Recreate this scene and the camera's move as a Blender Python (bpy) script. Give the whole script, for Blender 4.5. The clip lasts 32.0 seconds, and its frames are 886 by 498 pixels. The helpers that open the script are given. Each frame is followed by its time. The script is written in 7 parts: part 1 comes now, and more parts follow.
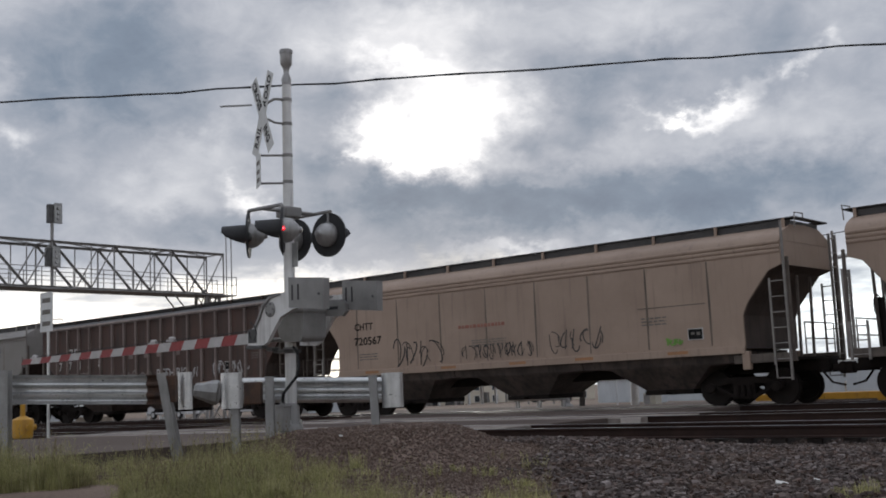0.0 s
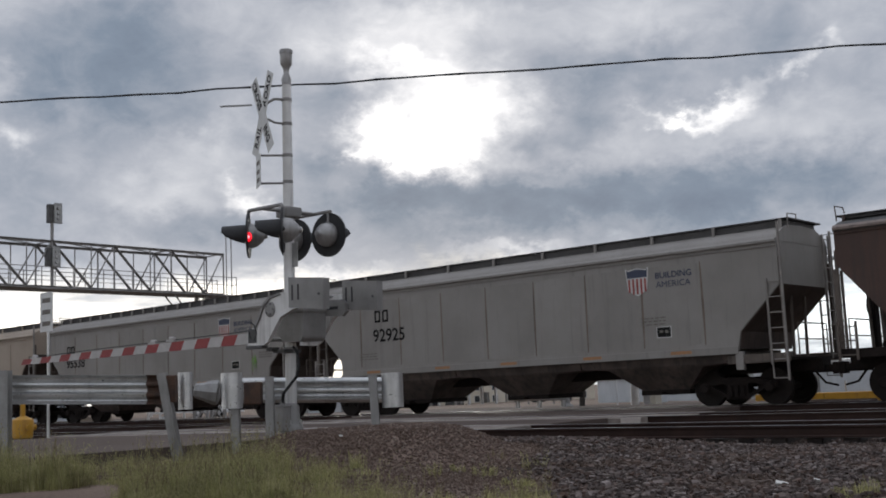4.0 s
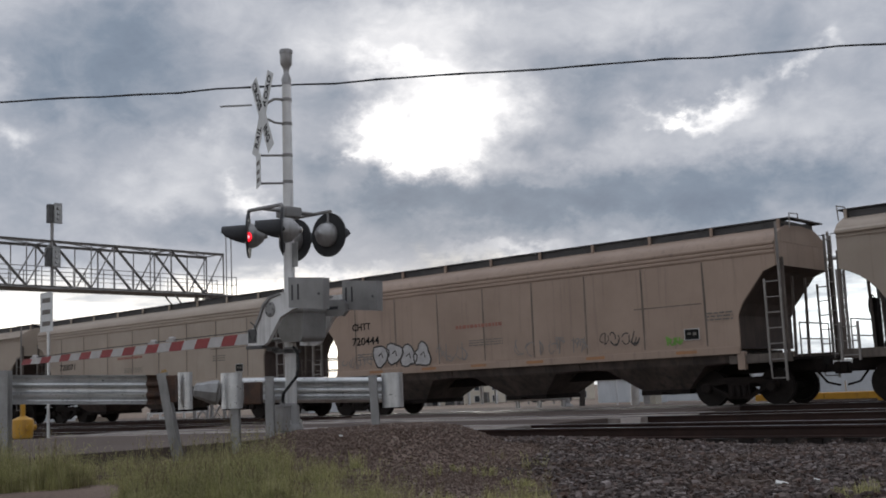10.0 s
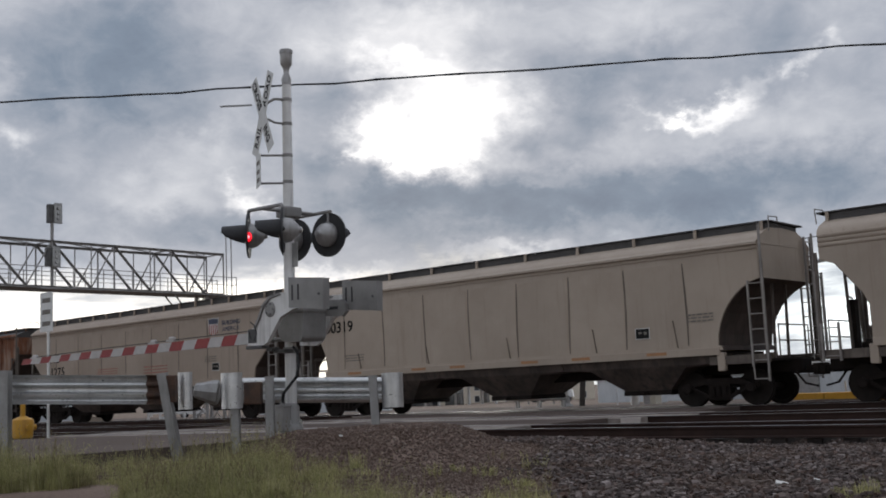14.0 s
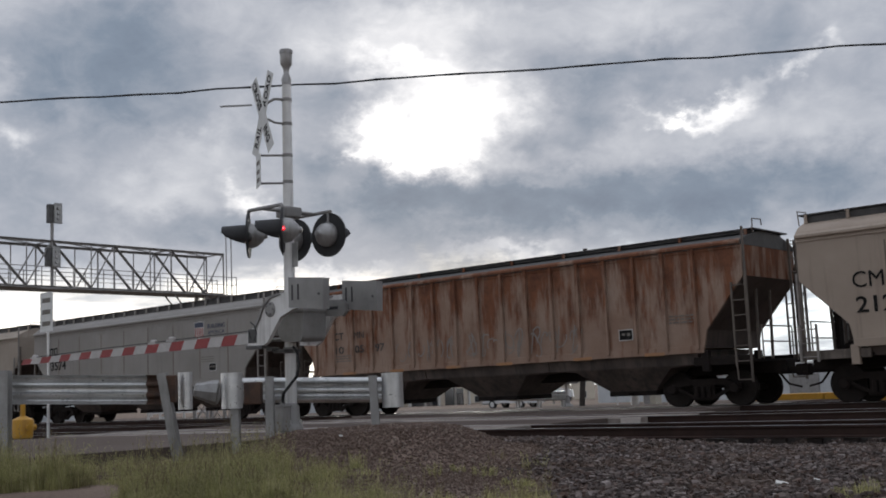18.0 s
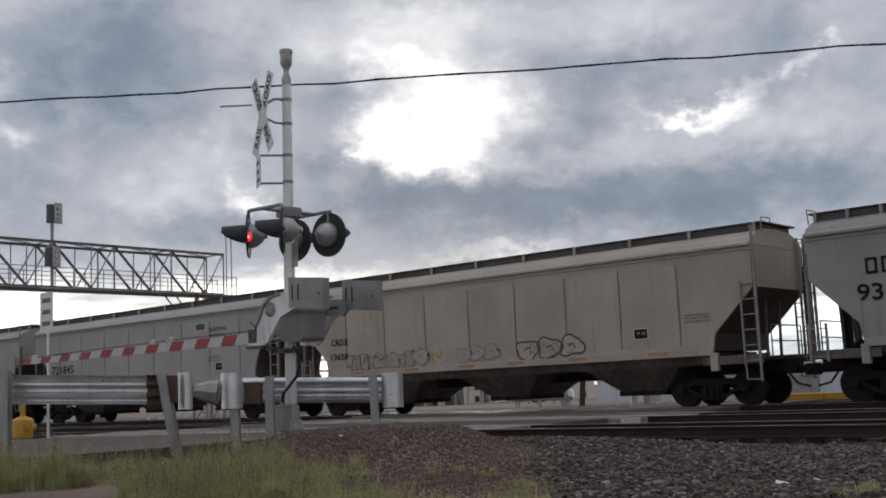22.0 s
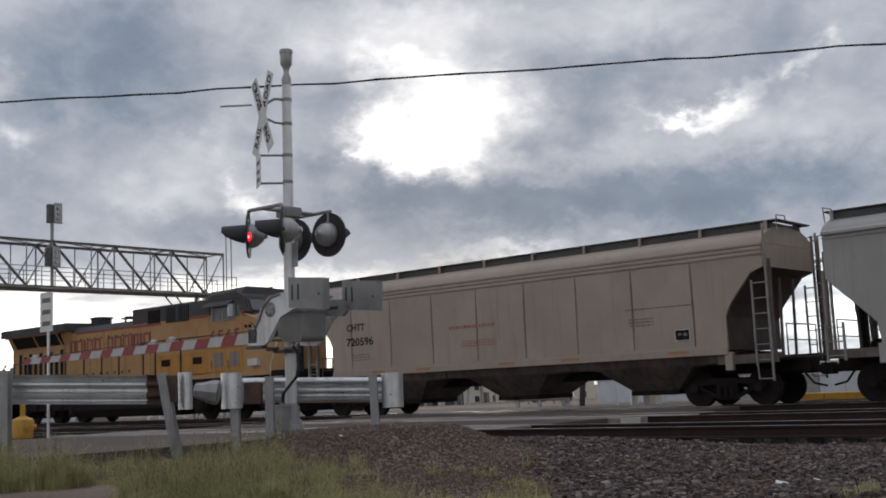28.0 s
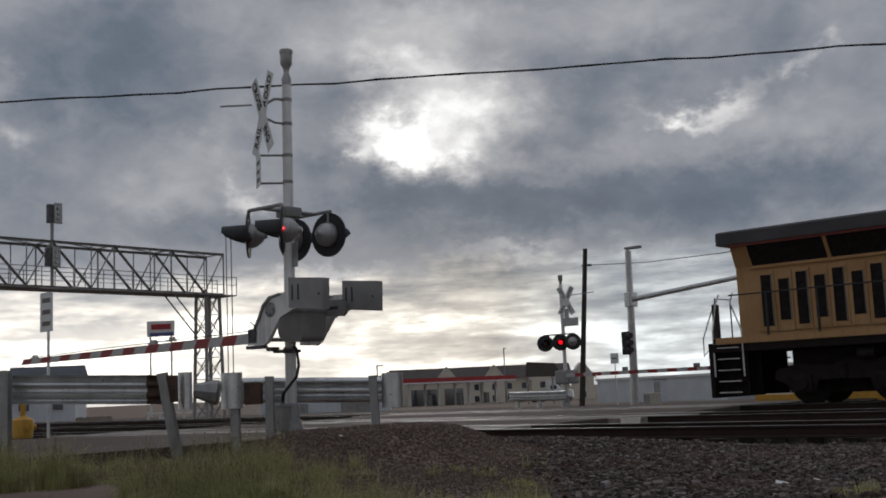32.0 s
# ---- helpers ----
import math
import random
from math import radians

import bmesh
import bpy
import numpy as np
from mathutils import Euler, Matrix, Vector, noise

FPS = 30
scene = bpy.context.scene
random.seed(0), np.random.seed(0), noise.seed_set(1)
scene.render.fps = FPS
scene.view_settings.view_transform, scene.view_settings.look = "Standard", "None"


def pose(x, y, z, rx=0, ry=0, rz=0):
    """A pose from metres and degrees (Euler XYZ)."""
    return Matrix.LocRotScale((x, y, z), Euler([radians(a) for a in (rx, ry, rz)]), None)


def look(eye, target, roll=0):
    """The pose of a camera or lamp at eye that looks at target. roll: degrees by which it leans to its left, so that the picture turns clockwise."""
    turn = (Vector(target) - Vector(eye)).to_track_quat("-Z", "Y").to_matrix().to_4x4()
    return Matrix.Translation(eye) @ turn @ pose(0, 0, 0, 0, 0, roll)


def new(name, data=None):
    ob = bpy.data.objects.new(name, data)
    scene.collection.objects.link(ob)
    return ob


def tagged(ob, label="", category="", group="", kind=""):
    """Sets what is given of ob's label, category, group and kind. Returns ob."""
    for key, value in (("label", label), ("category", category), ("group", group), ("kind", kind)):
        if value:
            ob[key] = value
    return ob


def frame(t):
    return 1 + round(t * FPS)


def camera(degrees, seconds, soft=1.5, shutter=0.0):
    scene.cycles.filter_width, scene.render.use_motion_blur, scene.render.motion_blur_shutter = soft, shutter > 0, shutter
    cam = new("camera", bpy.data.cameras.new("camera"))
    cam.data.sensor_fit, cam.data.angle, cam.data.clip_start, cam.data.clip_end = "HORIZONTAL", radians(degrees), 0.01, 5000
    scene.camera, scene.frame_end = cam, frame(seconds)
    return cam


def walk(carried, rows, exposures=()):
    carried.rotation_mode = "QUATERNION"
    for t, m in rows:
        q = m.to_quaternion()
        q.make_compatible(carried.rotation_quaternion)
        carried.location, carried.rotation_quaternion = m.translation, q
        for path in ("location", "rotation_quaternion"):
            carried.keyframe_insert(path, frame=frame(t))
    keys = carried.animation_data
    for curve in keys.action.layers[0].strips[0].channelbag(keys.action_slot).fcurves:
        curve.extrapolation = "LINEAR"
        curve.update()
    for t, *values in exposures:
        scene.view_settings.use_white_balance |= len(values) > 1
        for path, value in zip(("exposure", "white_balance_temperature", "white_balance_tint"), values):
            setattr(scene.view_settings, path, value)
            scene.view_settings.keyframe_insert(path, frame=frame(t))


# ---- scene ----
# World: x along the tracks, y away from the camera across the tracks, z = 0 at the rail tops.
EYE = Vector((0.0, 0.0, 0.7315))
AHEAD = Vector((-0.64955, 0.74967, 0.12685))
cam = camera(43.80, 32.0, soft=1.8)
still = look(EYE, EYE + AHEAD, -2.564)
walk(cam, [(0.0, still), (32.0, still)],
     exposures=[(0.0, 0.0), (30.0, 0.0), (31.0, -0.03), (31.5, -0.38), (32.0, -0.75)])

# ---- sky and sun ----
SUN_DIR = Vector((-0.655, 0.735, 0.235)).normalized()
world = bpy.data.worlds.new("sky")
scene.world = world
world.use_nodes = True
# ---- materials ----
class Nodes:
    def __init__(self, tree):
        self.t = tree

    def __call__(self, kind, **kw):
        n = self.t.nodes.new("ShaderNode" + kind)
        for k, v in kw.items():
            if k.startswith("_"):
                i = k[1:]
                i = int(i) if i.isdigit() else i.replace("_", " ")
                if isinstance(v, bpy.types.NodeSocket):
                    self.t.links.new(v, n.inputs[i])
                else:
                    n.inputs[i].default_value = v
            else:
                setattr(n, k, v)
        return n

    def math(self, op, a, b=0.0, c=0.0, clamp=False):
        return self("Math", operation=op, use_clamp=clamp, _0=a, _1=b, _2=c).outputs[0]

    def mix(self, f, a, b, kind="MIX"):
        n = self("Mix", data_type="RGBA", blend_type=kind)
        for i, v in ((0, f), (6, a), (7, b)):
            if isinstance(v, bpy.types.NodeSocket):
                self.t.links.new(v, n.inputs[i])
            else:
                n.inputs[i].default_value = v
        return n.outputs[2]

    def noise(self, co, scale, detail=4.0, rough=0.55, stretch=None):
        if stretch:
            co = self("Mapping", _Vector=co, _Scale=stretch).outputs[0]
        return self("TexNoise", _Vector=co, _Scale=scale, _Detail=detail, _Roughness=rough).outputs[0]

    def ramp(self, f, lo, hi, a=0.0, b=1.0):
        return self("MapRange", _0=f, _1=lo, _2=hi, _3=a, _4=b).outputs[0]


def rgb(r, g, b):
    return (r, g, b, 1.0)


# soft cloud masses: azimuth, elevation, half width, half height (degrees), lightness added
DARK_BANKS = [
    (-15.9, 16.7, 9.5, 4.0, -0.20), (-19.0, 19.3, 5.5, 1.8, -0.13), (-13.1, 14.1, 4.8, 1.8, -0.16), (-5.8, 15.2, 3.3, 2.2, -0.10),
    (-5.3, 12.3, 3.7, 1.5, -0.11), (-20.6, 10.5, 3.7, 2.2, -0.06), (-13.5, 9.1, 6.6, 1.7, -0.16), (2.4, 9.7, 12.1, 2.8, -0.26),
    (-3.0, 10.1, 3.7, 1.8, -0.12), (13.7, 9.2, 12.9, 2.6, -0.22), (21.0, 8.9, 4.4, 3.3, -0.12), (6.5, 14.8, 5.5, 2.2, -0.14),
    (4.9, 12.6, 4.0, 1.5, -0.15), (11.3, 15.3, 5.9, 1.7, -0.14), (9.1, 13.3, 2.2, 1.3, -0.10), (17.7, 16.8, 5.9, 1.8, -0.05),
    (3.1, 18.2, 2.2, 1.1, -0.06)]
BREAKS = [
    (0.8, 14.3, 7.4, 4.2, 0.72), (-2.9, 13.2, 3.6, 2.1, 0.55), (-0.5, 12.1, 3.4, 1.5, 0.45), (-4.1, 12.5, 1.1, 0.7, 0.30),
    (-2.1, 16.9, 3.6, 1.7, 0.34), (-0.2, 18.9, 6.5, 3.6, 0.36), (-5.1, 18.5, 5.0, 2.8, 0.14), (14.2, 13.5, 3.9, 1.0, 0.46),
    (12.3, 13.4, 1.8, 0.7, 0.30), (15.8, 14.0, 2.2, 0.7, 0.25), (17.3, 14.6, 2.2, 0.9, 0.22), (19.0, 15.0, 0.8, 1.1, 0.30),
    (20.3, 16.3, 1.3, 0.9, 0.25), (-10.0, 10.4, 2.6, 1.3, 0.42), (-8.7, 10.1, 1.8, 0.7, 0.20), (-21.6, 13.3, 1.5, 1.1, 0.25),
    (-20.6, 13.4, 4.4, 2.2, 0.10), (-21.9, 16.1, 1.5, 1.5, 0.15)]
WISPS = [
    (13.9, 12.0, 7.5, 2.4, 0.15), (19.4, 12.2, 6.5, 2.4, 0.13), (-15.2, 10.8, 2.9, 1.3, 0.10), (6.0, 11.8, 3.7, 0.9, 0.10),
    (5.1, 10.6, 2.2, 0.5, 0.10), (12.1, 18.3, 5.5, 2.6, 0.15), (6.5, 18.6, 5.5, 2.4, 0.13), (-10.6, 12.6, 4.4, 1.1, 0.05),
    (-6.7, 6.4, 5.9, 0.8, 0.30), (3.4, 7.2, 4.4, 0.7, 0.25)]


def build_sky():
    """Broken cloud over the plain: soft banks and breaks in azimuth and elevation (degrees), torn by noise."""
    n = Nodes(world.node_tree)
    n.t.nodes.clear()
    d = n("TexCoord").outputs["Generated"]
    xyz = n("SeparateXYZ", _0=d).outputs
    ahead = n("VectorMath", operation="DOT_PRODUCT", _0=d, _1=(-0.6545, 0.756, 0)).outputs["Value"]
    side = n("VectorMath", operation="DOT_PRODUCT", _0=d, _1=(0.756, 0.6545, 0)).outputs["Value"]
    deg = 180 / math.pi
    az = n.math("MULTIPLY", n.math("ARCTAN2", side, ahead), deg)
    el = n.math("MULTIPLY", n.math("ARCSINE", xyz[2]), deg)
    # noise on the sphere itself, flattened, so that nothing breaks behind the camera
    flat = n("VectorMath", operation="MULTIPLY", _0=d, _1=(1, 1, 1.5)).outputs[0]
    q = n("CombineXYZ", _0=az, _1=el).outputs[0]
    for scale, reach in ((8.0, (6.0, 4.2, 0)), (30.0, (3.8, 3.0, 0))):
        torn = n("TexNoise", _Vector=flat, _Scale=scale, _Detail=6.0, _Roughness=0.6).outputs["Color"]
        torn = n("VectorMath", operation="SUBTRACT", _0=torn, _1=(0.5, 0.5, 0.5)).outputs[0]
        torn = n("VectorMath", operation="MULTIPLY", _0=torn, _1=reach).outputs[0]
        q = n("VectorMath", operation="ADD", _0=q, _1=torn).outputs[0]
    big = n("TexNoise", _Vector=flat, _Scale=6.0, _Detail=8.0, _Roughness=0.52, _Distortion=0.4).outputs[0]
    small = n("TexNoise", _Vector=flat, _Scale=24.0, _Detail=7.0, _Roughness=0.62, _Distortion=0.5).outputs[0]
    v = n.math("ADD", n.ramp(big, 0.25, 0.75, 0.28, 0.62), n.ramp(small, 0.25, 0.75, -0.08, 0.08))
    for a, e, ra, re, amp in DARK_BANKS + BREAKS + WISPS:
        o = n("VectorMath", operation="SUBTRACT", _0=q, _1=(a, e, 0)).outputs[0]
        o = n("VectorMath", operation="MULTIPLY", _0=o, _1=(1 / ra, 1 / re, 0)).outputs[0]
        o = n("VectorMath", operation="LENGTH", _0=o).outputs["Value"]
        f = n("MapRange", interpolation_type="SMOOTHSTEP", _0=o, _1=1.0, _2=0.0, _3=0.0, _4=amp).outputs[0]
        v = n.math("ADD", v, f)
    # clearer towards the horizon, with thin bars of cloud
    low = n("MapRange", interpolation_type="SMOOTHSTEP", _0=n.math("ADD", el, n.math("ADD", n.ramp(big, 0.3, 0.7, -0.9, 0.9), n.ramp(small, 0.3, 0.7, -0.6, 0.6))), _1=7.2, _2=5.6).outputs[0]
    streaky = n("VectorMath", operation="MULTIPLY", _0=d, _1=(1, 1, 6.0)).outputs[0]
    streak = n("TexNoise", _Vector=streaky, _Scale=9.0, _Detail=7.0, _Roughness=0.6).outputs[0]
    v = n.math("ADD", v, n.math("MULTIPLY", low, n.ramp(streak, 0.36, 0.64, -0.04, 0.52)))
    lower = n("MapRange", interpolation_type="SMOOTHSTEP", _0=n.math("ADD", el, n.ramp(small, 0.3, 0.7, -0.8, 0.8)), _1=5.2, _2=3.2).outputs[0]
    v = n.math("ADD", v, n.math("MULTIPLY", lower, n.ramp(az, -10.0, 12.0, 0.34, 0.26)))
    r = n("ValToRGB", _0=n.math("MULTIPLY", v, 0.75))
    e = r.color_ramp.elements
    e[0].position, e[0].color = 0.0, rgb(0.150, 0.188, 0.258)
    e[1].position, e[1].color = 1.0, rgb(2.3, 2.3, 2.3)
    for pos, c in ((0.165, (0.220, 0.271, 0.349)), (0.338, (0.405, 0.434, 0.500)), (0.495, (0.607, 0.625, 0.675)), (0.645, (0.885, 0.885, 0.912)), (0.75, (1.15, 1.15, 1.16))):
        x = e.new(pos)
        x.color = rgb(*c)
    # the low sky under the sun is brightest, cream to one side and pale blue to the other
    front = n("MapRange", interpolation_type="SMOOTHSTEP", _0=n.math("ABSOLUTE", n.math("ADD", az, 4.0)), _1=50.0, _2=14.0).outputs[0]
    gap = n.math("MULTIPLY", low, front)
    tint = n.mix(n.ramp(az, 2.0, 9.0), rgb(1.05, 1.0, 0.90), rgb(0.93, 1.0, 1.02))
    tint = n.mix(gap, rgb(1, 1, 1), tint)
    cloud = n.mix(1.0, r.outputs[0], tint, "MULTIPLY")
    shine = n.math("ADD", 1.0, n.math("MULTIPLY", gap, n.ramp(az, -16.0, 3.0, 0.65, 0.0)))
    sky = n("TexSky", sky_type="NISHITA", sun_disc=False, sun_elevation=math.asin(SUN_DIR.z), sun_rotation=math.atan2(SUN_DIR.x, SUN_DIR.y))
    # overcast sky is brighter overhead
    up = n.math("MULTIPLY", shine, n.ramp(el, 20.0, 60.0, 1.0, 2.0))
    a = n("Background", _Color=cloud, _Strength=up)
    b = n("Background", _Color=sky.outputs[0], _Strength=0.0015)
    o = n("OutputWorld")
    n.t.links.new(n("AddShader", _0=a.outputs[0], _1=b.outputs[0]).outputs[0], o.inputs[0])


build_sky()
sun = new("sun", bpy.data.lights.new("sun", "SUN"))
sun.data.energy, sun.data.angle, sun.data.color = 0.9, radians(14), (1.0, 0.95, 0.87)
sun.matrix_basis = look(SUN_DIR * 50, (0, 0, 0))


def surface(name, base, other=None, rough=0.6, metal=0.0, scale=3.0, fine=60.0, bump=0.15, depth=0.01, streak=None,
            streaks=0.5, patch=None, patches=0.5, vary=0.0, spread=(0.35, 0.65), gloss=0.4):
    """A worn surface: two tones at a large scale, fine grain and relief; streak: runs of dirt down it; patch: worn spots."""
    m = bpy.data.materials.new(name)
    m.use_nodes = True
    n = Nodes(m.node_tree)
    n.t.nodes.clear()
    co = n("TexCoord").outputs["Object"]
    info = n("ObjectInfo")
    co = n("VectorMath", operation="ADD", _0=co, _1=n("VectorMath", operation="SCALE", _0=info.outputs["Random"], _3=37.0).outputs[0]).outputs[0] if vary else co
    other = other or tuple(c * 0.72 for c in base)
    big = n.ramp(n.noise(co, scale, 5.0, 0.6), *spread)
    col = n.mix(big, rgb(*base), rgb(*other))
    grain = n.noise(co, fine, 4.0, 0.6)
    col = n.mix(n.ramp(grain, 0.25, 0.75, 0.0, 0.35), col, rgb(*(c * 0.6 for c in base)))
    if streak:
        s = n.noise(co, 3.0, 6.0, 0.65, (2.2, 2.2, 0.12))
        col = n.mix(n.ramp(s, 0.62 - 0.3 * streaks, 0.85 - 0.3 * streaks, 0.0, 0.85), col, rgb(*streak))
    if patch:
        s = n.noise(co, 1.3, 8.0, 0.7)
        col = n.mix(n.ramp(s, 0.70 - 0.3 * patches, 0.78 - 0.3 * patches, 0.0, 0.9), col, rgb(*patch))
    if vary:
        h = n("HueSaturation", _Value=n.ramp(info.outputs["Random"], 0, 1, 1 - vary, 1 + vary), _Color=col)
        col = h.outputs[0]
    b = n("BsdfPrincipled", _Base_Color=col, _Metallic=metal, _Specular_IOR_Level=gloss)
    n.t.links.new(n.ramp(grain, 0.2, 0.8, max(rough - 0.12, 0.05), min(rough + 0.12, 1.0)), b.inputs["Roughness"])
    if bump:
        h = n("Bump", _Strength=bump, _Distance=depth, _Height=grain)
        n.t.links.new(h.outputs[0], b.inputs["Normal"])
    o = n("OutputMaterial")
    n.t.links.new(b.outputs[0], o.inputs[0])
    return m


def glow(name, colour, strength):
    m = bpy.data.materials.new(name)
    m.use_nodes = True
    b = m.node_tree.nodes["Principled BSDF"]
    b.inputs["Base Color"].default_value = rgb(*colour)
    b.inputs["Emission Color"].default_value = rgb(*colour)
    b.inputs["Emission Strength"].default_value = strength
    return m


def glassy(name, tint, rough=0.05):
    m = bpy.data.materials.new(name)
    m.use_nodes = True
    b = m.node_tree.nodes["Principled BSDF"]
    b.inputs["Base Color"].default_value = rgb(*tint)
    b.inputs["Roughness"].default_value = rough
    b.inputs["Specular IOR Level"].default_value = 0.8
    return m


TAN = surface("tan_car_paint", (0.395, 0.295, 0.228), (0.316, 0.233, 0.179), 0.6, gloss=0.2, scale=0.55, streak=(0.22, 0.165, 0.132), streaks=0.28, bump=0.05, vary=0.035)
DULL_TAN = surface("dull_greyish_tan_car_paint", (0.385, 0.312, 0.250), (0.315, 0.252, 0.200), 0.6, gloss=0.2, scale=0.55, streak=(0.23, 0.18, 0.145), streaks=0.26, bump=0.05, vary=0.035)
CREAM = surface("cream_car_paint", (0.42, 0.350, 0.282), (0.352, 0.289, 0.231), 0.6, gloss=0.2, scale=0.6, streak=(0.28, 0.22, 0.175), streaks=0.22, bump=0.05, vary=0.035)
DUSTY = surface("dusty_brown_car_paint", (0.43, 0.372, 0.312), (0.325, 0.275, 0.228), 0.7, gloss=0.15, scale=0.35, streak=(0.25, 0.195, 0.16), streaks=0.25, bump=0.08, vary=0.035)
GREY = surface("grey_car_paint", (0.300, 0.280, 0.258), (0.246, 0.228, 0.208), 0.6, gloss=0.2, scale=0.6, streak=(0.19, 0.175, 0.163), streaks=0.25, bump=0.05, vary=0.035)
PALE = surface("pale_grey_car_paint", (0.37, 0.352, 0.328), (0.315, 0.299, 0.277), 0.6, gloss=0.2, scale=0.6, streak=(0.24, 0.222, 0.205), streaks=0.22, bump=0.05, vary=0.035)
BROWN = surface("brown_car_paint", (0.10, 0.057, 0.044), (0.068, 0.043, 0.035), 0.75, scale=0.8, streak=(0.05, 0.04, 0.034), streaks=0.55, bump=0.1)
BROWN_RIB = surface("faded_brown_rib_paint", (0.26, 0.205, 0.18), None, 0.7, scale=1.2, streak=(0.09, 0.07, 0.06), streaks=0.5)
UNDER = surface("grimy_underframe", (0.015, 0.012, 0.011), (0.024, 0.018, 0.015), 0.9, gloss=0.15, scale=4.0, bump=0.2)
PALE_LADDER = surface("pale_grimy_ladder_paint", (0.30, 0.275, 0.25), (0.20, 0.18, 0.165), 0.7, scale=3.0, streak=(0.10, 0.085, 0.075), streaks=0.4)
DIRTY = surface("grimy_ladder_paint", (0.15, 0.122, 0.10), (0.09, 0.072, 0.06), 0.7, scale=3.0, streak=(0.06, 0.048, 0.04), streaks=0.4)
# bay paint is sooty and also darkened for the weaker light under the car
BAY = surface("sooty_shaded_hopper_bays", (0.12, 0.092, 0.077), (0.05, 0.038, 0.032), 0.8, scale=1.1, streak=(0.03, 0.026, 0.024), streaks=0.5)
# the shadow on the sloping ends is put into this dark brown
SLOPE = surface("brown_shaded_slope_sheet", (0.105, 0.077, 0.064), (0.06, 0.044, 0.037), 0.8, scale=0.9, streak=(0.045, 0.034, 0.03), streaks=0.4)
WHEEL = surface("worn_wheel_steel", (0.024, 0.019, 0.016), (0.015, 0.012, 0.011), 0.75, 0.2, gloss=0.2, scale=6.0)
BOARD = surface("grimy_board_and_shade_band", (0.085, 0.08, 0.076), (0.055, 0.052, 0.05), 0.6, 0.3, scale=3.0)
BLACKLET = surface("black_stencil_paint", (0.022, 0.021, 0.020), None, 0.8, bump=0, gloss=0.08)
WHITELET = surface("white_stencil_paint", (0.62, 0.60, 0.56), None, 0.6, bump=0)
FADELET = surface("faded_stencil_paint", (0.20, 0.18, 0.155), None, 0.7, bump=0)
REDLET = surface("faded_red_stencil", (0.36, 0.15, 0.11), None, 0.7, bump=0)
ORANGE_MARK = surface("orange_reflector_tape", (0.40, 0.19, 0.08), (0.3, 0.17, 0.09), 0.5, bump=0)


def rusted_paint():
    """Tan paint through which rust has broken, thickest along the top of each panel and running down."""
    m = bpy.data.materials.new("rusted_tan_paint")
    m.use_nodes = True
    n = Nodes(m.node_tree)
    n.t.nodes.clear()
    co = n("TexCoord").outputs["Object"]
    grain = n.noise(co, 50.0, 5.0, 0.65)
    col = n.mix(n.ramp(n.noise(co, 0.9, 5.0, 0.6), 0.35, 0.65), rgb(0.335, 0.245, 0.19), rgb(0.255, 0.165, 0.12))
    col = n.mix(n.ramp(grain, 0.3, 0.75, 0.0, 0.4), col, rgb(0.17, 0.11, 0.08))
    height = n.ramp(n("SeparateXYZ", _0=co).outputs[2], 1.5, 4.1, -0.13, 0.11)
    runs = n.noise(co, 2.2, 7.0, 0.62, (1.6, 1.6, 0.28))
    rust = n.ramp(n.math("ADD", runs, height), 0.44, 0.60, 0.0, 0.92)
    col = n.mix(rust, col, n.mix(n.ramp(n.noise(co, 3.0, 6.0, 0.65), 0.35, 0.65), rgb(0.195, 0.078, 0.040), rgb(0.105, 0.043, 0.026)))
    fine = n.noise(co, 5.0, 6.0, 0.7, (3.0, 3.0, 0.15))
    col = n.mix(n.ramp(fine, 0.58, 0.75, 0.0, 0.6), col, rgb(0.10, 0.048, 0.032))
    b = n("BsdfPrincipled", _Base_Color=col, _Roughness=0.88, _Specular_IOR_Level=0.1)
    n.t.links.new(n("Bump", _Strength=0.2, _Distance=0.01, _Height=grain).outputs[0], b.inputs["Normal"])
    n.t.links.new(b.outputs[0], n("OutputMaterial").inputs[0])
    return m


RUST = rusted_paint()
GALV = surface("galvanised_steel", (0.64, 0.64, 0.63), (0.50, 0.50, 0.49), 0.34, 0.72, scale=4.0, fine=14.0, bump=0.0, streak=(0.25, 0.25, 0.25), streaks=0.3)


def ground_mix():
    """Dry soil, gravel and thin dead grass over the plain."""
    m = bpy.data.materials.new("dry_plain")
    m.use_nodes = True
    n = Nodes(m.node_tree)
    n.t.nodes.clear()
    co = n("TexCoord").outputs["Object"]
    grain = n.noise(co, 24.0, 6.0, 0.65)
    col = n.mix(n.ramp(n.noise(co, 0.7, 5.0), 0.4, 0.6), rgb(0.17, 0.12, 0.094), rgb(0.26, 0.19, 0.155))
    col = n.mix(n.ramp(n.noise(co, 0.35, 6.0, 0.6), 0.5, 0.62), col, rgb(0.13, 0.10, 0.062))
    col = n.mix(n.ramp(grain, 0.3, 0.75, 0.0, 0.6), col, rgb(0.045, 0.034, 0.028))
    col = n.mix(n.ramp(n.noise(co, 110.0, 3.0, 0.6), 0.55, 0.75, 0.0, 0.7), col, rgb(0.23, 0.18, 0.15))
    b = n("BsdfPrincipled", _Base_Color=col, _Roughness=0.95, _Specular_IOR_Level=0.1)
    h = n("Bump", _Strength=0.6, _Distance=0.03, _Height=grain)
    n.t.links.new(h.outputs[0], b.inputs["Normal"])
    n.t.links.new(b.outputs[0], n("OutputMaterial").inputs[0])
    return m


GROUND_MIX = ground_mix()

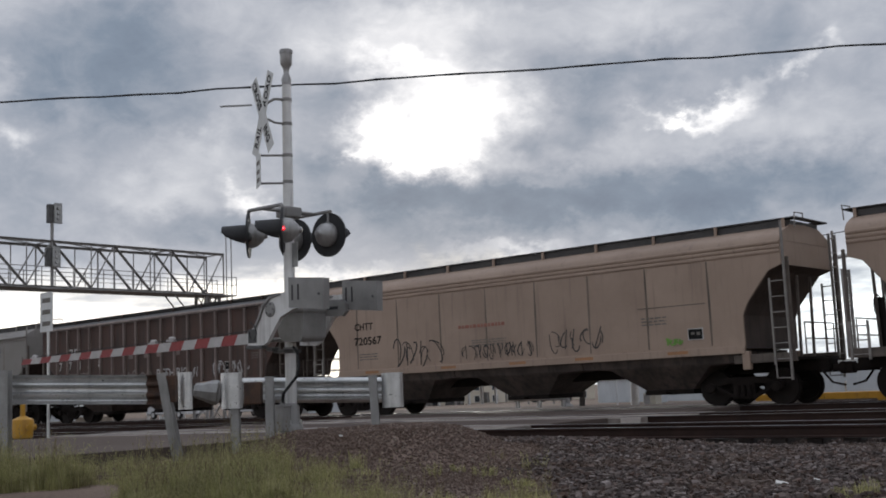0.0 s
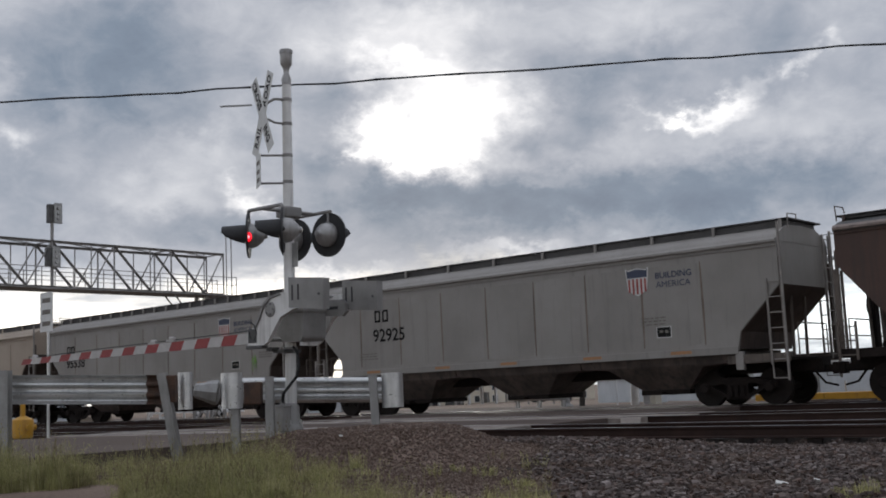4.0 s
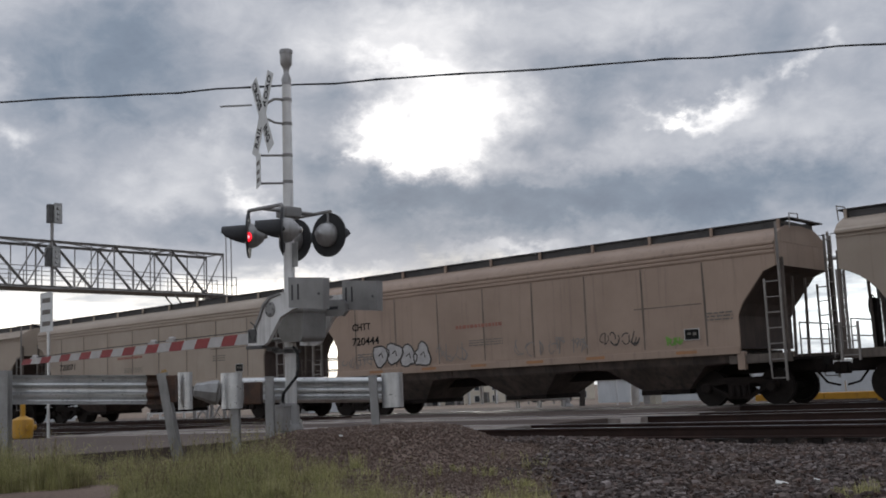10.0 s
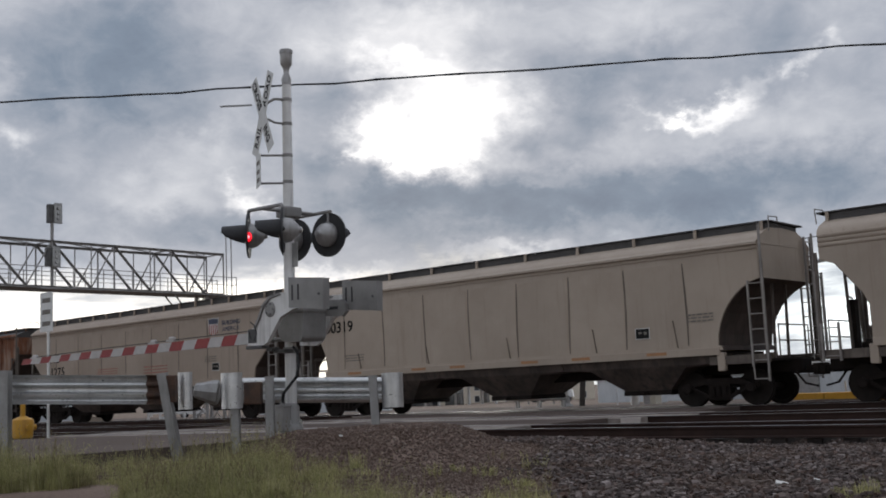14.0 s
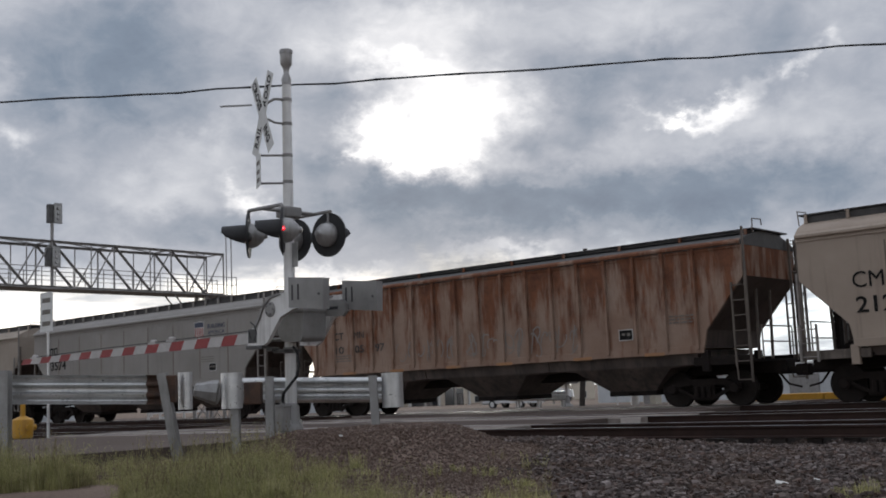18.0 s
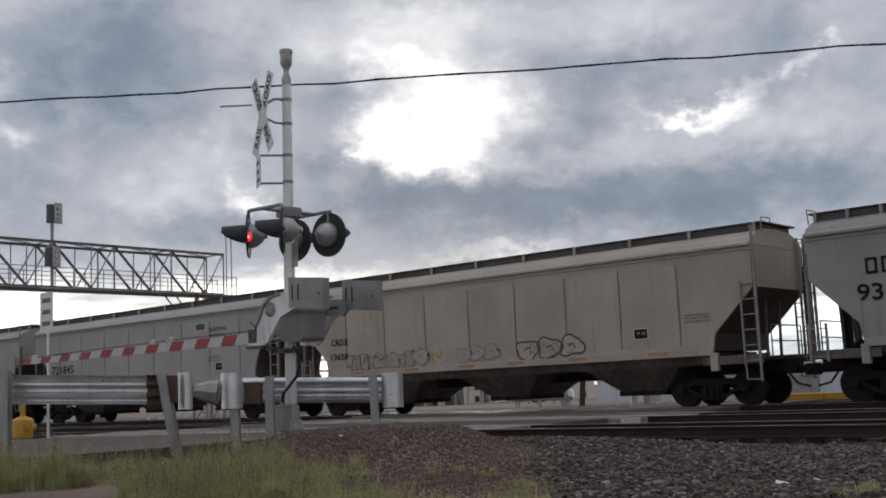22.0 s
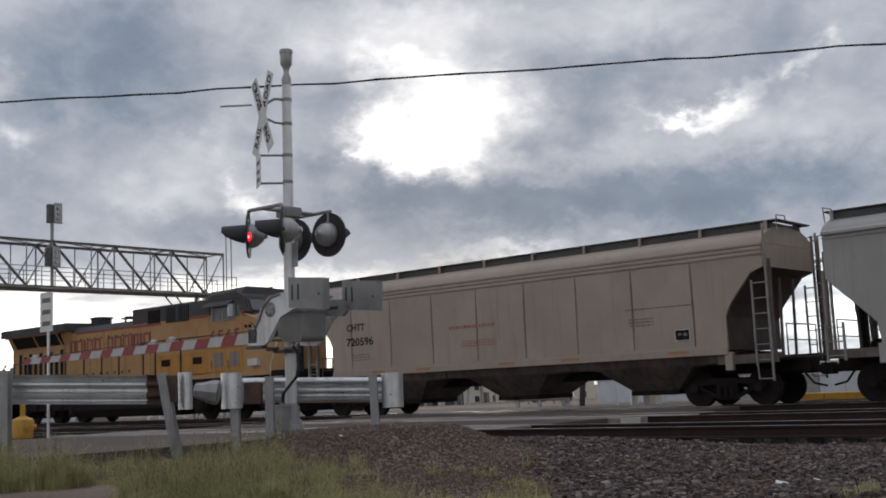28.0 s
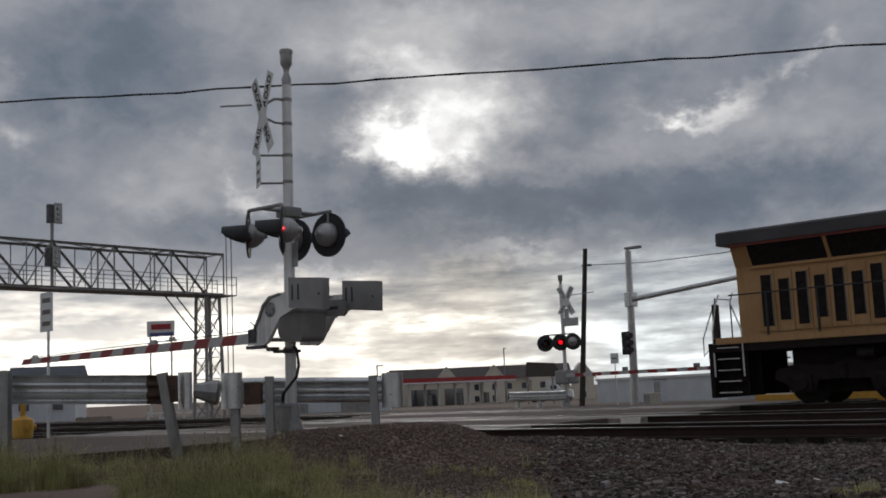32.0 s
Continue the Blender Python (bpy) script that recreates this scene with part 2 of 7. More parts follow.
# ---- mesh helpers ----
class Shape:
    """Collects simple solids into one mesh."""

    def __init__(self):
        self.v, self.f, self.s = [], [], []

    def add(self, verts, faces, smooth=False):
        n = len(self.v)
        self.v += [tuple(p) for p in verts]
        self.f += [tuple(i + n for i in q) for q in faces]
        self.s += [smooth] * len(faces)
        return self

    def box(self, x0, x1, y0, y1, z0, z1, c=0.0):
        """A box, its edges chamfered by c."""
        if c <= 0:
            v = [(x, y, z) for x in (x0, x1) for y in (y0, y1) for z in (z0, z1)]
            return self.add(v, [(0, 1, 3, 2), (4, 6, 7, 5), (0, 4, 5, 1), (2, 3, 7, 6), (0, 2, 6, 4), (1, 5, 7, 3)])
        bm = bmesh.new()
        bmesh.ops.create_cube(bm, size=1.0)
        bmesh.ops.scale(bm, vec=(x1 - x0, y1 - y0, z1 - z0), verts=bm.verts)
        bmesh.ops.translate(bm, vec=((x0 + x1) / 2, (y0 + y1) / 2, (z0 + z1) / 2), verts=bm.verts)
        bmesh.ops.bevel(bm, geom=list(bm.edges), offset=c, segments=2, affect="EDGES", profile=0.6)
        bm.verts.index_update()
        self.add([p.co for p in bm.verts], [[q.index for q in f.verts] for f in bm.faces])
        bm.free()
        return self

    def prism(self, pts, a, b, axis="y", smooth=False):
        """A flat outline (two coordinates) pushed along one axis from a to b."""
        def put(p, d):
            return (p[0], d, p[1]) if axis == "y" else (d, p[0], p[1]) if axis == "x" else (p[0], p[1], d)
        n = len(pts)
        v = [put(p, a) for p in pts] + [put(p, b) for p in pts]
        self.add(v, [tuple(range(n))[::-1], tuple(range(n, 2 * n))])
        self.v, k = self.v, len(self.v) - 2 * n
        for i in range(n):
            j = (i + 1) % n
            self.f.append((k + i, k + j, k + n + j, k + n + i))
            self.s.append(smooth)
        return self

    def tube(self, pts, r, seg=8, caps=True):
        """A round bar along points; r one radius or one for each point."""
        pts = [Vector(p) for p in pts]
        rs = r if isinstance(r, (list, tuple)) else [r] * len(pts)
        v, f = [], []
        ref = Vector((0, 0, 1))
        for i, p in enumerate(pts):
            d = (pts[min(i + 1, len(pts) - 1)] - pts[max(i - 1, 0)]).normalized()
            if abs(d.dot(ref)) > 0.95:
                ref = Vector((1, 0.1, 0)).normalized()
            a = d.cross(ref).normalized()
            b = d.cross(a)
            for k in range(seg):
                t = 2 * math.pi * k / seg
                v.append(p + (a * math.cos(t) + b * math.sin(t)) * rs[i])
        for i in range(len(pts) - 1):
            for k in range(seg):
                k2 = (k + 1) % seg
                f.append((i * seg + k, i * seg + k2, (i + 1) * seg + k2, (i + 1) * seg + k))
        self.add(v, f, True)
        if caps:
            self.add(v[:seg], [tuple(range(seg))])
            self.add(v[-seg:], [tuple(range(seg))[::-1]])
        return self

    def bar(self, p, q, w, h=None):
        """A square bar from p to q."""
        p, q = Vector(p), Vector(q)
        h = h or w
        d = (q - p).normalized()
        ref = Vector((0, 0, 1)) if abs(d.z) < 0.95 else Vector((1, 0, 0))
        a = d.cross(ref).normalized() * (w / 2)
        b = d.cross(a).normalized() * (h / 2)
        v = [e + s * a + t * b for e in (p, q) for s, t in ((-1, -1), (1, -1), (1, 1), (-1, 1))]
        return self.add(v, [(0, 1, 2, 3), (7, 6, 5, 4), (0, 4, 5, 1), (1, 5, 6, 2), (2, 6, 7, 3), (3, 7, 4, 0)])

    def angle(self, p, q, w, t=0.012):
        """An angle iron from p to q."""
        p, q = Vector(p), Vector(q)
        d = (q - p).normalized()
        ref = Vector((0, 0, 1)) if abs(d.z) < 0.95 else Vector((1, 0, 0))
        a = d.cross(ref).normalized()
        b = d.cross(a).normalized()
        self.bar(p + a * w / 2, q + a * w / 2, w, t)
        n = len(self.v)
        v = [e + s * a * (t / 2) + u * b * w for e in (p, q) for s, u in ((-1, 0), (1, 0), (1, 1), (-1, 1))]
        return self.add(v, [(0, 1, 2, 3), (7, 6, 5, 4), (0, 4, 5, 1), (1, 5, 6, 2), (2, 6, 7, 3), (3, 7, 4, 0)])

    def turned(self, prof, seg=24, axis="z", at=(0, 0, 0)):
        """A turned solid: prof lists (radius, height) along the axis."""
        v, f = [], []
        for r, h in prof:
            for k in range(seg):
                t = 2 * math.pi * k / seg
                c, s = r * math.cos(t), r * math.sin(t)
                v.append((at[0] + c, at[1] + s, at[2] + h) if axis == "z" else
                         (at[0] + c, at[1] + h, at[2] + s) if axis == "y" else (at[0] + h, at[1] + c, at[2] + s))
        for i in range(len(prof) - 1):
            for k in range(seg):
                k2 = (k + 1) % seg
                f.append((i * seg + k, i * seg + k2, (i + 1) * seg + k2, (i + 1) * seg + k))
        self.add(v, f, True)
        self.add(v[:seg], [tuple(range(seg))])
        self.add(v[-seg:], [tuple(range(seg))[::-1]])
        return self

    def loft(self, rows, smooth=True, closed=False):
        """A skin over equal rows of points."""
        n = len(rows[0])
        v = [p for r in rows for p in r]
        f = []
        for i in range(len(rows) - 1):
            for k in range(n if closed else n - 1):
                k2 = (k + 1) % n
                f.append((i * n + k, i * n + k2, (i + 1) * n + k2, (i + 1) * n + k))
        return self.add(v, f, smooth)

    def moved(self, m):
        self.v = [tuple(m @ Vector(p)) for p in self.v]
        return self

    def mesh(self, name, material):
        me = bpy.data.meshes.new(name)
        me.from_pydata(self.v, [], self.f)
        bm = bmesh.new()
        bm.from_mesh(me)
        bmesh.ops.recalc_face_normals(bm, faces=bm.faces)
        bm.to_mesh(me)
        bm.free()
        if any(self.s):
            me.polygons.foreach_set("use_smooth", self.s)
            me.set_sharp_from_angle(angle=radians(38))
        if material:
            me.materials.append(material)
        return me


def part(name, shape, material, parent, label=""):
    """One mesh under a thing or under a part."""
    ob = new(name, shape if isinstance(shape, bpy.types.Mesh) else shape.mesh(name, material))
    ob.parent = parent
    if label:
        ob["label"] = label
    return ob


def thing(name, label, category, group="", kind="", m=None):
    ob = new(name)
    ob.empty_display_size = 0.2
    tagged(ob, label, category, group, kind)
    if m is not None:
        ob.matrix_basis = m
    return ob


def solid(name, shape, material, label, category, group="", kind="", m=None):
    """A top-level thing that is one mesh."""
    ob = new(name, shape.mesh(name, material))
    tagged(ob, label, category, group, kind)
    if m is not None:
        ob.matrix_basis = m
    return ob


def lettering(text, height, material, spacing=1.0, narrow=1.0, bold=0.0):
    """A mesh of flat raised letters in the x-z plane, facing -y, from the lower left corner."""
    cu = bpy.data.curves.new("lettering", "FONT")
    cu.body, cu.size, cu.extrude, cu.space_character, cu.resolution_u = text, height / 0.7, 0.0015, spacing, 3
    cu.offset = bold * height
    ob = bpy.data.objects.new("lettering", cu)
    scene.collection.objects.link(ob)
    bpy.context.view_layer.update()
    me = bpy.data.meshes.new_from_object(ob.evaluated_get(bpy.context.evaluated_depsgraph_get()))
    bpy.data.objects.remove(ob)
    bpy.data.curves.remove(cu)
    me.transform(Matrix.Diagonal((narrow, 1, 1, 1)))
    me.transform(Matrix.Rotation(math.pi / 2, 4, "X"))
    me.materials.clear()
    me.materials.append(material)
    return me


def ribbon(shape, pts, w, y):
    """A painted stroke in the x-z plane."""
    rows = []
    for i, p in enumerate(pts):
        a, b = pts[max(i - 1, 0)], pts[min(i + 1, len(pts) - 1)]
        dx, dz = b[0] - a[0], b[1] - a[1]
        n = math.hypot(dx, dz) or 1.0
        ox, oz = -dz / n * w / 2, dx / n * w / 2
        rows.append([(p[0] + ox, y, p[1] + oz), (p[0] - ox, y, p[1] - oz)])
    return shape.loft(rows, False)

# ---- the train: sixteen covered hopper cars and one locomotive ----
TRACK = 27.22          # centre line of the train's track
SPEED = 9.09
# the train gathers a little speed in its last third: seconds, metres gained
GAIN = ((0, 0.0), (21, 0.0), (22, 0.03), (23, 0.09), (24, 0.20), (25, 0.36), (26, 0.55), (27, 0.77), (28, 1.00), (29, 1.25), (30, 1.47), (31, 1.67), (32, 1.88))


def run(t):
    """How far the train has rolled at a time."""
    for (t0, g0), (t1, g1) in zip(GAIN, GAIN[1:]):
        if t <= t1:
            return SPEED * t + g0 + (g1 - g0) * (t - t0) / (t1 - t0)
    return SPEED * t + GAIN[-1][1]


TRUCK_HALF = 0.89


def wheelset_shape():
    s = Shape()
    prof = [(0.10, -0.80), (0.455, -0.80), (0.457, -0.70), (0.485, -0.685), (0.48, -0.665), (0.40, -0.665), (0.38, -0.70), (0.16, -0.72), (0.14, -0.66), (0.085, -0.64),
            (0.085, 0.64), (0.14, 0.66), (0.16, 0.72), (0.38, 0.70), (0.40, 0.665), (0.48, 0.665), (0.485, 0.685), (0.457, 0.70), (0.455, 0.80), (0.10, 0.80)]
    return s.turned(prof, 28, "y")


WHEELSET = wheelset_shape().mesh("wheelset", WHEEL)


def sideframe_shape(half=TRUCK_HALF):
    s = Shape()
    out = [(-half - 0.17, 0.44), (-half - 0.17, 0.58), (-half + 0.1, 0.62), (-0.45, 0.72), (0.45, 0.72), (half - 0.1, 0.62), (half + 0.17, 0.58), (half + 0.17, 0.44),
           (half - 0.1, 0.50), (0.46, 0.56), (0.30, 0.56), (0.30, 0.17), (-0.30, 0.17), (-0.30, 0.56), (-0.46, 0.56), (-half + 0.1, 0.50)]
    s.prism(out, -0.06, 0.06)
    s.bar((-half + 0.12, 0, 0.48), (-0.25, 0, 0.22), 0.10, 0.09).bar((half - 0.12, 0, 0.48), (0.25, 0, 0.22), 0.10, 0.09)
    for x in (-0.17, 0.0, 0.17):
        s.tube([(x, -0.09, 0.24), (x, -0.09, 0.52)], 0.065, 8)
    for x in (-half, half):
        s.turned([(0.10, -0.16), (0.13, -0.14), (0.13, -0.02)], 12, "y", (x, 0, 0.457))
    return s


SIDEFRAME = sideframe_shape().mesh("sideframe", UNDER)
BOLSTER = Shape().box(-0.2, 0.2, -1.0, 1.0, 0.46, 0.72, 0.03).mesh("bolster", UNDER)
WHEELS_A, WHEELS_B, LOCO_WHEELS = [], [], []


def truck(parent, x):
    t = new("truck")
    t.parent = parent
    t.location = (x, 0, 0)
    for y in (-1.0, 1.0):
        part("sideframe", SIDEFRAME, None, t).location = (0, y, 0)
    part("bolster", BOLSTER, None, t)
    for x2, kept in ((-TRUCK_HALF, WHEELS_A), (TRUCK_HALF, WHEELS_B)):
        w = part("wheelset", WHEELSET, None, t, "worn steel wheelset")
        w.location = (x2, 0, 0.457)
        kept.append(w)
    return t


COUPLER = (Shape().box(-0.05, 0.62, -0.11, 0.11, 0.75, 0.95, 0.03).box(0.55, 0.72, -0.16, 0.16, 0.70, 1.00, 0.04)
           .tube([(0.2, -0.35, 0.8), (0.45, -0.37, 0.5), (0.75, -0.3, 0.42)], 0.03, 6)).mesh("coupler", UNDER)


def ladder_shape(h0, h1, w, rungs, hook=False):
    """Two stiles and rungs in the x-z plane."""
    s = Shape()
    for x in (0.0, w):
        s.bar((x, 0, h0), (x, 0, h1), 0.06, 0.05)
    for i in range(rungs):
        z = h0 + 0.12 + (h1 - h0 - 0.24) * i / (rungs - 1)
        s.tube([(0, 0, z), (w, 0, z)], 0.017, 6)
    return s


def corner_ladder(sx):
    """A ladder at a car's corner: one long stile, one short, rungs between."""
    if sx < 0:
        return ladder_shape(1.0, 1.9, 0.42, 3)
    s = Shape().bar((0.42, 0, 0.60), (0.42, 0, 4.48), 0.055, 0.05).bar((0.02, 0, 0.98), (0.02, 0, 3.10), 0.05, 0.045)
    for k in range(6):
        s.tube([(0.02, 0, 1.12 + 0.38 * k), (0.42, 0, 1.12 + 0.38 * k)], 0.017, 6)
    s.tube([(0.04, 0, 0.66), (0.42, 0, 0.66)], 0.017, 6)
    return s.tube([(0.04, 0, 0.66), (0.03, 0, 1.0)], 0.02, 6)


def seam(pts, w):
    """A welded seam down the side: a raised bead that tapers at its foot."""
    s = Shape()
    rows = []
    for k, (x, z) in enumerate(pts):
        r = 0.022 + 0.014 * math.sin(math.pi * k / (len(pts) - 1))
        rows.append([(x - r, -w + 0.002, z), (x - r * 0.4, -w - 0.009, z), (x + r * 0.4, -w - 0.009, z), (x + r, -w + 0.002, z)])
    return s.loft(rows, False)


def side_sheet(x0, x1, z0, z1, w):
    """A steel sheet between two seams, slightly pillowed."""
    us = (0.0, 0.06, 0.16, 0.32, 0.5, 0.68, 0.84, 0.94, 1.0)
    rows = []
    for v in us:
        rows.append([(x0 + (x1 - x0) * u, -w + 0.001 - 0.013 * (1 - abs(2 * u - 1) ** 3) * (1 - abs(2 * v - 1) ** 5), z0 + (z1 - z0) * v) for u in us])
    return Shape().loft(rows)


def hopper_car(style, paint, label, length=18.2, end_paint=None, brackets=9):
    """A three-bay covered hopper, centred, its near side towards -y."""
    h = length / 2
    car = thing("covered_hopper_car", label, "hopper car", "hopper cars of the freight train")
    ribbed = style == "ribbed"
    eave, sill = (4.10, 1.50) if ribbed else (4.02, 1.42)
    top = 4.46
    deck = 4.46 if ribbed else 4.60
    x_end, x_low = h - (0.82 if style == "octagon" else 0.72), h - 1.92
    w = 1.575
    ladder_paint = DIRTY if ribbed else PALE_LADDER
    z_cut = {"angled": 2.95, "octagon": 3.42, "round": 3.15, "ribbed": 3.25}[style]
    if style == "round":
        arc = [(x_end - 1.25 * math.sin(a), z_cut - 1.35 * (1 - math.cos(a)) - 0.25 * math.sin(a)) for a in [math.pi / 2 * k / 8 for k in range(9)]]
        low = [(x_low + 0.03, sill + 0.1), (x_low + 0.06, sill)]
        edge = [(x_end, z_cut)] + arc[1:] + low
    elif style == "octagon":
        edge = [(x_end, z_cut), (x_end - 0.35, z_cut - 0.12), (x_low + 0.14, 2.55), (x_low, 2.25), (x_low, sill)]
    elif style == "ribbed":
        edge = [(x_end, z_cut), (x_low + 0.1, 1.95), (x_low, sill)]
    else:
        edge = [(x_end, z_cut), (x_low + 0.08, 1.85), (x_low, sill)]
    # sides, slope sheets and end sheets
    right = [(x_end, eave)] + edge
    outline = right + [(-x, z) for x, z in right[::-1]]
    s = Shape().prism(outline, -w, w)
    part("body", s, paint, car)
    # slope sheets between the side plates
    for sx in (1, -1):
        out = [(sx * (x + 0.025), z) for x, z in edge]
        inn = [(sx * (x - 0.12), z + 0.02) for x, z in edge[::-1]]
        part("slope_sheet", Shape().prism(out + inn, -w + 0.05, w - 0.05), end_paint or SLOPE, car, "brown sloping end sheet with shade in its colour")
    # roof
    prof = [(-w - 0.01, eave), (-w + 0.03, eave + 0.10), (-1.40, eave + 0.22), (-1.12, eave + 0.34), (-0.85, top), (0, top + 0.04),
            (0.85, top), (1.12, eave + 0.34), (1.40, eave + 0.22), (w - 0.03, eave + 0.10), (w + 0.01, eave)]
    if ribbed:
        prof = [(-w - 0.03, eave - 0.06), (-w - 0.03, eave + 0.04), (-1.2, top - 0.16), (-0.5, top), (0.5, top), (1.2, top - 0.16), (w + 0.03, eave + 0.04), (w + 0.03, eave - 0.06)]
    part("roof", Shape().prism(prof, -x_end - 0.01, x_end + 0.01, "x", not ribbed), BOARD if ribbed else paint, car)
    if style == "octagon":
        for z in (eave - 0.04, eave - 0.15, eave - 0.26):
            rib = [(-w + 0.01, z - 0.055), (-w - 0.012, z - 0.045), (-w - 0.027, z - 0.02), (-w - 0.027, z + 0.02), (-w - 0.012, z + 0.045), (-w + 0.01, z + 0.055)]
            part("eave_rib", Shape().prism(rib, -x_end, x_end, "x"), paint, car)
    else:
        part("eave_rib", Shape().prism([(-w + 0.01, eave - 0.05), (-w - 0.075, eave - 0.03), (-w - 0.075, eave + 0.03), (-w + 0.01, eave + 0.09)], -x_end, x_end, "x"), BROWN_RIB if paint == BROWN else paint, car)
        part("eave_bead", Shape().box(-x_end, x_end, -w - 0.03, -w + 0.01, eave - 0.135, eave - 0.10, 0.01), paint, car)
    # side sill along the foot of the sides, down to the end platforms
    s = Shape().box(-x_low, x_low, -w - 0.04, -w + 0.05, sill - 0.12, sill + 0.07, 0.012)
    part("side_sill", s, paint, car)
    for sy in (-1, 1):
        for sx in (-1, 1):
            s = Shape().box(sx * (x_low - 0.35) if sx > 0 else -h + 0.62, h - 0.62 if sx > 0 else -(x_low - 0.35), sy * 1.5 - 0.04, sy * 1.5 + 0.04, 1.05, 1.27, 0.015)
            part("end_sill", s, DIRTY if not ribbed else UNDER, car)
            part("jacking_pad", Shape().box(sx * x_low - 0.10, sx * x_low + 0.10, sy * 1.5 - 0.09, sy * 1.5 + 0.07, 0.90, sill - 0.06, 0.02), paint if not ribbed else UNDER, car)
    part("centre_sill", Shape().box(-h + 0.35, h - 0.35, -0.28, 0.28, 0.80, 1.12, 0.02), UNDER, car)
    for sx in (-1, 1):
        a, b = sorted((sx * (h - 0.62), sx * (x_low - 0.4)))
        part("end_platform", Shape().box(a, b, -1.46, 1.46, 1.10, 1.16), UNDER, car)
        c = part("coupler", COUPLER, None, car)
        c.matrix_basis = pose(sx * (h - 0.72), 0, 0, 0, 0, 0 if sx > 0 else 180)
        truck(car, sx * (h - 2.30))
    # hopper bays below the sides
    third = (2 * x_low - 0.5) / 3
    for i in (-1, 0, 1):
        x, a, b = i * third, third / 2 - 0.02, 0.70
        rows = [[(x - a, -w + 0.08, sill - 0.02), (x + a, -w + 0.08, sill - 0.02), (x + a, w - 0.08, sill - 0.02), (x - a, w - 0.08, sill - 0.02)],
                [(x - a, -w + 0.16, 1.10), (x + a, -w + 0.16, 1.10), (x + a, w - 0.16, 1.10), (x - a, w - 0.16, 1.10)],
                [(x - a + 0.85, -w + 0.20, 1.04), (x + a - 0.85, -w + 0.20, 1.04), (x + a - 0.85, w - 0.20, 1.04), (x - a + 0.85, w - 0.20, 1.04)],
                [(x - b, -0.85, 0.46), (x + b, -0.85, 0.46), (x + b, 0.85, 0.46), (x - b, 0.85, 0.46)]]
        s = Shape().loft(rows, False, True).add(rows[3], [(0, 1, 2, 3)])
        bay = part("hopper_bay", s, BAY, car, "sooty funnel-shaped hopper bay, darkened for shade")
        part("outlet_gate", Shape().box(x - 0.74, x + 0.74, -0.9, 0.9, 0.34, 0.47, 0.02).tube([(x, -1.15, 0.40), (x, 1.15, 0.40)], 0.04, 8), UNDER, bay)
    # running boards on brackets
    for sy in (-1, 1):
        part("running_board", Shape().box(-h + 0.62, h - 0.62, sy * 0.84 - 0.20, sy * 0.84 + 0.20, deck, deck + 0.03), BOARD, car)
    # dark box in the gap under the boards, standing for shade and soot
    part("hatch_coaming", Shape().box(-x_end + 0.05, x_end - 0.05, -0.99, 0.99, min(eave + 0.30, deck - 0.08), deck - 0.005, 0.02), BOARD, car, "dark band for shade and grime under the running boards")
    for i in range(brackets + 1):
        x = (-x_end + 0.08) + (2 * x_end - 0.16) * i / brackets
        part("board_bracket", Shape().box(x - 0.035, x + 0.035, -1.09, -1.03, min(eave + 0.30, deck - 0.15), deck + 0.01), paint, car)
    for sx in (-1, 1):
        a, b = sorted((sx * (h - 0.60), sx * (h - 0.80)))
        part("end_board", Shape().box(a, b, -1.0, 1.0, deck, deck + 0.03), BOARD, car)
        part("end_grab_iron", Shape().tube([(sx * (h - 0.62), -1.05, 4.35), (sx * (h - 0.60), -1.06, 4.72), (sx * (h - 0.60), -0.55, 4.74), (sx * (h - 0.62), -0.5, 4.6)], 0.016, 6), ladder_paint, car)
    # ladders at the corners
    for sx in (-1, 1):
        for sy in (-1, 1):
            x = sx * (x_end - 0.13) - 0.21
            part("side_ladder", corner_ladder(sx).moved(pose(x, sy * (w + 0.04), 0)), ladder_paint, car)
        for y0, z1, rungs in (((-1.5, 3.15, 6), (1.1, 4.35, 9)) if sx < 0 else ((1.1, 4.35, 9),)):
            part("end_ladder", ladder_shape(1.1, z1, 0.40, rungs).moved(pose(sx * (h - 0.64), y0, 0, 0, 0, 90)), ladder_paint, car)
        part("end_handrail", Shape().tube([(sx * (h - 0.64), -0.9, 1.15), (sx * (h - 0.64), -0.9, 2.0), (sx * (h - 0.64), 0.9, 2.0), (sx * (h - 0.64), 0.9, 1.15)], 0.02, 6)
             .tube([(sx * (h - 0.64), -0.9, 1.6), (sx * (h - 0.64), 0.9, 1.6)], 0.018, 6), DIRTY, car)
        part("corner_post", Shape().bar((sx * (h - 0.70), -1.5, 1.15), (sx * (h - 0.70), -1.5, 3.6), 0.07).bar((sx * (h - 0.70), 1.5, 1.15), (sx * (h - 0.70), 1.5, 3.6), 0.07)
             .bar((sx * (h - 1.0), -0.4, 1.1), (sx * (h - 0.95), -0.4, 3.2), 0.06).bar((sx * (h - 1.0), 0.4, 1.1), (sx * (h - 0.95), 0.4, 3.2), 0.06), DIRTY, car)
    # brake gear on the left end platform
    e = -h + 1.05
    part("brake_cylinder", Shape().tube([(e - 0.1, 0.5, 1.35), (e + 0.55, 0.5, 1.35)], 0.17, 12).tube([(e + 0.6, -0.6, 1.3), (e + 0.6, 0.3, 1.3)], 0.2, 12), UNDER, car)
    wheel = Shape().tube([(-0.0, 0.28 * math.cos(a), 0.28 * math.sin(a)) for a in [k * math.pi / 8 for k in range(17)]], 0.018, 6, False)
    for a in range(4):
        t = a * math.pi / 4
        wheel.bar((0, -0.28 * math.cos(t), -0.28 * math.sin(t)), (0, 0.28 * math.cos(t), 0.28 * math.sin(t)), 0.02)
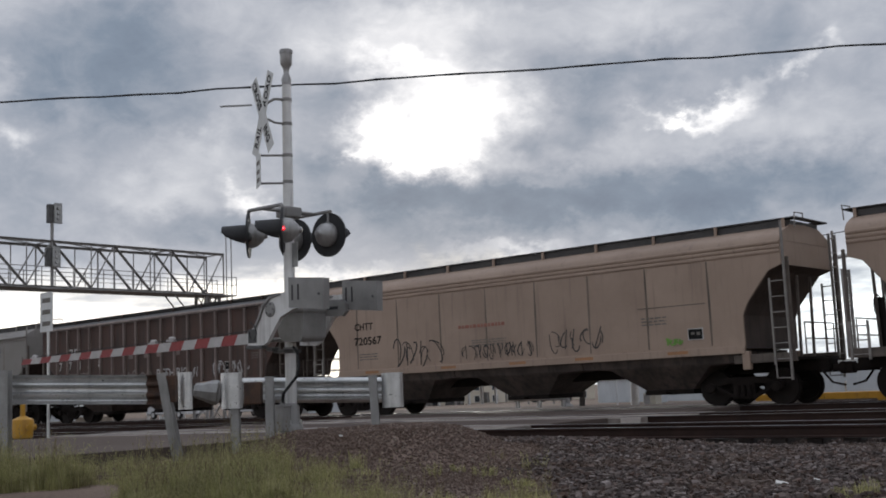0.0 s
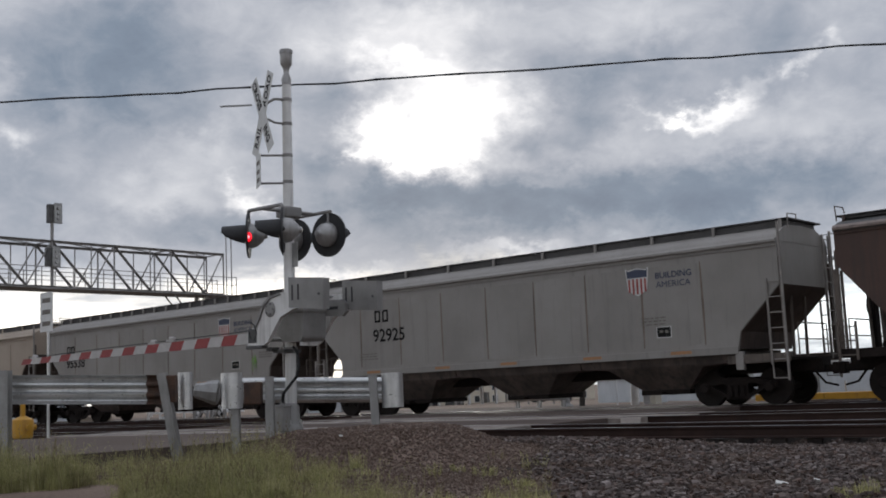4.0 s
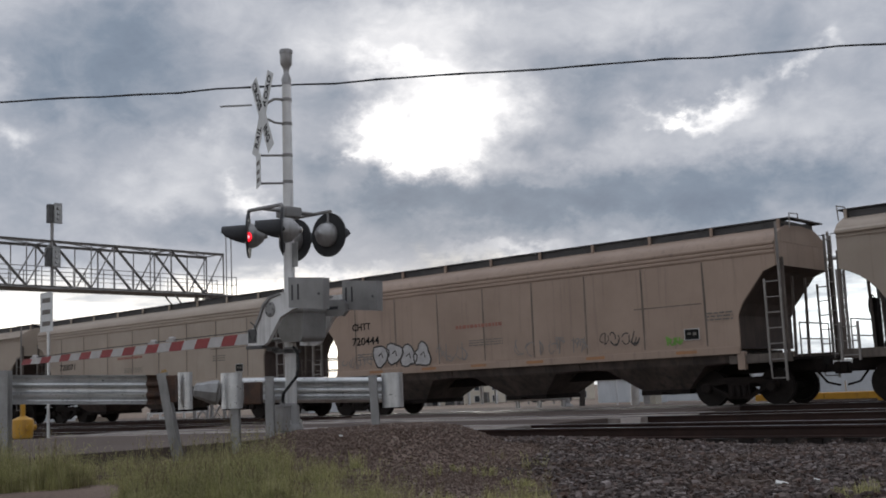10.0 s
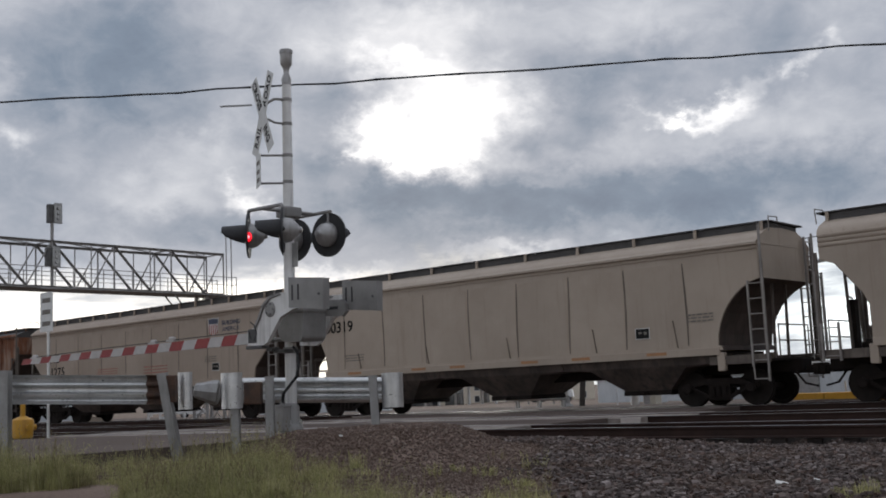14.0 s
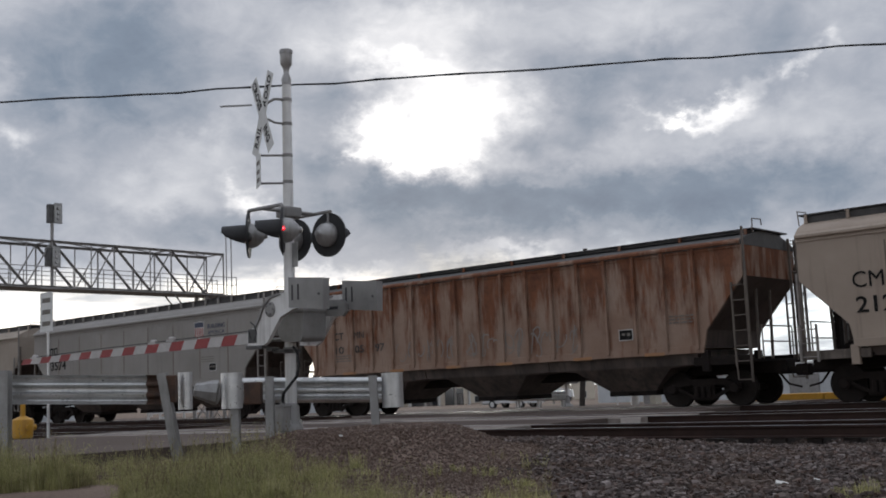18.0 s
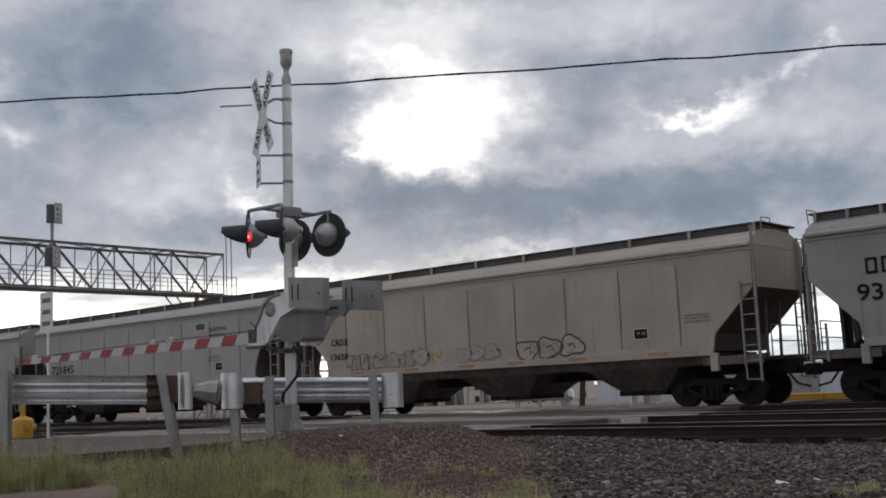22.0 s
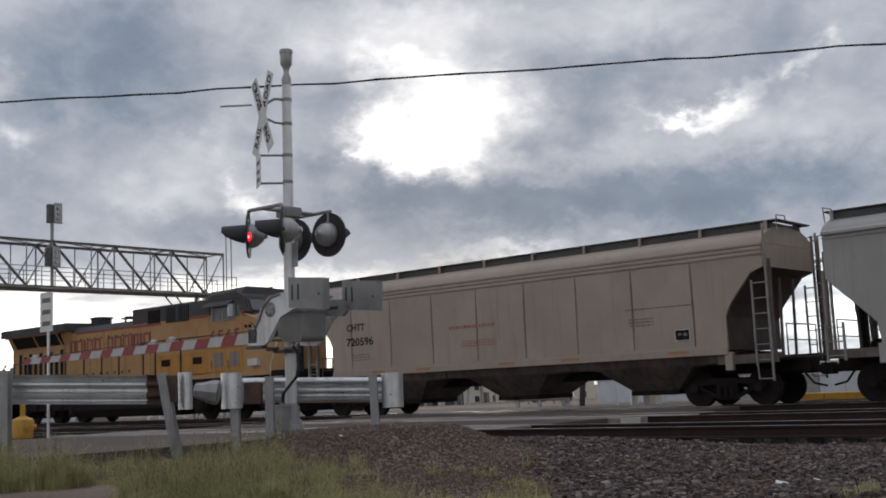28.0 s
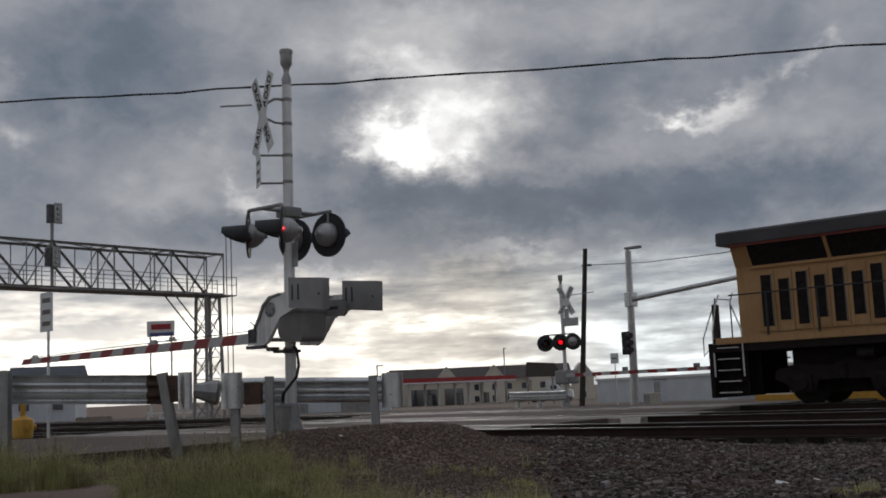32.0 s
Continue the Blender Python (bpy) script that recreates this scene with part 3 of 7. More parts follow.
    part("brake_wheel", wheel.moved(pose(-h + 0.60, 0.75, 2.35)), UNDER, car, "spoked brake wheel")
    part("brake_stand", Shape().box(-h + 0.62, -h + 0.74, 0.6, 0.9, 1.2, 2.55, 0.02), UNDER, car)
    # seams or ribs on the near and far side
    n = 17 if ribbed else 8
    for i in range(n):
        if ribbed:
            x = -x_low + 0.15 + (2 * x_low - 0.3) * i / (n - 1)
            s = Shape().box(x - 0.045, x + 0.045, -w - 0.10, -w + 0.01, sill - 0.04, eave - 0.05, 0.012)
            part("side_rib", s, BROWN_RIB if paint == BROWN else paint, car)
        else:
            x = -x_low + 0.9 + (2 * x_low - 1.8) * i / (n - 1)
            bent = 0.03 if style == "round" else 0.008
            z0, z1 = (sill + 0.12, eave - 0.33) if style == "octagon" else (sill + 0.16, eave - 0.30)
            line = [(x + bent * math.sin(3.0 * k / 9 + i), z0 + (z1 - z0) * k / 9) for k in range(10)]
            part("side_seam", seam(line, w), FADESEAM, car)
            if i < n - 1:
                part("side_sheet", side_sheet(x + 0.012, x + (2 * x_low - 1.8) / (n - 1) - 0.012, z0 - 0.04, z1 + 0.03, w), paint, car)
    return car


FADESEAM = surface("rust_stained_weld_seam", (0.215, 0.17, 0.135), (0.145, 0.112, 0.088), 0.7, scale=2.0, streak=(0.06, 0.05, 0.04), streaks=0.5)


# ---- ground, road and tracks ----
ASPHALT = surface("worn_asphalt", (0.092, 0.072, 0.063), (0.122, 0.097, 0.086), 1.0, gloss=0.03, scale=0.6, fine=80.0, bump=0.25, depth=0.006)
CONCRETE = surface("stained_concrete_panel", (0.31, 0.27, 0.24), (0.18, 0.152, 0.132), 0.95, gloss=0.08, scale=2.0, fine=50.0, bump=0.2, vary=0.12)
RAILSTEEL = surface("rusty_rail_web", (0.05, 0.030, 0.024), (0.032, 0.021, 0.018), 0.8, 0.1, gloss=0.15, scale=3.0)
RAILTOP = surface("polished_rail_head", (0.42, 0.42, 0.43), (0.34, 0.34, 0.35), 0.4, 0.8, scale=2.0, bump=0.02)
TIE = surface("creosoted_tie", (0.035, 0.027, 0.022), (0.022, 0.018, 0.016), 0.9, scale=3.0, fine=25.0, bump=0.4, vary=0.2)
TRACK_NEAR = (15.52, 20.42, 26.47)      # near rail of each of three tracks
ROAD_X0, ROAD_X1 = -25.4, -12.8


def ground_height(x, y):
    z = -0.24
    # left of the road shoulder the verge rises towards the road
    u = min(max((-5.5 - x) / 4.0, 0), 1)
    z += 0.20 * u * u * (3 - 2 * u) * min(max((15.0 - y) / 2.0, 0), 1)
    # gravel mound by the signal
    dx, dy = x + 10.1, y - 10.1
    a, b = dx * 0.75 + dy * 0.66, -dx * 0.66 + dy * 0.75
    r = math.hypot(a / 2.05, b / 2.3)
    m = min(max((1.0 - r) / 0.55, 0), 1)
    z += 0.325 * m * m * (3 - 2 * m)
    z += 0.03 * noise.noise(Vector((x * 0.6, y * 0.6, 0))) + 0.012 * noise.noise(Vector((x * 3, y * 3, 5)))
    if 13.6 < y < 17.6 and x > ROAD_X1:
        z -= 0.07 * min((y - 13.6) / 1.0, 1.0)
    z += fall(y)
    if ROAD_X0 - 1 < x < ROAD_X1 + 0.15:
        z = min(z, -0.16 + fall(y))
    return z


def fall(y):
    """The land drops gently beyond the tracks."""
    if y < 31:
        return 0.0
    if y < 55:
        return -0.52 * (y - 31) / 24
    return -0.52 - 2.6 * min((y - 55) / 190, 1.0)


def sheet(name, xs, ys, height, material, label, category):
    me = bpy.data.meshes.new(name)
    v = [(x, y, height(x, y)) for y in ys for x in xs]
    n = len(xs)
    f = [(j * n + i, j * n + i + 1, (j + 1) * n + i + 1, (j + 1) * n + i) for j in range(len(ys) - 1) for i in range(n - 1)]
    me.from_pydata(v, [], f)
    me.polygons.foreach_set("use_smooth", [True] * len(f))
    me.materials.append(material)
    return tagged(new(name, me), label, category, kind="structure")


def steps(fine0, fine1, step, far):
    out = [fine0 + step * i for i in range(int((fine1 - fine0) / step) + 1)]
    d = step
    while out[-1] < far:
        d *= 1.5
        out.append(out[-1] + d)
    d = step
    while out[0] > -far:
        d *= 1.5
        out.insert(0, out[0] - d)
    return out


ground = sheet("ground", steps(-20.0, 2.0, 0.2, 3000.0), steps(3.0, 17.0, 0.2, 3000.0), ground_height, GROUND_MIX, "flat plain of dry soil and gravel", "ground")


def road_height(y):
    return 0.0 if y > 14.0 else 0.13 * min((14.0 - y) / 3.0, 1.0)


s = Shape()
ys = [-60, -20, 0, 4, 8, 9.5, 11, 12, 13, 14, 14.88]
edge = ROAD_X1 - 0.45
rows = [[(ROAD_X0, y, -0.3), (ROAD_X0, y, road_height(y) - 0.03), ((ROAD_X0 + edge) / 2, y, road_height(y) + 0.03), (edge, y, road_height(y) - 0.02), (edge, y, -0.3)] for y in ys]
s.loft(rows, False)
near_road = tagged(new("road", s.mesh("road", ASPHALT)), "worn grey asphalt road leading up to the tracks", "road", kind="structure")
s = Shape()
for a, b in ((17.68, 19.78), (22.58, 25.83), (28.63, 31.0)):
    s.box(ROAD_X0, ROAD_X1, a, b, -0.3, -0.006)
rows = [[(ROAD_X0, y, -0.6), (ROAD_X0, y, fall(y) * 1.2 - 0.01), (ROAD_X1, y, fall(y) * 1.2 - 0.01), (ROAD_X1, y, -0.6)] for y in (31.0, 36.0, 42.0, 47.0)]
s.loft(rows, False)
mid_road = tagged(new("road", s.mesh("road", ASPHALT)), "worn grey asphalt between the crossing tracks", "road", kind="structure")
s = Shape()
ys = (46.9, 50.0, 55.0, 60.0, 66.0, 72.0, 76.0)
s.loft([[(-420.0, y, fall(y) - 0.16), (320.0, y, fall(y) - 0.16)] for y in ys], False)
far_road = tagged(new("road", s.mesh("road", ASPHALT)), "wide asphalt street running along the tracks", "road", kind="structure")

RAIL_PROFILE = [(-0.07, -0.175), (0.07, -0.175), (0.07, -0.16), (0.012, -0.14), (0.010, -0.045), (0.036, -0.03), (0.036, -0.004), (0.028, 0.0),
                (-0.028, 0.0), (-0.036, -0.004), (-0.036, -0.03), (-0.010, -0.045), (-0.012, -0.14), (-0.07, -0.16)]


def track(y, label):
    """One track: two rails and its ties."""
    t = thing("railway_track", label, "railway track", "tracks of the crossing", "structure")
    for yy in (y, y + 1.505):
        rail = part("rail", Shape().prism([(yy + a, b) for a, b in RAIL_PROFILE], -420, 160, "x"), RAILSTEEL, t, "rusty steel rail")
        part("rail_head", Shape().box(-420, 160, yy - 0.030, yy + 0.030, -0.008, 0.0025), RAILTOP, rail, "polished rail top")
    tie = Shape().box(-0.115, 0.115, -0.04, 2.05, -0.36, -0.18, 0.015).mesh("tie", TIE)
    for i in range(70):
        x = -12.4 + 0.53 * i
        ob = part("tie", tie, None, t)
        ob.matrix_basis = pose(x, y + random.uniform(-0.04, 0.04), random.uniform(-0.01, 0.005), 0, 0, random.uniform(-1.2, 1.2))
    return t


for y in TRACK_NEAR:
    track(y, "railway track with rusty rails on dark ties")


# concrete crossing panels in and beside each track
panel_out = Shape().box(-1.13, 1.13, 0, 0.55, -0.22, 0.0, 0.012).mesh("crossing_panel", CONCRETE)
panel_in = Shape().box(-1.13, 1.13, 0, 1.33, -0.22, -0.002, 0.012).mesh("crossing_panel", CONCRETE)
for k, y in enumerate(TRACK_NEAR):
    pan = thing("crossing_surface", "stained concrete crossing panels between the rails", "crossing panels", "panels of the crossing", "structure")
    for i in range(6):
        x = ROAD_X1 - 1.0 - 2.28 * i + (0.9 if k == 1 else 0.0)
        ob = part("crossing_panel", panel_in, None, pan)
        ob.location = (x, y + 0.087, random.uniform(-0.012, 0.004))
        for yy in (y - 0.63, y + 1.59):
            ob = part("crossing_panel", panel_out, None, pan)
            ob.location = (x - (0.40 if yy < y else 0.0), yy, random.uniform(-0.012, 0.006))

slab = tagged(new("road_edge_slab", Shape().prism([(-12.75, 20.2), (-12.25, 20.2), (-10.45, 17.2), (-10.85, 17.2)], -0.25, -0.005, "z").mesh("road_edge_slab", CONCRETE)), "pale concrete slab at the road's edge between tracks", "slab", kind="structure")

# ---- the near crossing signal ----
ALU = surface("aluminium_paint", (0.74, 0.73, 0.71), (0.62, 0.61, 0.59), 0.45, 0.2, scale=3.0, streak=(0.25, 0.23, 0.21), streaks=0.35, bump=0.06)
CAST = surface("weathered_cast_aluminium", (0.30, 0.29, 0.278), (0.215, 0.207, 0.198), 0.55, 0.25, scale=2.5, streak=(0.20, 0.19, 0.18), streaks=0.15, bump=0.08)
SIGNWHITE = surface("white_sign_face", (0.72, 0.72, 0.70), (0.60, 0.60, 0.57), 0.5, scale=5.0, bump=0.02)
SIGNBACK = surface("bare_sign_back", (0.40, 0.40, 0.39), (0.30, 0.30, 0.29), 0.4, 0.6, scale=5.0, bump=0.02)
BLACK = surface("matt_black_paint", (0.022, 0.022, 0.024), (0.035, 0.034, 0.034), 0.65, scale=6.0, bump=0.05)
DARKBOX = surface("dull_dark_housing", (0.10, 0.098, 0.095), (0.07, 0.068, 0.066), 0.5, 0.3, scale=5.0)
LENS = glassy("dark_red_lens", (0.05, 0.005, 0.006), 0.2)
LIT = glow("lit_red_lamp", (1.0, 0.008, 0.022), 1.7)
HALO = glow("pink_lamp_core", (1.0, 0.25, 0.30), 2.4)
RED_ARM = surface("red_arm_tape", (0.29, 0.032, 0.032), (0.235, 0.03, 0.03), 0.45, scale=6.0, bump=0.03)
WHITE_ARM = surface("white_arm_tape", (0.50, 0.475, 0.455), (0.40, 0.38, 0.36), 0.45, scale=6.0, bump=0.03)
CABLE = surface("black_rubber_cable", (0.02, 0.02, 0.021), None, 0.6, bump=0.05)
FLASHERS = []            # bulbs that turn their lit face to the lens: (bulb, its place, first phase)


def disc_with_peak(seg=28, r=0.33):
    return Shape().turned([(0.02, -0.012), (r, -0.012), (r, 0.012), (0.02, 0.012)], seg, "y")


def hood_shape(length=0.36):
    """A long visor open below, along -y."""
    s = Shape()
    rows = []
    for j in range(8):
        y = -0.02 - length * j / 7
        a0 = 1.28 - 0.55 * (j / 7) ** 1.5
        rows.append([(0.165 * math.sin(a * a0 * math.pi / 1.28 * 0.70), y, 0.165 * math.cos(a * a0 * math.pi / 1.28 * 0.70) - 0.02 * j / 7) for a in [k / 8 - 1 for k in range(17)]])
    s.loft(rows)
    inner = [[(x * 0.95, y, z * 0.95) for x, y, z in r] for r in rows]
    s.loft(inner)
    return s


DISC = disc_with_peak().mesh("background_disc", BLACK)
HOOD = hood_shape().mesh("hood", BLACK)
HOOD_SHORT = hood_shape(0.30).mesh("hood", BLACK)
LAMP_GREY = surface("grey_lamp_enamel", (0.40, 0.39, 0.38), (0.30, 0.29, 0.28), 0.38, 0.45, scale=6.0, streak=(0.18, 0.17, 0.16), streaks=0.35, bump=0.06)
HOUSING = Shape().turned([(0.18, 0.0), (0.185, 0.05), (0.165, 0.12), (0.10, 0.20), (0.05, 0.235), (0.045, 0.27), (0.02, 0.28)], 24, "y").mesh("housing", LAMP_GREY)
LENS_MESH = Shape().turned([(0.15, -0.02), (0.15, -0.03), (0.12, -0.05), (0.06, -0.062), (0.005, -0.066)], 20, "y").mesh("lens", LENS)


def bulb_mesh(r=0.05, d=0.03, core=True):
    """A small signal bulb, one half lit and one half dark."""
    s = Shape().turned([(0.004, -d), (r * 0.34, -d * 0.9), (r * 0.9, -d * 0.42), (r, 0), (r * 0.9, d * 0.42), (r * 0.5, d * 0.83), (0.004, d)], 16, "y")
    me = s.mesh("bulb", LIT)
    me.materials.append(DARKBOX)
    me.materials.append(HALO if core else LIT)
    for p in me.polygons:
        p.material_index = 1 if p.center.y > -0.25 * d else (2 if p.center.y < -d * 0.88 else 0)
    return me


BULB = bulb_mesh()
WIDE_BULB = BULB.copy()
BULB.transform(Matrix.Diagonal((0.62, 1, 0.72, 1)))
WIDE_BULB.transform(Matrix.Diagonal((1.0, 1, 1.5, 1)))


def flasher(parent, x, y, z, turn, phase, side=1, lit_front=False):
    """One lamp of a crossing signal: disc, hood, housing, lens and a bulb that shows at the side port."""
    lamp = new("flashing_light")
    lamp.parent = parent
    lamp.matrix_basis = pose(x, y, z, 0, 0, turn)
    part("background_disc", DISC, None, lamp, "matt black round background")
    part("hood", HOOD_SHORT if 150 < turn < 200 else HOOD, None, lamp)
    part("housing", HOUSING, None, lamp, "grey cast lamp housing")
    part("lens", LENS_MESH, None, lamp, "dark red lens")
    return lamp


def crossbuck(parent, m, blade=1.30, text=True):
    for k, (a, pair) in enumerate(((62, ("RAIL", "ROAD")), (-62, ("CROSS", "ING")))):
        b = new("crossbuck_blade", Shape().box(-blade / 2, blade / 2, -0.003 - 0.006 * k, 0.003 - 0.006 * k, -0.115, 0.115, 0.0025).mesh("crossbuck_blade", SIGNWHITE))
        b.parent = parent
        b.matrix_basis = m @ pose(0, 0, 0, 0, -a, 0)
        if text:
            for j, word in enumerate(pair):
                me = lettering(word, 0.125, BLACKLET, 1.05, 0.92, 0.02)
                w = max(v.co.x for v in me.vertices)
                t = part("lettering", me, None, b)
                t.location = (0.36 * (2 * j - 1) - w / 2, -0.0065 - 0.006 * k, -0.0625)


def near_signal():
    t = thing("crossing_signal", "silver crossing signal mast with flashing lights and lowered gate", "crossing signal", m=pose(-12.34, 10.71, 0, 0, 1.0, 0))
    part("mast", Shape().tube([(0, 0, 0.2), (0, 0, 3.0), (0, 0, 5.45)], [0.083, 0.08, 0.068], 20), ALU, t)
    for z in (1.2, 3.9, 5.15, 4.30, 4.78):
        part("mast_band", Shape().tube([(0, 0, z - 0.025), (0, 0, z + 0.025)], 0.078, 16), CAST, t)
    part("bell", Shape().turned([(0.07, 5.38), (0.075, 5.47), (0.04, 5.56), (0.045, 5.62), (0.075, 5.68), (0.088, 5.70), (0.092, 5.86), (0.10, 5.865), (0.10, 5.915), (0.09, 5.925), (0.02, 5.93)], 24), LAMP_GREY, t, "grey bell and mast cap")
    part("base_casting", Shape().turned([(0.17, 0.18), (0.17, 0.30), (0.15, 0.33), (0.125, 0.36), (0.115, 0.58), (0.09, 0.64)], 20), CAST, t)
    for a in range(4):
        c, d = 0.135 * math.cos(a * math.pi / 2 + 0.7), 0.135 * math.sin(a * math.pi / 2 + 0.7)
        part("anchor_bolt", Shape().tube([(c, d, 0.28), (c, d, 0.40)], 0.016, 6), GALV, t)
    part("junction_box", Shape().box(-0.13, 0.10, -0.24, -0.09, 0.24, 0.60, 0.02).box(-0.145, 0.115, -0.255, -0.085, 0.585, 0.625, 0.012), CAST, t, "grey steel junction box")
    # signs
    f = pose(-0.165, -0.33, 4.91, 0, 0, -16)
    crossbuck(t, f)
    part("sign_bracket", Shape().tube([(0, -0.05, 5.15), (-0.10, -0.16, 5.16), (-0.19, -0.31, 5.05)], 0.022, 8).tube([(0, -0.05, 4.78), (-0.10, -0.15, 4.80), (-0.19, -0.30, 4.88)], 0.018, 8), CAST, t)
    part("sign_edge_bar", Shape().bar((-0.30, -0.42, 5.06), (-0.62, -0.76, 5.04), 0.035, 0.02), SIGNBACK, t)
    s = Shape().box(-0.19, 0.19, -0.004, 0.004, -0.24, 0.24, 0.003)
    plate = part("tracks_sign", s, SIGNWHITE, t, "white sign plate below the crossbuck")
    plate.matrix_basis = pose(-0.24, -0.36, 4.06, 0, 0, -30)
    for z in (0.12, -0.02, -0.14):
        part("sign_bar", Shape().box(-0.12, 0.12, -0.008, -0.0045, z - 0.03, z + 0.03), FADELET, plate)
    for z in (4.30, 3.88):
        part("sign_bracket", Shape().tube([(0, -0.05, z), (-0.25, -0.33, z)], 0.017, 8), CAST, t)
    # lamps on two cross arms
    part("cross_arm", Shape().tube([(-0.31, -0.5, 3.43), (-0.29, -0.5, 3.46), (0.43, -0.5, 3.46), (0.45, -0.5, 3.42)], 0.028, 10).tube([(0, -0.5, 3.46), (0, 0.5, 3.46)], 0.03, 10)
         .tube([(-0.38, 0.5, 3.46), (0.38, 0.5, 3.46)], 0.028, 10), CAST, t)
    part("arm_junction_box", Shape().box(-0.13, 0.13, -0.14, 0.16, 3.36, 3.52, 0.03), CAST, t)
    for x in (-0.38, 0.38):
        flasher(t, x + 0.07, -0.5, 3.09, -45, 0)
        part("lamp_hanger", Shape().tube([(x + 0.07, -0.5, 3.44), (x + 0.07, -0.5, 3.27)], 0.025, 8), CAST, t)
        flasher(t, x - 0.05, 0.5, 3.11, 186, 0)
        part("lamp_hanger", Shape().tube([(x - 0.05, 0.5, 3.44), (x - 0.05, 0.5, 3.30)], 0.025, 8), CAST, t)
    part("mast_tag", Shape().box(0.06, 0.20, -0.01, 0.0, 2.62, 2.98, 0.004), SIGNBACK, t)
    # gate mechanism and counterweight arms
    mech = Shape()
    out = [(-0.02, 2.0), (-0.02, 1.74)] + [(0.16 - 0.18 * math.cos(a), 1.72 - 0.20 * math.sin(a)) for a in (0.2, 0.5, 0.8, 1.1, 1.4)] + [(0.44 + 0.08 * math.sin(a), 1.60 - 0.08 * math.cos(a)) for a in (0.1, 0.6, 1.1, 1.5)] + [(0.54, 2.0)]
    mech.prism(out, -0.22, 0.22)
    part("gate_mechanism", mech, CAST, t, "grey rounded gate mechanism housing")
    part("mechanism_cover", Shape().box(-0.03, 0.555, -0.235, 0.235, 1.93, 2.06, 0.02), CAST, t, "housing lid")
    for z in (1.36, 2.04):
        part("mast_clamp", Shape().tube([(0, 0, z), (0, 0, z + 0.09)], 0.105, 16), CAST, t)
    part("mount_plate", Shape().box(-0.16, 0.10, -0.20, 0.12, 1.37, 1.42, 0.008).box(-0.24, -0.10, -0.26, -0.12, 1.40, 1.46, 0.01), DARKBOX, t)
    arm = [(-0.325, 1.49), (-0.32, 1.69), (-0.165, 1.74), (-0.055, 1.895), (0.025, 2.05), (0.175, 2.165), (0.40, 2.20), (0.76, 2.20), (0.83, 1.98), (0.645, 1.945), (0.405, 1.86), (0.275, 1.705), (0.12, 1.52), (0.025, 1.475)]
    for y in (-0.50, 0.50):
        a = part("counterweight_arm", Shape().prism(arm, y - 0.03, y + 0.03), ALU, t, "grey cast counterweight arm")
        part("arm_flange", Shape().prism([(p[0], p[1]) for p in arm[2:7]] + [(p[0] + 0.03, p[1] - 0.03) for p in arm[6:1:-1]], y - 0.055, y - 0.028), CAST, a)
        part("arm_hub", Shape().turned([(0.07, -0.05), (0.11, -0.04), (0.11, 0.04), (0.07, 0.05)], 16, "y", (0.19, y, 1.98)), CAST, a)
        for k in range(5):
            q = k * 2 * math.pi / 5
            part("bolt", Shape().tube([(0.19 + 0.075 * math.cos(q), y - 0.055, 1.98 + 0.075 * math.sin(q)), (0.19 + 0.075 * math.cos(q), y + 0.055, 1.98 + 0.075 * math.sin(q))], 0.014, 6), DARKBOX, a)
        if y > 0:
            link = part("weight_link", Shape().prism([(0.22, 1.90), (0.22, 2.12), (0.86, 2.10), (0.93, 2.04), (0.93, 1.92), (0.86, 1.86)], y - 0.27, y - 0.21), CAST, a, "slotted link bar")
            part("slot", Shape().box(0.42, 0.78, y - 0.274, y - 0.269, 1.965, 2.01), BLACK, link)
        dx = 0.0 if y < 0 else 0.02
        w = part("counterweight", Shape().prism([(0.785 + dx, 1.96), (0.78 + dx, 2.38), (1.485 + dx, 2.32), (1.475 + dx, 1.90)], y - 0.20, y - 0.085), CAST, t, "grey rectangular counterweight plate")
        for d in (0.08, 0.20):
            part("weight_slot", Shape().box(0.78 + dx + d - 0.014, 0.78 + dx + d + 0.014, y - 0.204, y - 0.198, 2.06, 2.27), BLACK, w)
        part("bolt", Shape().tube([(1.40 + dx, y - 0.215, 2.11), (1.40 + dx, y - 0.14, 2.11)], 0.016, 8), DARKBOX, w)
    part("arm_spacer", Shape().tube([(-0.18, -0.5, 1.57), (-0.18, 0.5, 1.57)], 0.03, 8), CAST, t)
    part("arm_shaft", Shape().tube([(0.19, -0.5, 1.98), (0.19, 0.5, 1.98)], 0.05, 10), CAST, t)
    part("arm_bracket", Shape().box(-0.33, 0.02, -0.56, -0.44, 1.43, 1.48, 0.01).box(-0.30, -0.12, -0.545, -0.525, 1.52, 1.72, 0.01), DARKBOX, t)
    part("arm_cable", Shape().tube([(-0.22, -0.56, 1.82), (-0.10, -0.58, 1.76), (-0.06, -0.58, 1.64), (-0.12, -0.58, 1.55), (-0.21, -0.57, 1.58), (-0.25, -0.56, 1.68)], 0.008, 6), CABLE, t)
    part("supply_cable", Shape().tube([(0.20, -0.12, 1.45), (0.33, -0.16, 1.36), (0.37, -0.17, 1.18), (0.33, -0.18, 1.02), (0.18, -0.2, 0.88), (0.06, -0.2, 0.78), (0.0, -0.17, 0.62)], 0.021, 8), CABLE, t, "thick black cable")
    part("cable_clip", Shape().tube([(0.0, -0.17, 0.60), (0.0, -0.17, 0.68)], 0.035, 8), CAST, t)
    # gate arm in red and white
    n = 20
    x0, x1, y, z0, z1 = -0.30, -6.86, -0.47, 1.59, 1.46
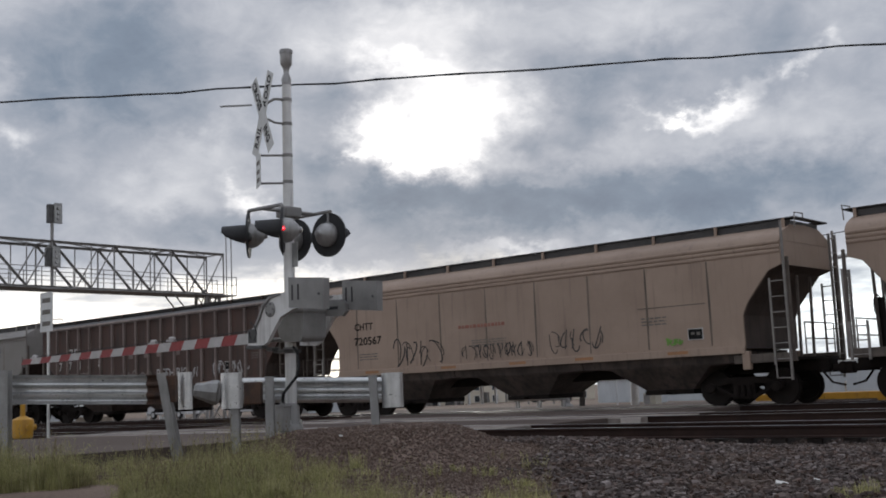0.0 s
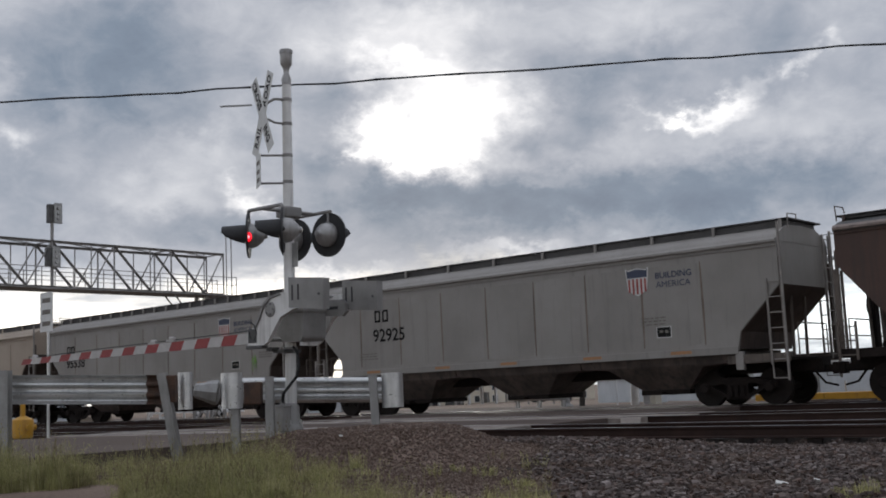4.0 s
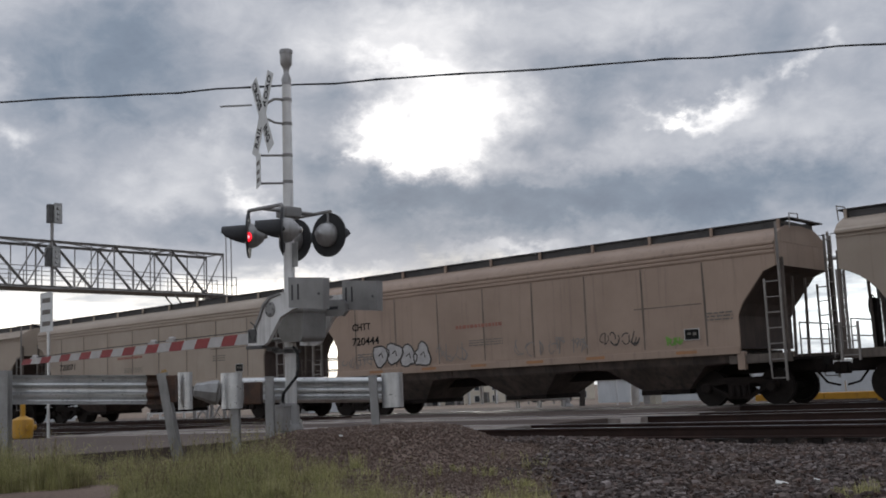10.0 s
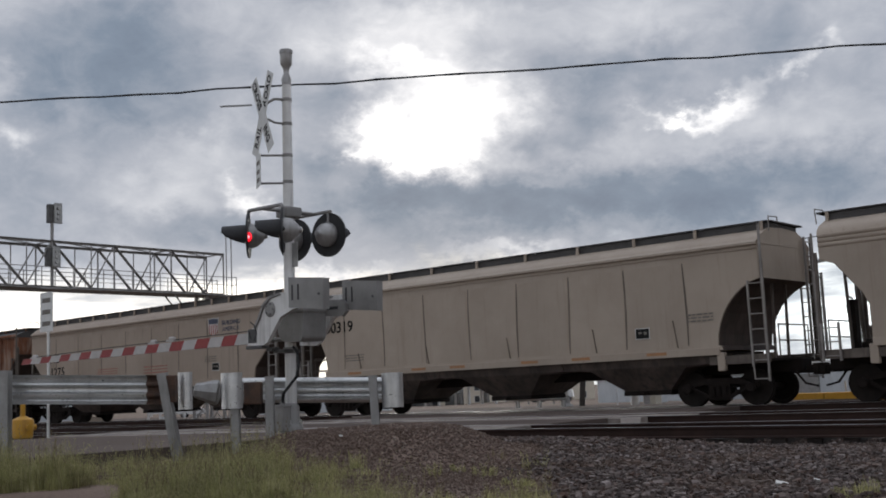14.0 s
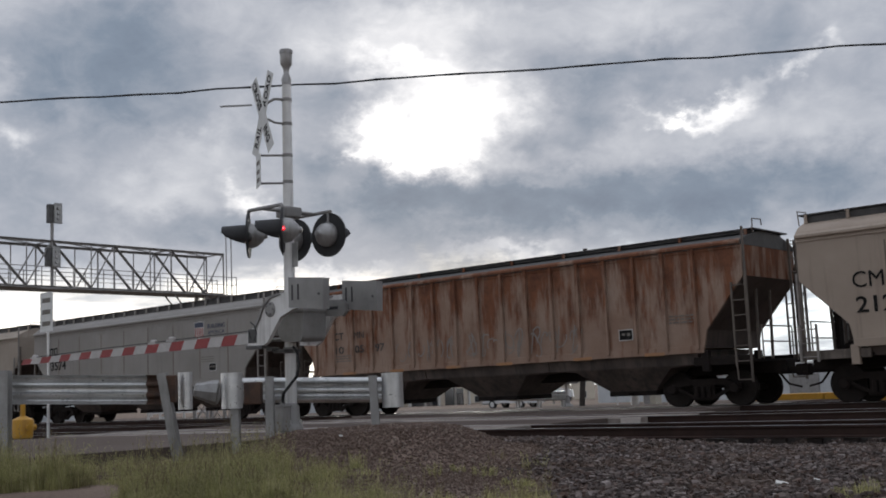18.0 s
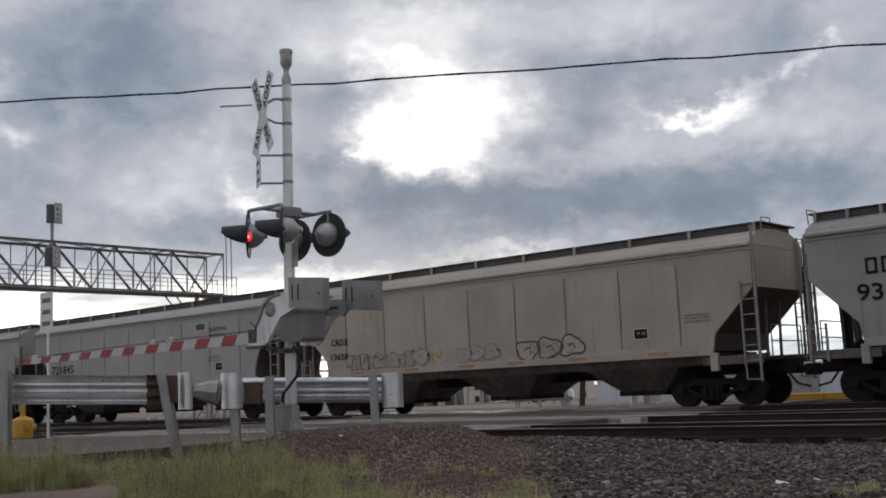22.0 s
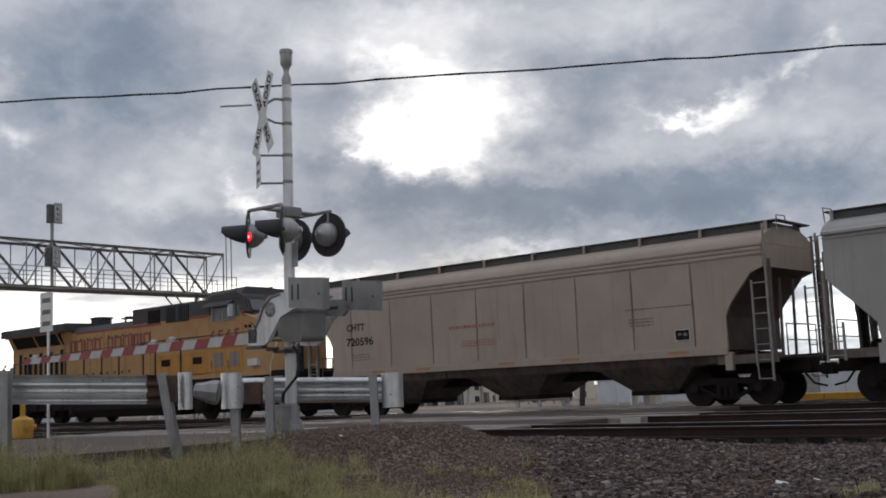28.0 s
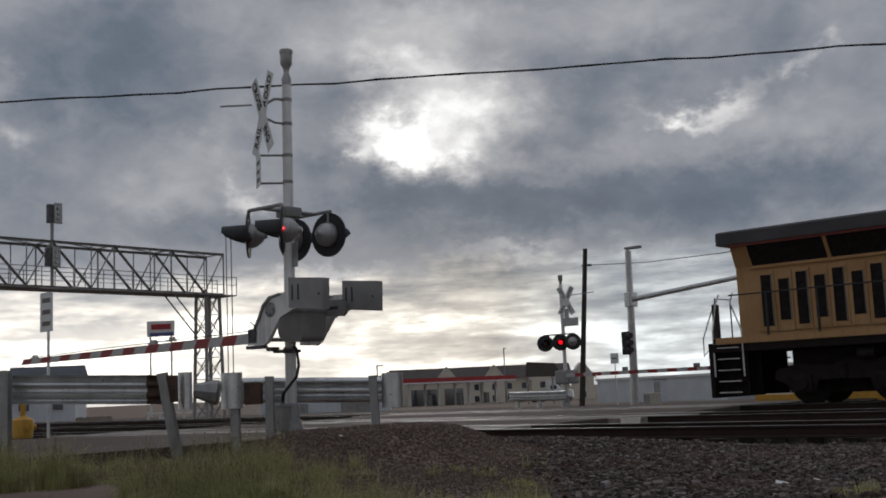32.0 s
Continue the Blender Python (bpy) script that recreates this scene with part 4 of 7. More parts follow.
    for i in range(n):
        a, b = x0 + (x1 - x0) * i / n, x0 + (x1 - x0) * (i + 1) / n
        h0, h1 = 0.078 - 0.028 * i / n, 0.078 - 0.028 * (i + 1) / n
        za, zb = z0 + (z1 - z0) * i / n, z0 + (z1 - z0) * (i + 1) / n
        tilt = -0.045
        s = Shape().prism([(a + tilt, za - h0), (a - tilt, za + h0), (b - tilt, zb + h1), (b + tilt, zb - h1)], y - 0.028, y + 0.028)
        part("gate_arm_stripe", s, RED_ARM if i % 2 else WHITE_ARM, t)
    part("arm_wire", Shape().tube([(-0.3, y, 1.70), (-2.4, y, 1.65), (-4.4, y, 1.60), (-6.6, y, 1.53)], 0.007, 6), CABLE, t)
    for x, z in ((-2.25, 1.645), (-2.75, 1.62), (-6.45, 1.515)):
        part("arm_light", Shape().turned([(0.02, -0.06), (0.034, -0.05), (0.034, 0.05), (0.02, 0.06)], 14, "x", (x, y, z + 0.03)).box(x - 0.12, x + 0.08, y - 0.03, y + 0.03, z - 0.01, z + 0.02), WHITE_ARM, t, "small lamp on the gate arm")
    # side bulbs that flash by turns
    for x, ph in ((-0.38, 0), (0.38, 1)):
        a = radians(-50)
        lx, ly = x + 0.0 * math.cos(a), -0.5
        ob = part("bulb", BULB if ph else WIDE_BULB, None, t, "red flashing side bulb")
        home = pose(lx + 0.205, ly - 0.11, 3.09 if ph else 3.05, 0, 0, 48)
        ob.matrix_basis = home
        FLASHERS.append((ob, home, ph))
    return t


near_signal()

# ---- guard rails around the signal ----
W_BEAM = [(0.0, -0.185), (0.02, -0.175), (0.078, -0.145), (0.082, -0.125), (0.012, -0.085), (0.008, -0.06), (0.075, -0.025), (0.082, 0.0), (0.075, 0.025), (0.008, 0.06), (0.012, 0.085), (0.082, 0.125), (0.078, 0.145), (0.02, 0.175), (0.0, 0.185)]
POSTSTEEL = surface("dull_galvanised_post", (0.35, 0.342, 0.33), (0.26, 0.253, 0.242), 0.6, 0.25, scale=5.0, streak=(0.13, 0.12, 0.11), streaks=0.4)
BURNT = surface("rust_and_soot_stain", (0.13, 0.075, 0.05), (0.06, 0.045, 0.04), 0.7, 0.3, scale=5.0)


def beam_between(p, q, z0, z1, flip=1):
    """A W-shaped beam from p to q, its ridges towards one side."""
    d = Vector((q[0] - p[0], q[1] - p[1], 0)).normalized()
    o = Vector((-d.y, d.x, 0)) * flip
    s = Shape()
    for k in (0.0, 0.006):
        rows = []
        for e, z in ((p, z0), (q, z1)):
            rows.append([(e[0] + o.x * (a + k), e[1] + o.y * (a + k), z + b) for a, b in W_BEAM])
        s.loft(rows, True)
    return s


def end_shoe(c, z, r, a0, a1, h=0.24):
    """A curled end section of the beam round the point c."""
    s = Shape()
    for k in (0.0, 0.012):
        rows = [[(c[0] + (r - k) * math.cos(a), c[1] + (r - k) * math.sin(a), zz) for zz in (z - h, z - h * 0.96, z + h * 0.96, z + h)] for a in [radians(a0 + (a1 - a0) * i / 14) for i in range(15)]]
        s.loft(rows, True)
    return s


def c_post(x, y, z0, z1, lean=(0, 0), turn=0.0, w=0.11):
    """A steel I-section post."""
    s = Shape().box(-w / 2, w / 2, -0.075, -0.065, 0, z1 - z0).box(-w / 2, w / 2, 0.065, 0.075, 0, z1 - z0).box(-0.005, 0.005, -0.065, 0.065, 0, z1 - z0)
    return s.moved(pose(x, y, z0, lean[0], lean[1], turn))


gr = thing("guardrail", "galvanised guard rail beside the road, its end post leaning", "guardrail")
part("beam", beam_between((-13.55, 6.93), (-12.10, 8.20), 0.985, 0.90, 1), GALV, gr, "galvanised corrugated beam")
part("beam_end", beam_between((-12.16, 8.14), (-11.93, 8.35), 0.905, 0.89, 1), BURNT, gr, "rusty sooted beam end")
part("post", c_post(-13.37, 6.90, -0.12, 1.22, (0, 0), 40), POSTSTEEL, gr)
part("post", c_post(-11.78, 8.38, -0.14, 1.12, (3, -9), 40), POSTSTEEL, gr, "leaning steel post")
part("block", Shape().box(-0.1, 0.1, -0.07, 0.07, -0.17, 0.17, 0.01).moved(pose(-11.93, 8.33, 0.90, 0, 0, 40)), BURNT, gr)
part("end_shoe", end_shoe((-12.03, 8.66), 0.87, 0.10, 150, 380), GALV, gr, "curled bright end shoe")

gr2 = thing("guardrail", "short galvanised guard rail round the signal mast", "guardrail")
part("beam", beam_between((-12.80, 10.63), (-11.40, 11.82), 0.845, 0.772, -1), GALV, gr2, "galvanised corrugated beam")
part("beam", beam_between((-13.15, 10.23), (-12.76, 10.68), 0.86, 0.845, -1), GALV, gr2)
part("end_shoe", end_shoe((-12.05, 9.42), 0.85, 0.145, -170, 60), GALV, gr2, "curled end shoe of the guard rail")
part("end_shoe", end_shoe((-10.79, 11.24), 0.765, 0.15, -190, 60), GALV, gr2, "curled end shoe of the guard rail")
part("post", c_post(-12.02, 9.45, -0.12, 0.70, (0, 0), 40), POSTSTEEL, gr2)
part("post", c_post(-12.10, 10.12, -0.12, 1.03, (0, 0), 40), POSTSTEEL, gr2)
part("post", c_post(-10.98, 11.10, -0.12, 0.98, (1.5, -2), 40), POSTSTEEL, gr2)
# the beam's flared end is a plain turned cone, not a lamp
part("marker_light", Shape().turned([(0.07, -0.13), (0.10, -0.11), (0.125, 0.0), (0.165, 0.12), (0.17, 0.2), (0.13, 0.22)], 8, "x").moved(pose(-12.45, 9.25, 0.86, 0, 8, 45)), POSTSTEEL, gr2, "flared galvanised beam end")
part("block", Shape().box(-0.12, 0.12, -0.1, 0.1, -0.19, 0.12, 0.02).moved(pose(-12.25, 9.95, 0.84, 0, 0, 40)), BURNT, gr2)
part("block", Shape().box(-0.12, 0.12, -0.1, 0.1, -0.16, 0.16, 0.02).moved(pose(-10.86, 11.32, 0.78, 0, 0, 40)), BURNT, gr2)

# ---- signal bridge over the tracks ----
STEEL = surface("weathered_bridge_steel", (0.33, 0.32, 0.31), (0.23, 0.222, 0.212), 0.7, 0.0, scale=2.0, streak=(0.10, 0.08, 0.07), streaks=0.35)
GX, GW = -56.0, 1.75


def signal_bridge():
    t = thing("signal_bridge", "grey steel truss signal bridge across the tracks", "signal bridge")
    y0, y1, zb, zt = 8.0, 43.3, 7.38, 9.92
    for x in (GX, GX - GW):
        part("bottom_chord", Shape().angle((x, y0, zb), (x, y1, zb), 0.14), STEEL, t)
        part("top_chord", Shape().angle((x, y0, zt), (x, y1, zt), 0.14), STEEL, t)
    n = 9
    step = (y1 - y0) / n
    for i in range(n + 1):
        y = y0 + step * i
        for x in (GX, GX - GW):
            part("upright", Shape().bar((x, y, zb), (x, y, zt), 0.07), STEEL, t)
            if i < n:
                part("diagonal", Shape().angle((x, y, zt), (x, y + step * 0.62, zb), 0.11), STEEL, t)
                part("diagonal", Shape().bar((x, y + step * 0.62, zb), (x, y + step, zt), 0.06), STEEL, t)
                part("upright", Shape().bar((x, y + step * 0.62, zb), (x, y + step * 0.62, zt), 0.05), STEEL, t)
        part("cross_tie", Shape().bar((GX, y, zt), (GX - GW, y, zt), 0.07).bar((GX, y, zb), (GX - GW, y, zb), 0.07), STEEL, t)
        if i < n:
            part("lateral_brace", Shape().bar((GX, y, zt), (GX - GW, y + step, zt), 0.06).bar((GX - GW, y, zb), (GX, y + step, zb), 0.06), STEEL, t)
    part("walkway", Shape().box(GX - GW - 0.1, GX + 0.15, y0, y1 + 0.9, zb - 0.13, zb - 0.06), STEEL, t)
    for x in (GX + 0.14, GX - GW - 0.08):
        part("handrail", Shape().tube([(x, y0, zb + 1.05), (x, y1 + 0.9, zb + 1.05)], 0.025, 6).tube([(x, y0, zb + 0.55), (x, y1 + 0.9, zb + 0.55)], 0.02, 6), STEEL, t)
        for i in range(20):
            y = y0 + (y1 + 0.9 - y0) * i / 19
            part("rail_post", Shape().bar((x, y, zb - 0.05), (x, y, zb + 1.05), 0.04), STEEL, t)
    for yc in (42.55, 8.4):
        TX, TW = GX - 0.2, 1.0
        legs = [(TX, yc - 0.5), (TX, yc + 0.5), (TX - TW, yc - 0.5), (TX - TW, yc + 0.5)]
        for x, y in legs:
            foot = (TX - TW / 2 + (x - TX + TW / 2) * 1.35, yc + (y - yc) * 1.35)
            part("tower_leg", Shape().angle((foot[0], foot[1], -0.9), (x, y, zb), 0.15), STEEL, t)
        for k in range(6):
            za, zc = -0.6 + 1.33 * k, -0.6 + 1.33 * (k + 1)
            a, b = 0.67 - 0.029 * k, 0.67 - 0.029 * (k + 1)
            m = TX - TW / 2
            for sx in (-1, 1):
                part("tower_brace", Shape().bar((m + sx * a, yc - a, za), (m + sx * b, yc + b, zc), 0.05).bar((m + sx * a, yc + a, za), (m + sx * b, yc - b, zc), 0.05)
                     .bar((m + sx * b, yc - b, zc), (m + sx * b, yc + b, zc), 0.05), STEEL, t)
                part("tower_brace", Shape().bar((m - a, yc + sx * a, za), (m + b, yc + sx * b, zc), 0.05), STEEL, t)
        for x in (TX, TX - TW):
            part("knee_brace", Shape().angle((x, yc - 0.56, 4.9), (x, yc - 2.9, zb), 0.10), STEEL, t)
        part("caged_ladder", Shape().bar((GX + 0.05, yc + 0.95, -0.9), (GX + 0.05, yc + 0.95, zt + 1.2), 0.05).bar((GX + 0.05, yc + 1.35, -0.9), (GX + 0.05, yc + 1.35, zt + 1.2), 0.05), STEEL, t)
    # signal heads on a mast
    y = 31.55
    part("signal_mast", Shape().tube([(GX, y, zb), (GX, y, 10.9)], 0.09, 10), STEEL, t)
    for z, dy in ((11.45, 0.0), (9.0, -0.1)):
        hd = part("signal_head", Shape().box(GX - 0.2, GX + 0.14, y - 0.25 + dy, y + 0.05 + dy, z - 0.55, z + 0.5, 0.03), DARKBOX, t, "dark signal head")
        part("backboard", Shape().box(GX + 0.15, GX + 0.20, y + 0.02 + dy, y + 0.50 + dy, z - 0.58, z + 0.58, 0.05), SIGNBACK, hd, "pale oval backboard")
        for k in (-0.3, 0.0, 0.3):
            part("signal_lens", Shape().turned([(0.09, 0.16), (0.11, 0.18), (0.08, 0.26)], 12, "x", (GX, y + 0.26 + dy, z + k)), SIGNBACK, hd)
    part("signal_platform", Shape().box(GX - 0.6, GX + 0.4, y - 0.9, y + 0.9, zb - 0.20, zb - 0.10), STEEL, t)
    return t


signal_bridge()


# ---- roadside things beyond the road ----
def sign_post(x, y, z0, z1, label, w, h, zc, turn, bars=3):
    t = thing("road_sign", label, "road sign")
    part("post", Shape().tube([(x, y, z0), (x, y, z1)], 0.032, 8), GALV, t)
    p = part("sign_plate", Shape().box(-w / 2, w / 2, -0.02, -0.012, -h / 2, h / 2, 0.003), SIGNWHITE, t)
    p.matrix_basis = pose(x, y - 0.03, zc, 0, 0, turn)
    for k in range(bars):
        z = h / 2 - h * (k + 0.7) / (bars + 0.4)
        part("sign_bar", Shape().box(-w * 0.32, w * 0.32, -0.024, -0.0205, z - 0.05, z + 0.05), FADELET, p)
    return t


sign_post(-22.25, 12.45, -0.2, 3.15, "tall narrow white regulation sign on a grey post", 0.50, 0.86, 2.80, 2)

YELLOW = surface("yellow_paint", (0.52, 0.27, 0.025), (0.42, 0.22, 0.02), 0.5, scale=4.0, streak=(0.25, 0.13, 0.03), streaks=0.3)
hyd = thing("fire_hydrant", "yellow hydrant on the verge beyond the guard rail", "hydrant")
part("barrel", Shape().turned([(0.16, 0.0), (0.17, 0.04), (0.15, 0.06), (0.19, 0.10), (0.22, 0.40), (0.20, 0.46), (0.12, 0.50), (0.05, 0.53), (0.05, 0.80), (0.02, 0.82)], 18), YELLOW, hyd)
for a in (0, 90, 180):
    part("nozzle", Shape().tube([(0.1 * math.cos(radians(a)), 0.1 * math.sin(radians(a)), 0.3), (0.27 * math.cos(radians(a)), 0.27 * math.sin(radians(a)), 0.3)], 0.06, 10), YELLOW, hyd)
hyd.location = (-21.0, 11.2, 0.06)


# ---- the far crossing signal ----
def far_signal():
    t = thing("crossing_signal", "silver crossing signal with lowered gate beyond the tracks", "crossing signal", m=pose(-25.42, 36.45, 0, 0, 0, 0))
    part("mast", Shape().tube([(0, 0, -0.2), (0, 0, 4.75)], 0.075, 16), ALU, t)
    part("bell", Shape().turned([(0.075, 4.68), (0.05, 4.82), (0.09, 4.9), (0.10, 5.10), (0.02, 5.12)], 16), CAST, t)
    crossbuck(t, pose(0.30, -0.12, 4.05, 0, 0, 12), 1.22)
    part("sign_bracket", Shape().tube([(0, 0, 4.25), (1.5, 0.1, 4.30)], 0.02, 6), CAST, t)
    part("tracks_sign", Shape().box(0.08, 0.85, -0.14, -0.13, 3.02, 3.35, 0.004).box(0.2, 0.42, -0.14, -0.13, 3.35, 3.72, 0.004), SIGNBACK, t, "grey backs of two small signs")
    part("cross_arm", Shape().tube([(-0.75, -0.3, 2.72), (0.75, -0.3, 2.72)], 0.03, 8).tube([(0, 0, 2.72), (0, -0.3, 2.72)], 0.03, 8), CAST, t)
    for x, ph in ((-0.68, 0), (0.06, 1), (0.66, 2)):
        lamp = flasher(t, x, -0.32, 2.40, 42 if ph < 2 else 205, ph)
        if ph < 2:
            ob = part("bulb", FAR_BULB, None, t, "red flashing lamp lens")
            home = pose(x + 0.06, -0.40, 2.40, 0, 0, 42)
            ob.matrix_basis = home
            FLASHERS.append((ob, home, ph))
    part("gate_mechanism", Shape().box(-0.3, 0.4, -0.35, 0.35, 0.75, 1.3, 0.08), CAST, t)
    part("base_casting", Shape().turned([(0.25, -0.6), (0.25, -0.1), (0.12, 0.0), (0.1, 0.3)], 16), CAST, t)
    n = 22
    for i in range(n):
        a, b = 0.3 + 9.0 * i / n, 0.3 + 9.0 * (i + 1) / n
        part("gate_arm_stripe", Shape().box(a, b, -0.40, -0.34, 1.02, 1.16), RED_ARM if i % 2 else WHITE_ARM, t)
    for x in (3.0, 6.0, 8.6):
        part("arm_light", Shape().box(x - 0.12, x + 0.12, -0.42, -0.32, 1.16, 1.30, 0.03), CAST, t)
    return t


FAR_BULB = bulb_mesh(0.10, 0.08, False)
far_signal()

gr3 = thing("guardrail", "galvanised guard rail beside the far signal", "guardrail")
part("beam", beam_between((-27.6, 35.6), (-24.0, 34.4), 0.35, 0.33, -1), GALV, gr3)
for x, y in ((-27.2, 35.55), (-25.8, 35.1), (-24.3, 34.6)):
    part("post", c_post(x, y, -0.5, 0.5, (0, 0), -18), GALV, gr3)

WOOD = surface("dark_weathered_pole_wood", (0.055, 0.045, 0.038), (0.035, 0.03, 0.026), 0.9, scale=2.0, fine=20.0, bump=0.4)
pole = thing("utility_pole", "dark wooden utility pole beyond the street", "utility pole")
part("shaft", Shape().tube([(-42.9, 63.2, -1.2), (-41.45, 62.6, 9.85)], [0.20, 0.15], 12), WOOD, pole)
part("crossarm_bracket", Shape().bar((-41.8, 62.6, 8.7), (-41.1, 62.75, 8.7), 0.12), WOOD, pole)

tm = thing("traffic_signal", "grey steel traffic signal mast with long arm and lamp", "traffic signal")
part("mast", Shape().tube([(-26.75, 43.7, -0.75), (-26.3, 43.2, 6.65)], [0.20, 0.14], 16), GALV, tm)
part("mast_arm", Shape().tube([(-26.45, 43.35, 4.42), (-23.0, 42.5, 4.62), (-17.0, 40.9, 4.95), (-10.0, 39.0, 5.2)], [0.12, 0.11, 0.09, 0.06], 12), GALV, tm)
part("arm_flange", Shape().box(-26.6, -26.2, 43.1, 43.6, 4.1, 4.75, 0.03), GALV, tm)
part("luminaire", Shape().box(-26.35, -25.55, 42.95, 43.2, 6.68, 6.80, 0.04).tube([(-26.3, 43.15, 6.4), (-26.3, 43.15, 6.75)], 0.04, 8), CAST, tm, "grey street lamp head")
sh = part("signal_head", Shape().box(-26.95, -26.55, 43.2, 43.5, 1.95, 3.0, 0.04), BLACK, tm, "black traffic signal head")
for z in (2.15, 2.47, 2.80):
    part("visor", Shape().tube([(-26.6, 43.2, z), (-26.35, 43.05, z)], 0.13, 10), BLACK, sh)
sh2 = part("signal_head", Shape().box(-14.0, -13.6, 39.85, 40.15, 4.1, 5.2, 0.04), BLACK, tm, "black traffic signal head")

CREAMBOX = surface("cream_cabinet_paint", (0.45, 0.41, 0.33), (0.36, 0.33, 0.27), 0.6, scale=3.0)
cab = thing("control_cabinet", "small cream control cabinet beside the traffic mast", "cabinet", m=pose(-25.6, 43.3, -0.75))
part("body", Shape().box(-0.32, 0.32, -0.25, 0.25, 0.0, 0.95, 0.03), CREAMBOX, cab)
part("cabinet_door", Shape().box(-0.28, 0.02, -0.265, -0.25, 0.08, 0.88, 0.005), CAST, cab)


# ---- buildings and the far side of the street ----
WALLWHITE = surface("pale_wall_cladding", (0.55, 0.57, 0.58), (0.46, 0.48, 0.49), 0.7, scale=0.4, fine=8.0, streak=(0.36, 0.36, 0.36), streaks=0.3)
STUCCO = surface("cream_stucco", (0.62, 0.56, 0.46), (0.54, 0.485, 0.395), 0.85, scale=0.4, fine=6.0)
SHINGLE = surface("brown_shingle_roof", (0.095, 0.075, 0.065), (0.07, 0.056, 0.05), 0.9, scale=0.8, fine=7.0, bump=0.3)
GREYROOF = surface("grey_shingle_roof", (0.11, 0.115, 0.125), (0.085, 0.09, 0.10), 0.9, scale=0.8, fine=7.0, bump=0.3)
FASCIA_RED = surface("red_canopy_fascia", (0.36, 0.025, 0.025), (0.30, 0.02, 0.02), 0.5, scale=1.0)
FASCIA_WHITE = surface("white_canopy_fascia", (0.66, 0.65, 0.63), (0.55, 0.54, 0.52), 0.5, scale=1.0)
PANE = glassy("dark_window_pane", (0.03, 0.035, 0.04), 0.08)


def window(parent, x, z, w, h, y):
    f = part("window", Shape().box(x - w / 2 - 0.1, x + w / 2 + 0.1, y - 0.10, y + 0.02, z - h / 2 - 0.1, z + h / 2 + 0.1), FASCIA_WHITE, parent)
    part("pane", Shape().box(x - w / 2, x + w / 2, y - 0.13, y - 0.09, z - h / 2, z + h / 2), PANE, f)


def hotel():
    """A long two-storey lodge with gables, facing the tracks."""
    t = thing("hotel_building", "cream two-storey hotel with brown roof and white gables", "hotel", m=pose(-166.0, 203.0, -3.0, 0, 0, 41.5))
    L = 21.0
    part("wall", Shape().box(-L, L, 0, 14, -1.0, 6.0), STUCCO, t)
    part("roof", Shape().prism([(-0.8, 5.9), (7.0, 9.0), (14.8, 5.9)], -L - 0.8, L + 0.8, "x"), SHINGLE, t)
    part("roof", Shape().prism([(-L - 8, 5.6), (-L - 1, 8.6), (-L + 2, 5.6)], 2.0, 12.0), SHINGLE, t)
    for x in (-8.0, 3.2, 14.5, 24.0):
        g = part("gable", Shape().prism([(x - 3.0, 5.2), (x, 8.9), (x + 3.0, 5.2)], -1.2, 6.0), STUCCO, t, "cream pointed gable")
        part("gable_trim", Shape().bar((x - 3.2, -1.3, 5.1), (x, -1.3, 9.1), 0.25).bar((x + 3.2, -1.3, 5.1), (x, -1.3, 9.1), 0.25), FASCIA_WHITE, g)
        part("bay_wall", Shape().box(x - 2.6, x + 2.6, -1.15, 0.5, -1.0, 5.3), STUCCO, t)
        for z in (1.3, 4.0):
            window(t, x, z, 1.2, 1.4, -1.15)
    for x in (-18, -14.5, -11.8, -4.5, -1.0, 6.8, 10.2, 18.2):
        for z in (1.3, 4.0):
            window(t, x, z, 1.1, 1.4, 0.0)
    for x in (-12.5, 9.0):
        part("wing_door", Shape().box(x - 1.3, x + 1.3, -0.12, 0.1, -0.5, 2.3), PANE, t)
    return t


hotel()


def fuel_station():
    t = thing("fuel_station", "fuel station canopy with red and white fascia", "fuel station", m=pose(-137.5, 158.0, -1.75, 0, 0, 77))
    part("canopy", Shape().box(-13.6, 13.6, -4, 4, 4.05, 4.3), FASCIA_WHITE, t)
    for y in (-4.05, 4.0):
        part("fascia", Shape().box(-13.65, 13.65, y, y + 0.06, 3.85, 4.75), FASCIA_RED, t, "red canopy fascia")
        part("fascia_stripe", Shape().box(-13.65, 13.65, y - 0.03, y + 0.09, 3.72, 4.0), FASCIA_WHITE, t)
    for x in (-13.65, 13.6):
        part("fascia", Shape().box(x, x + 0.06, -4.05, 4.05, 3.85, 4.75), FASCIA_RED, t)
    for x in (-10.0, -3.5, 3.5, 10.0):
        for y in (-2.2, 2.2):
            part("column", Shape().box(x - 0.2, x + 0.2, y - 0.2, y + 0.2, -1.5, 4.05, 0.03), FASCIA_WHITE, t)
        part("fuel_pump", Shape().box(x - 0.9, x - 0.3, -0.5, 0.5, -0.3, 1.7, 0.05), CAST, t)
    shop = part("shop", Shape().box(-9, 11, 9, 18, -1.2, 3.6), STUCCO, t, "brick-brown shop behind the pumps")
    part("shop_front", Shape().box(-2, 4.5, 8.92, 9.0, -1.0, 2.7), PANE, shop)
    part("shop_front", Shape().box(6.0, 10.5, 8.92, 9.0, -1.0, 2.7), PANE, shop)
    return t


fuel_station()


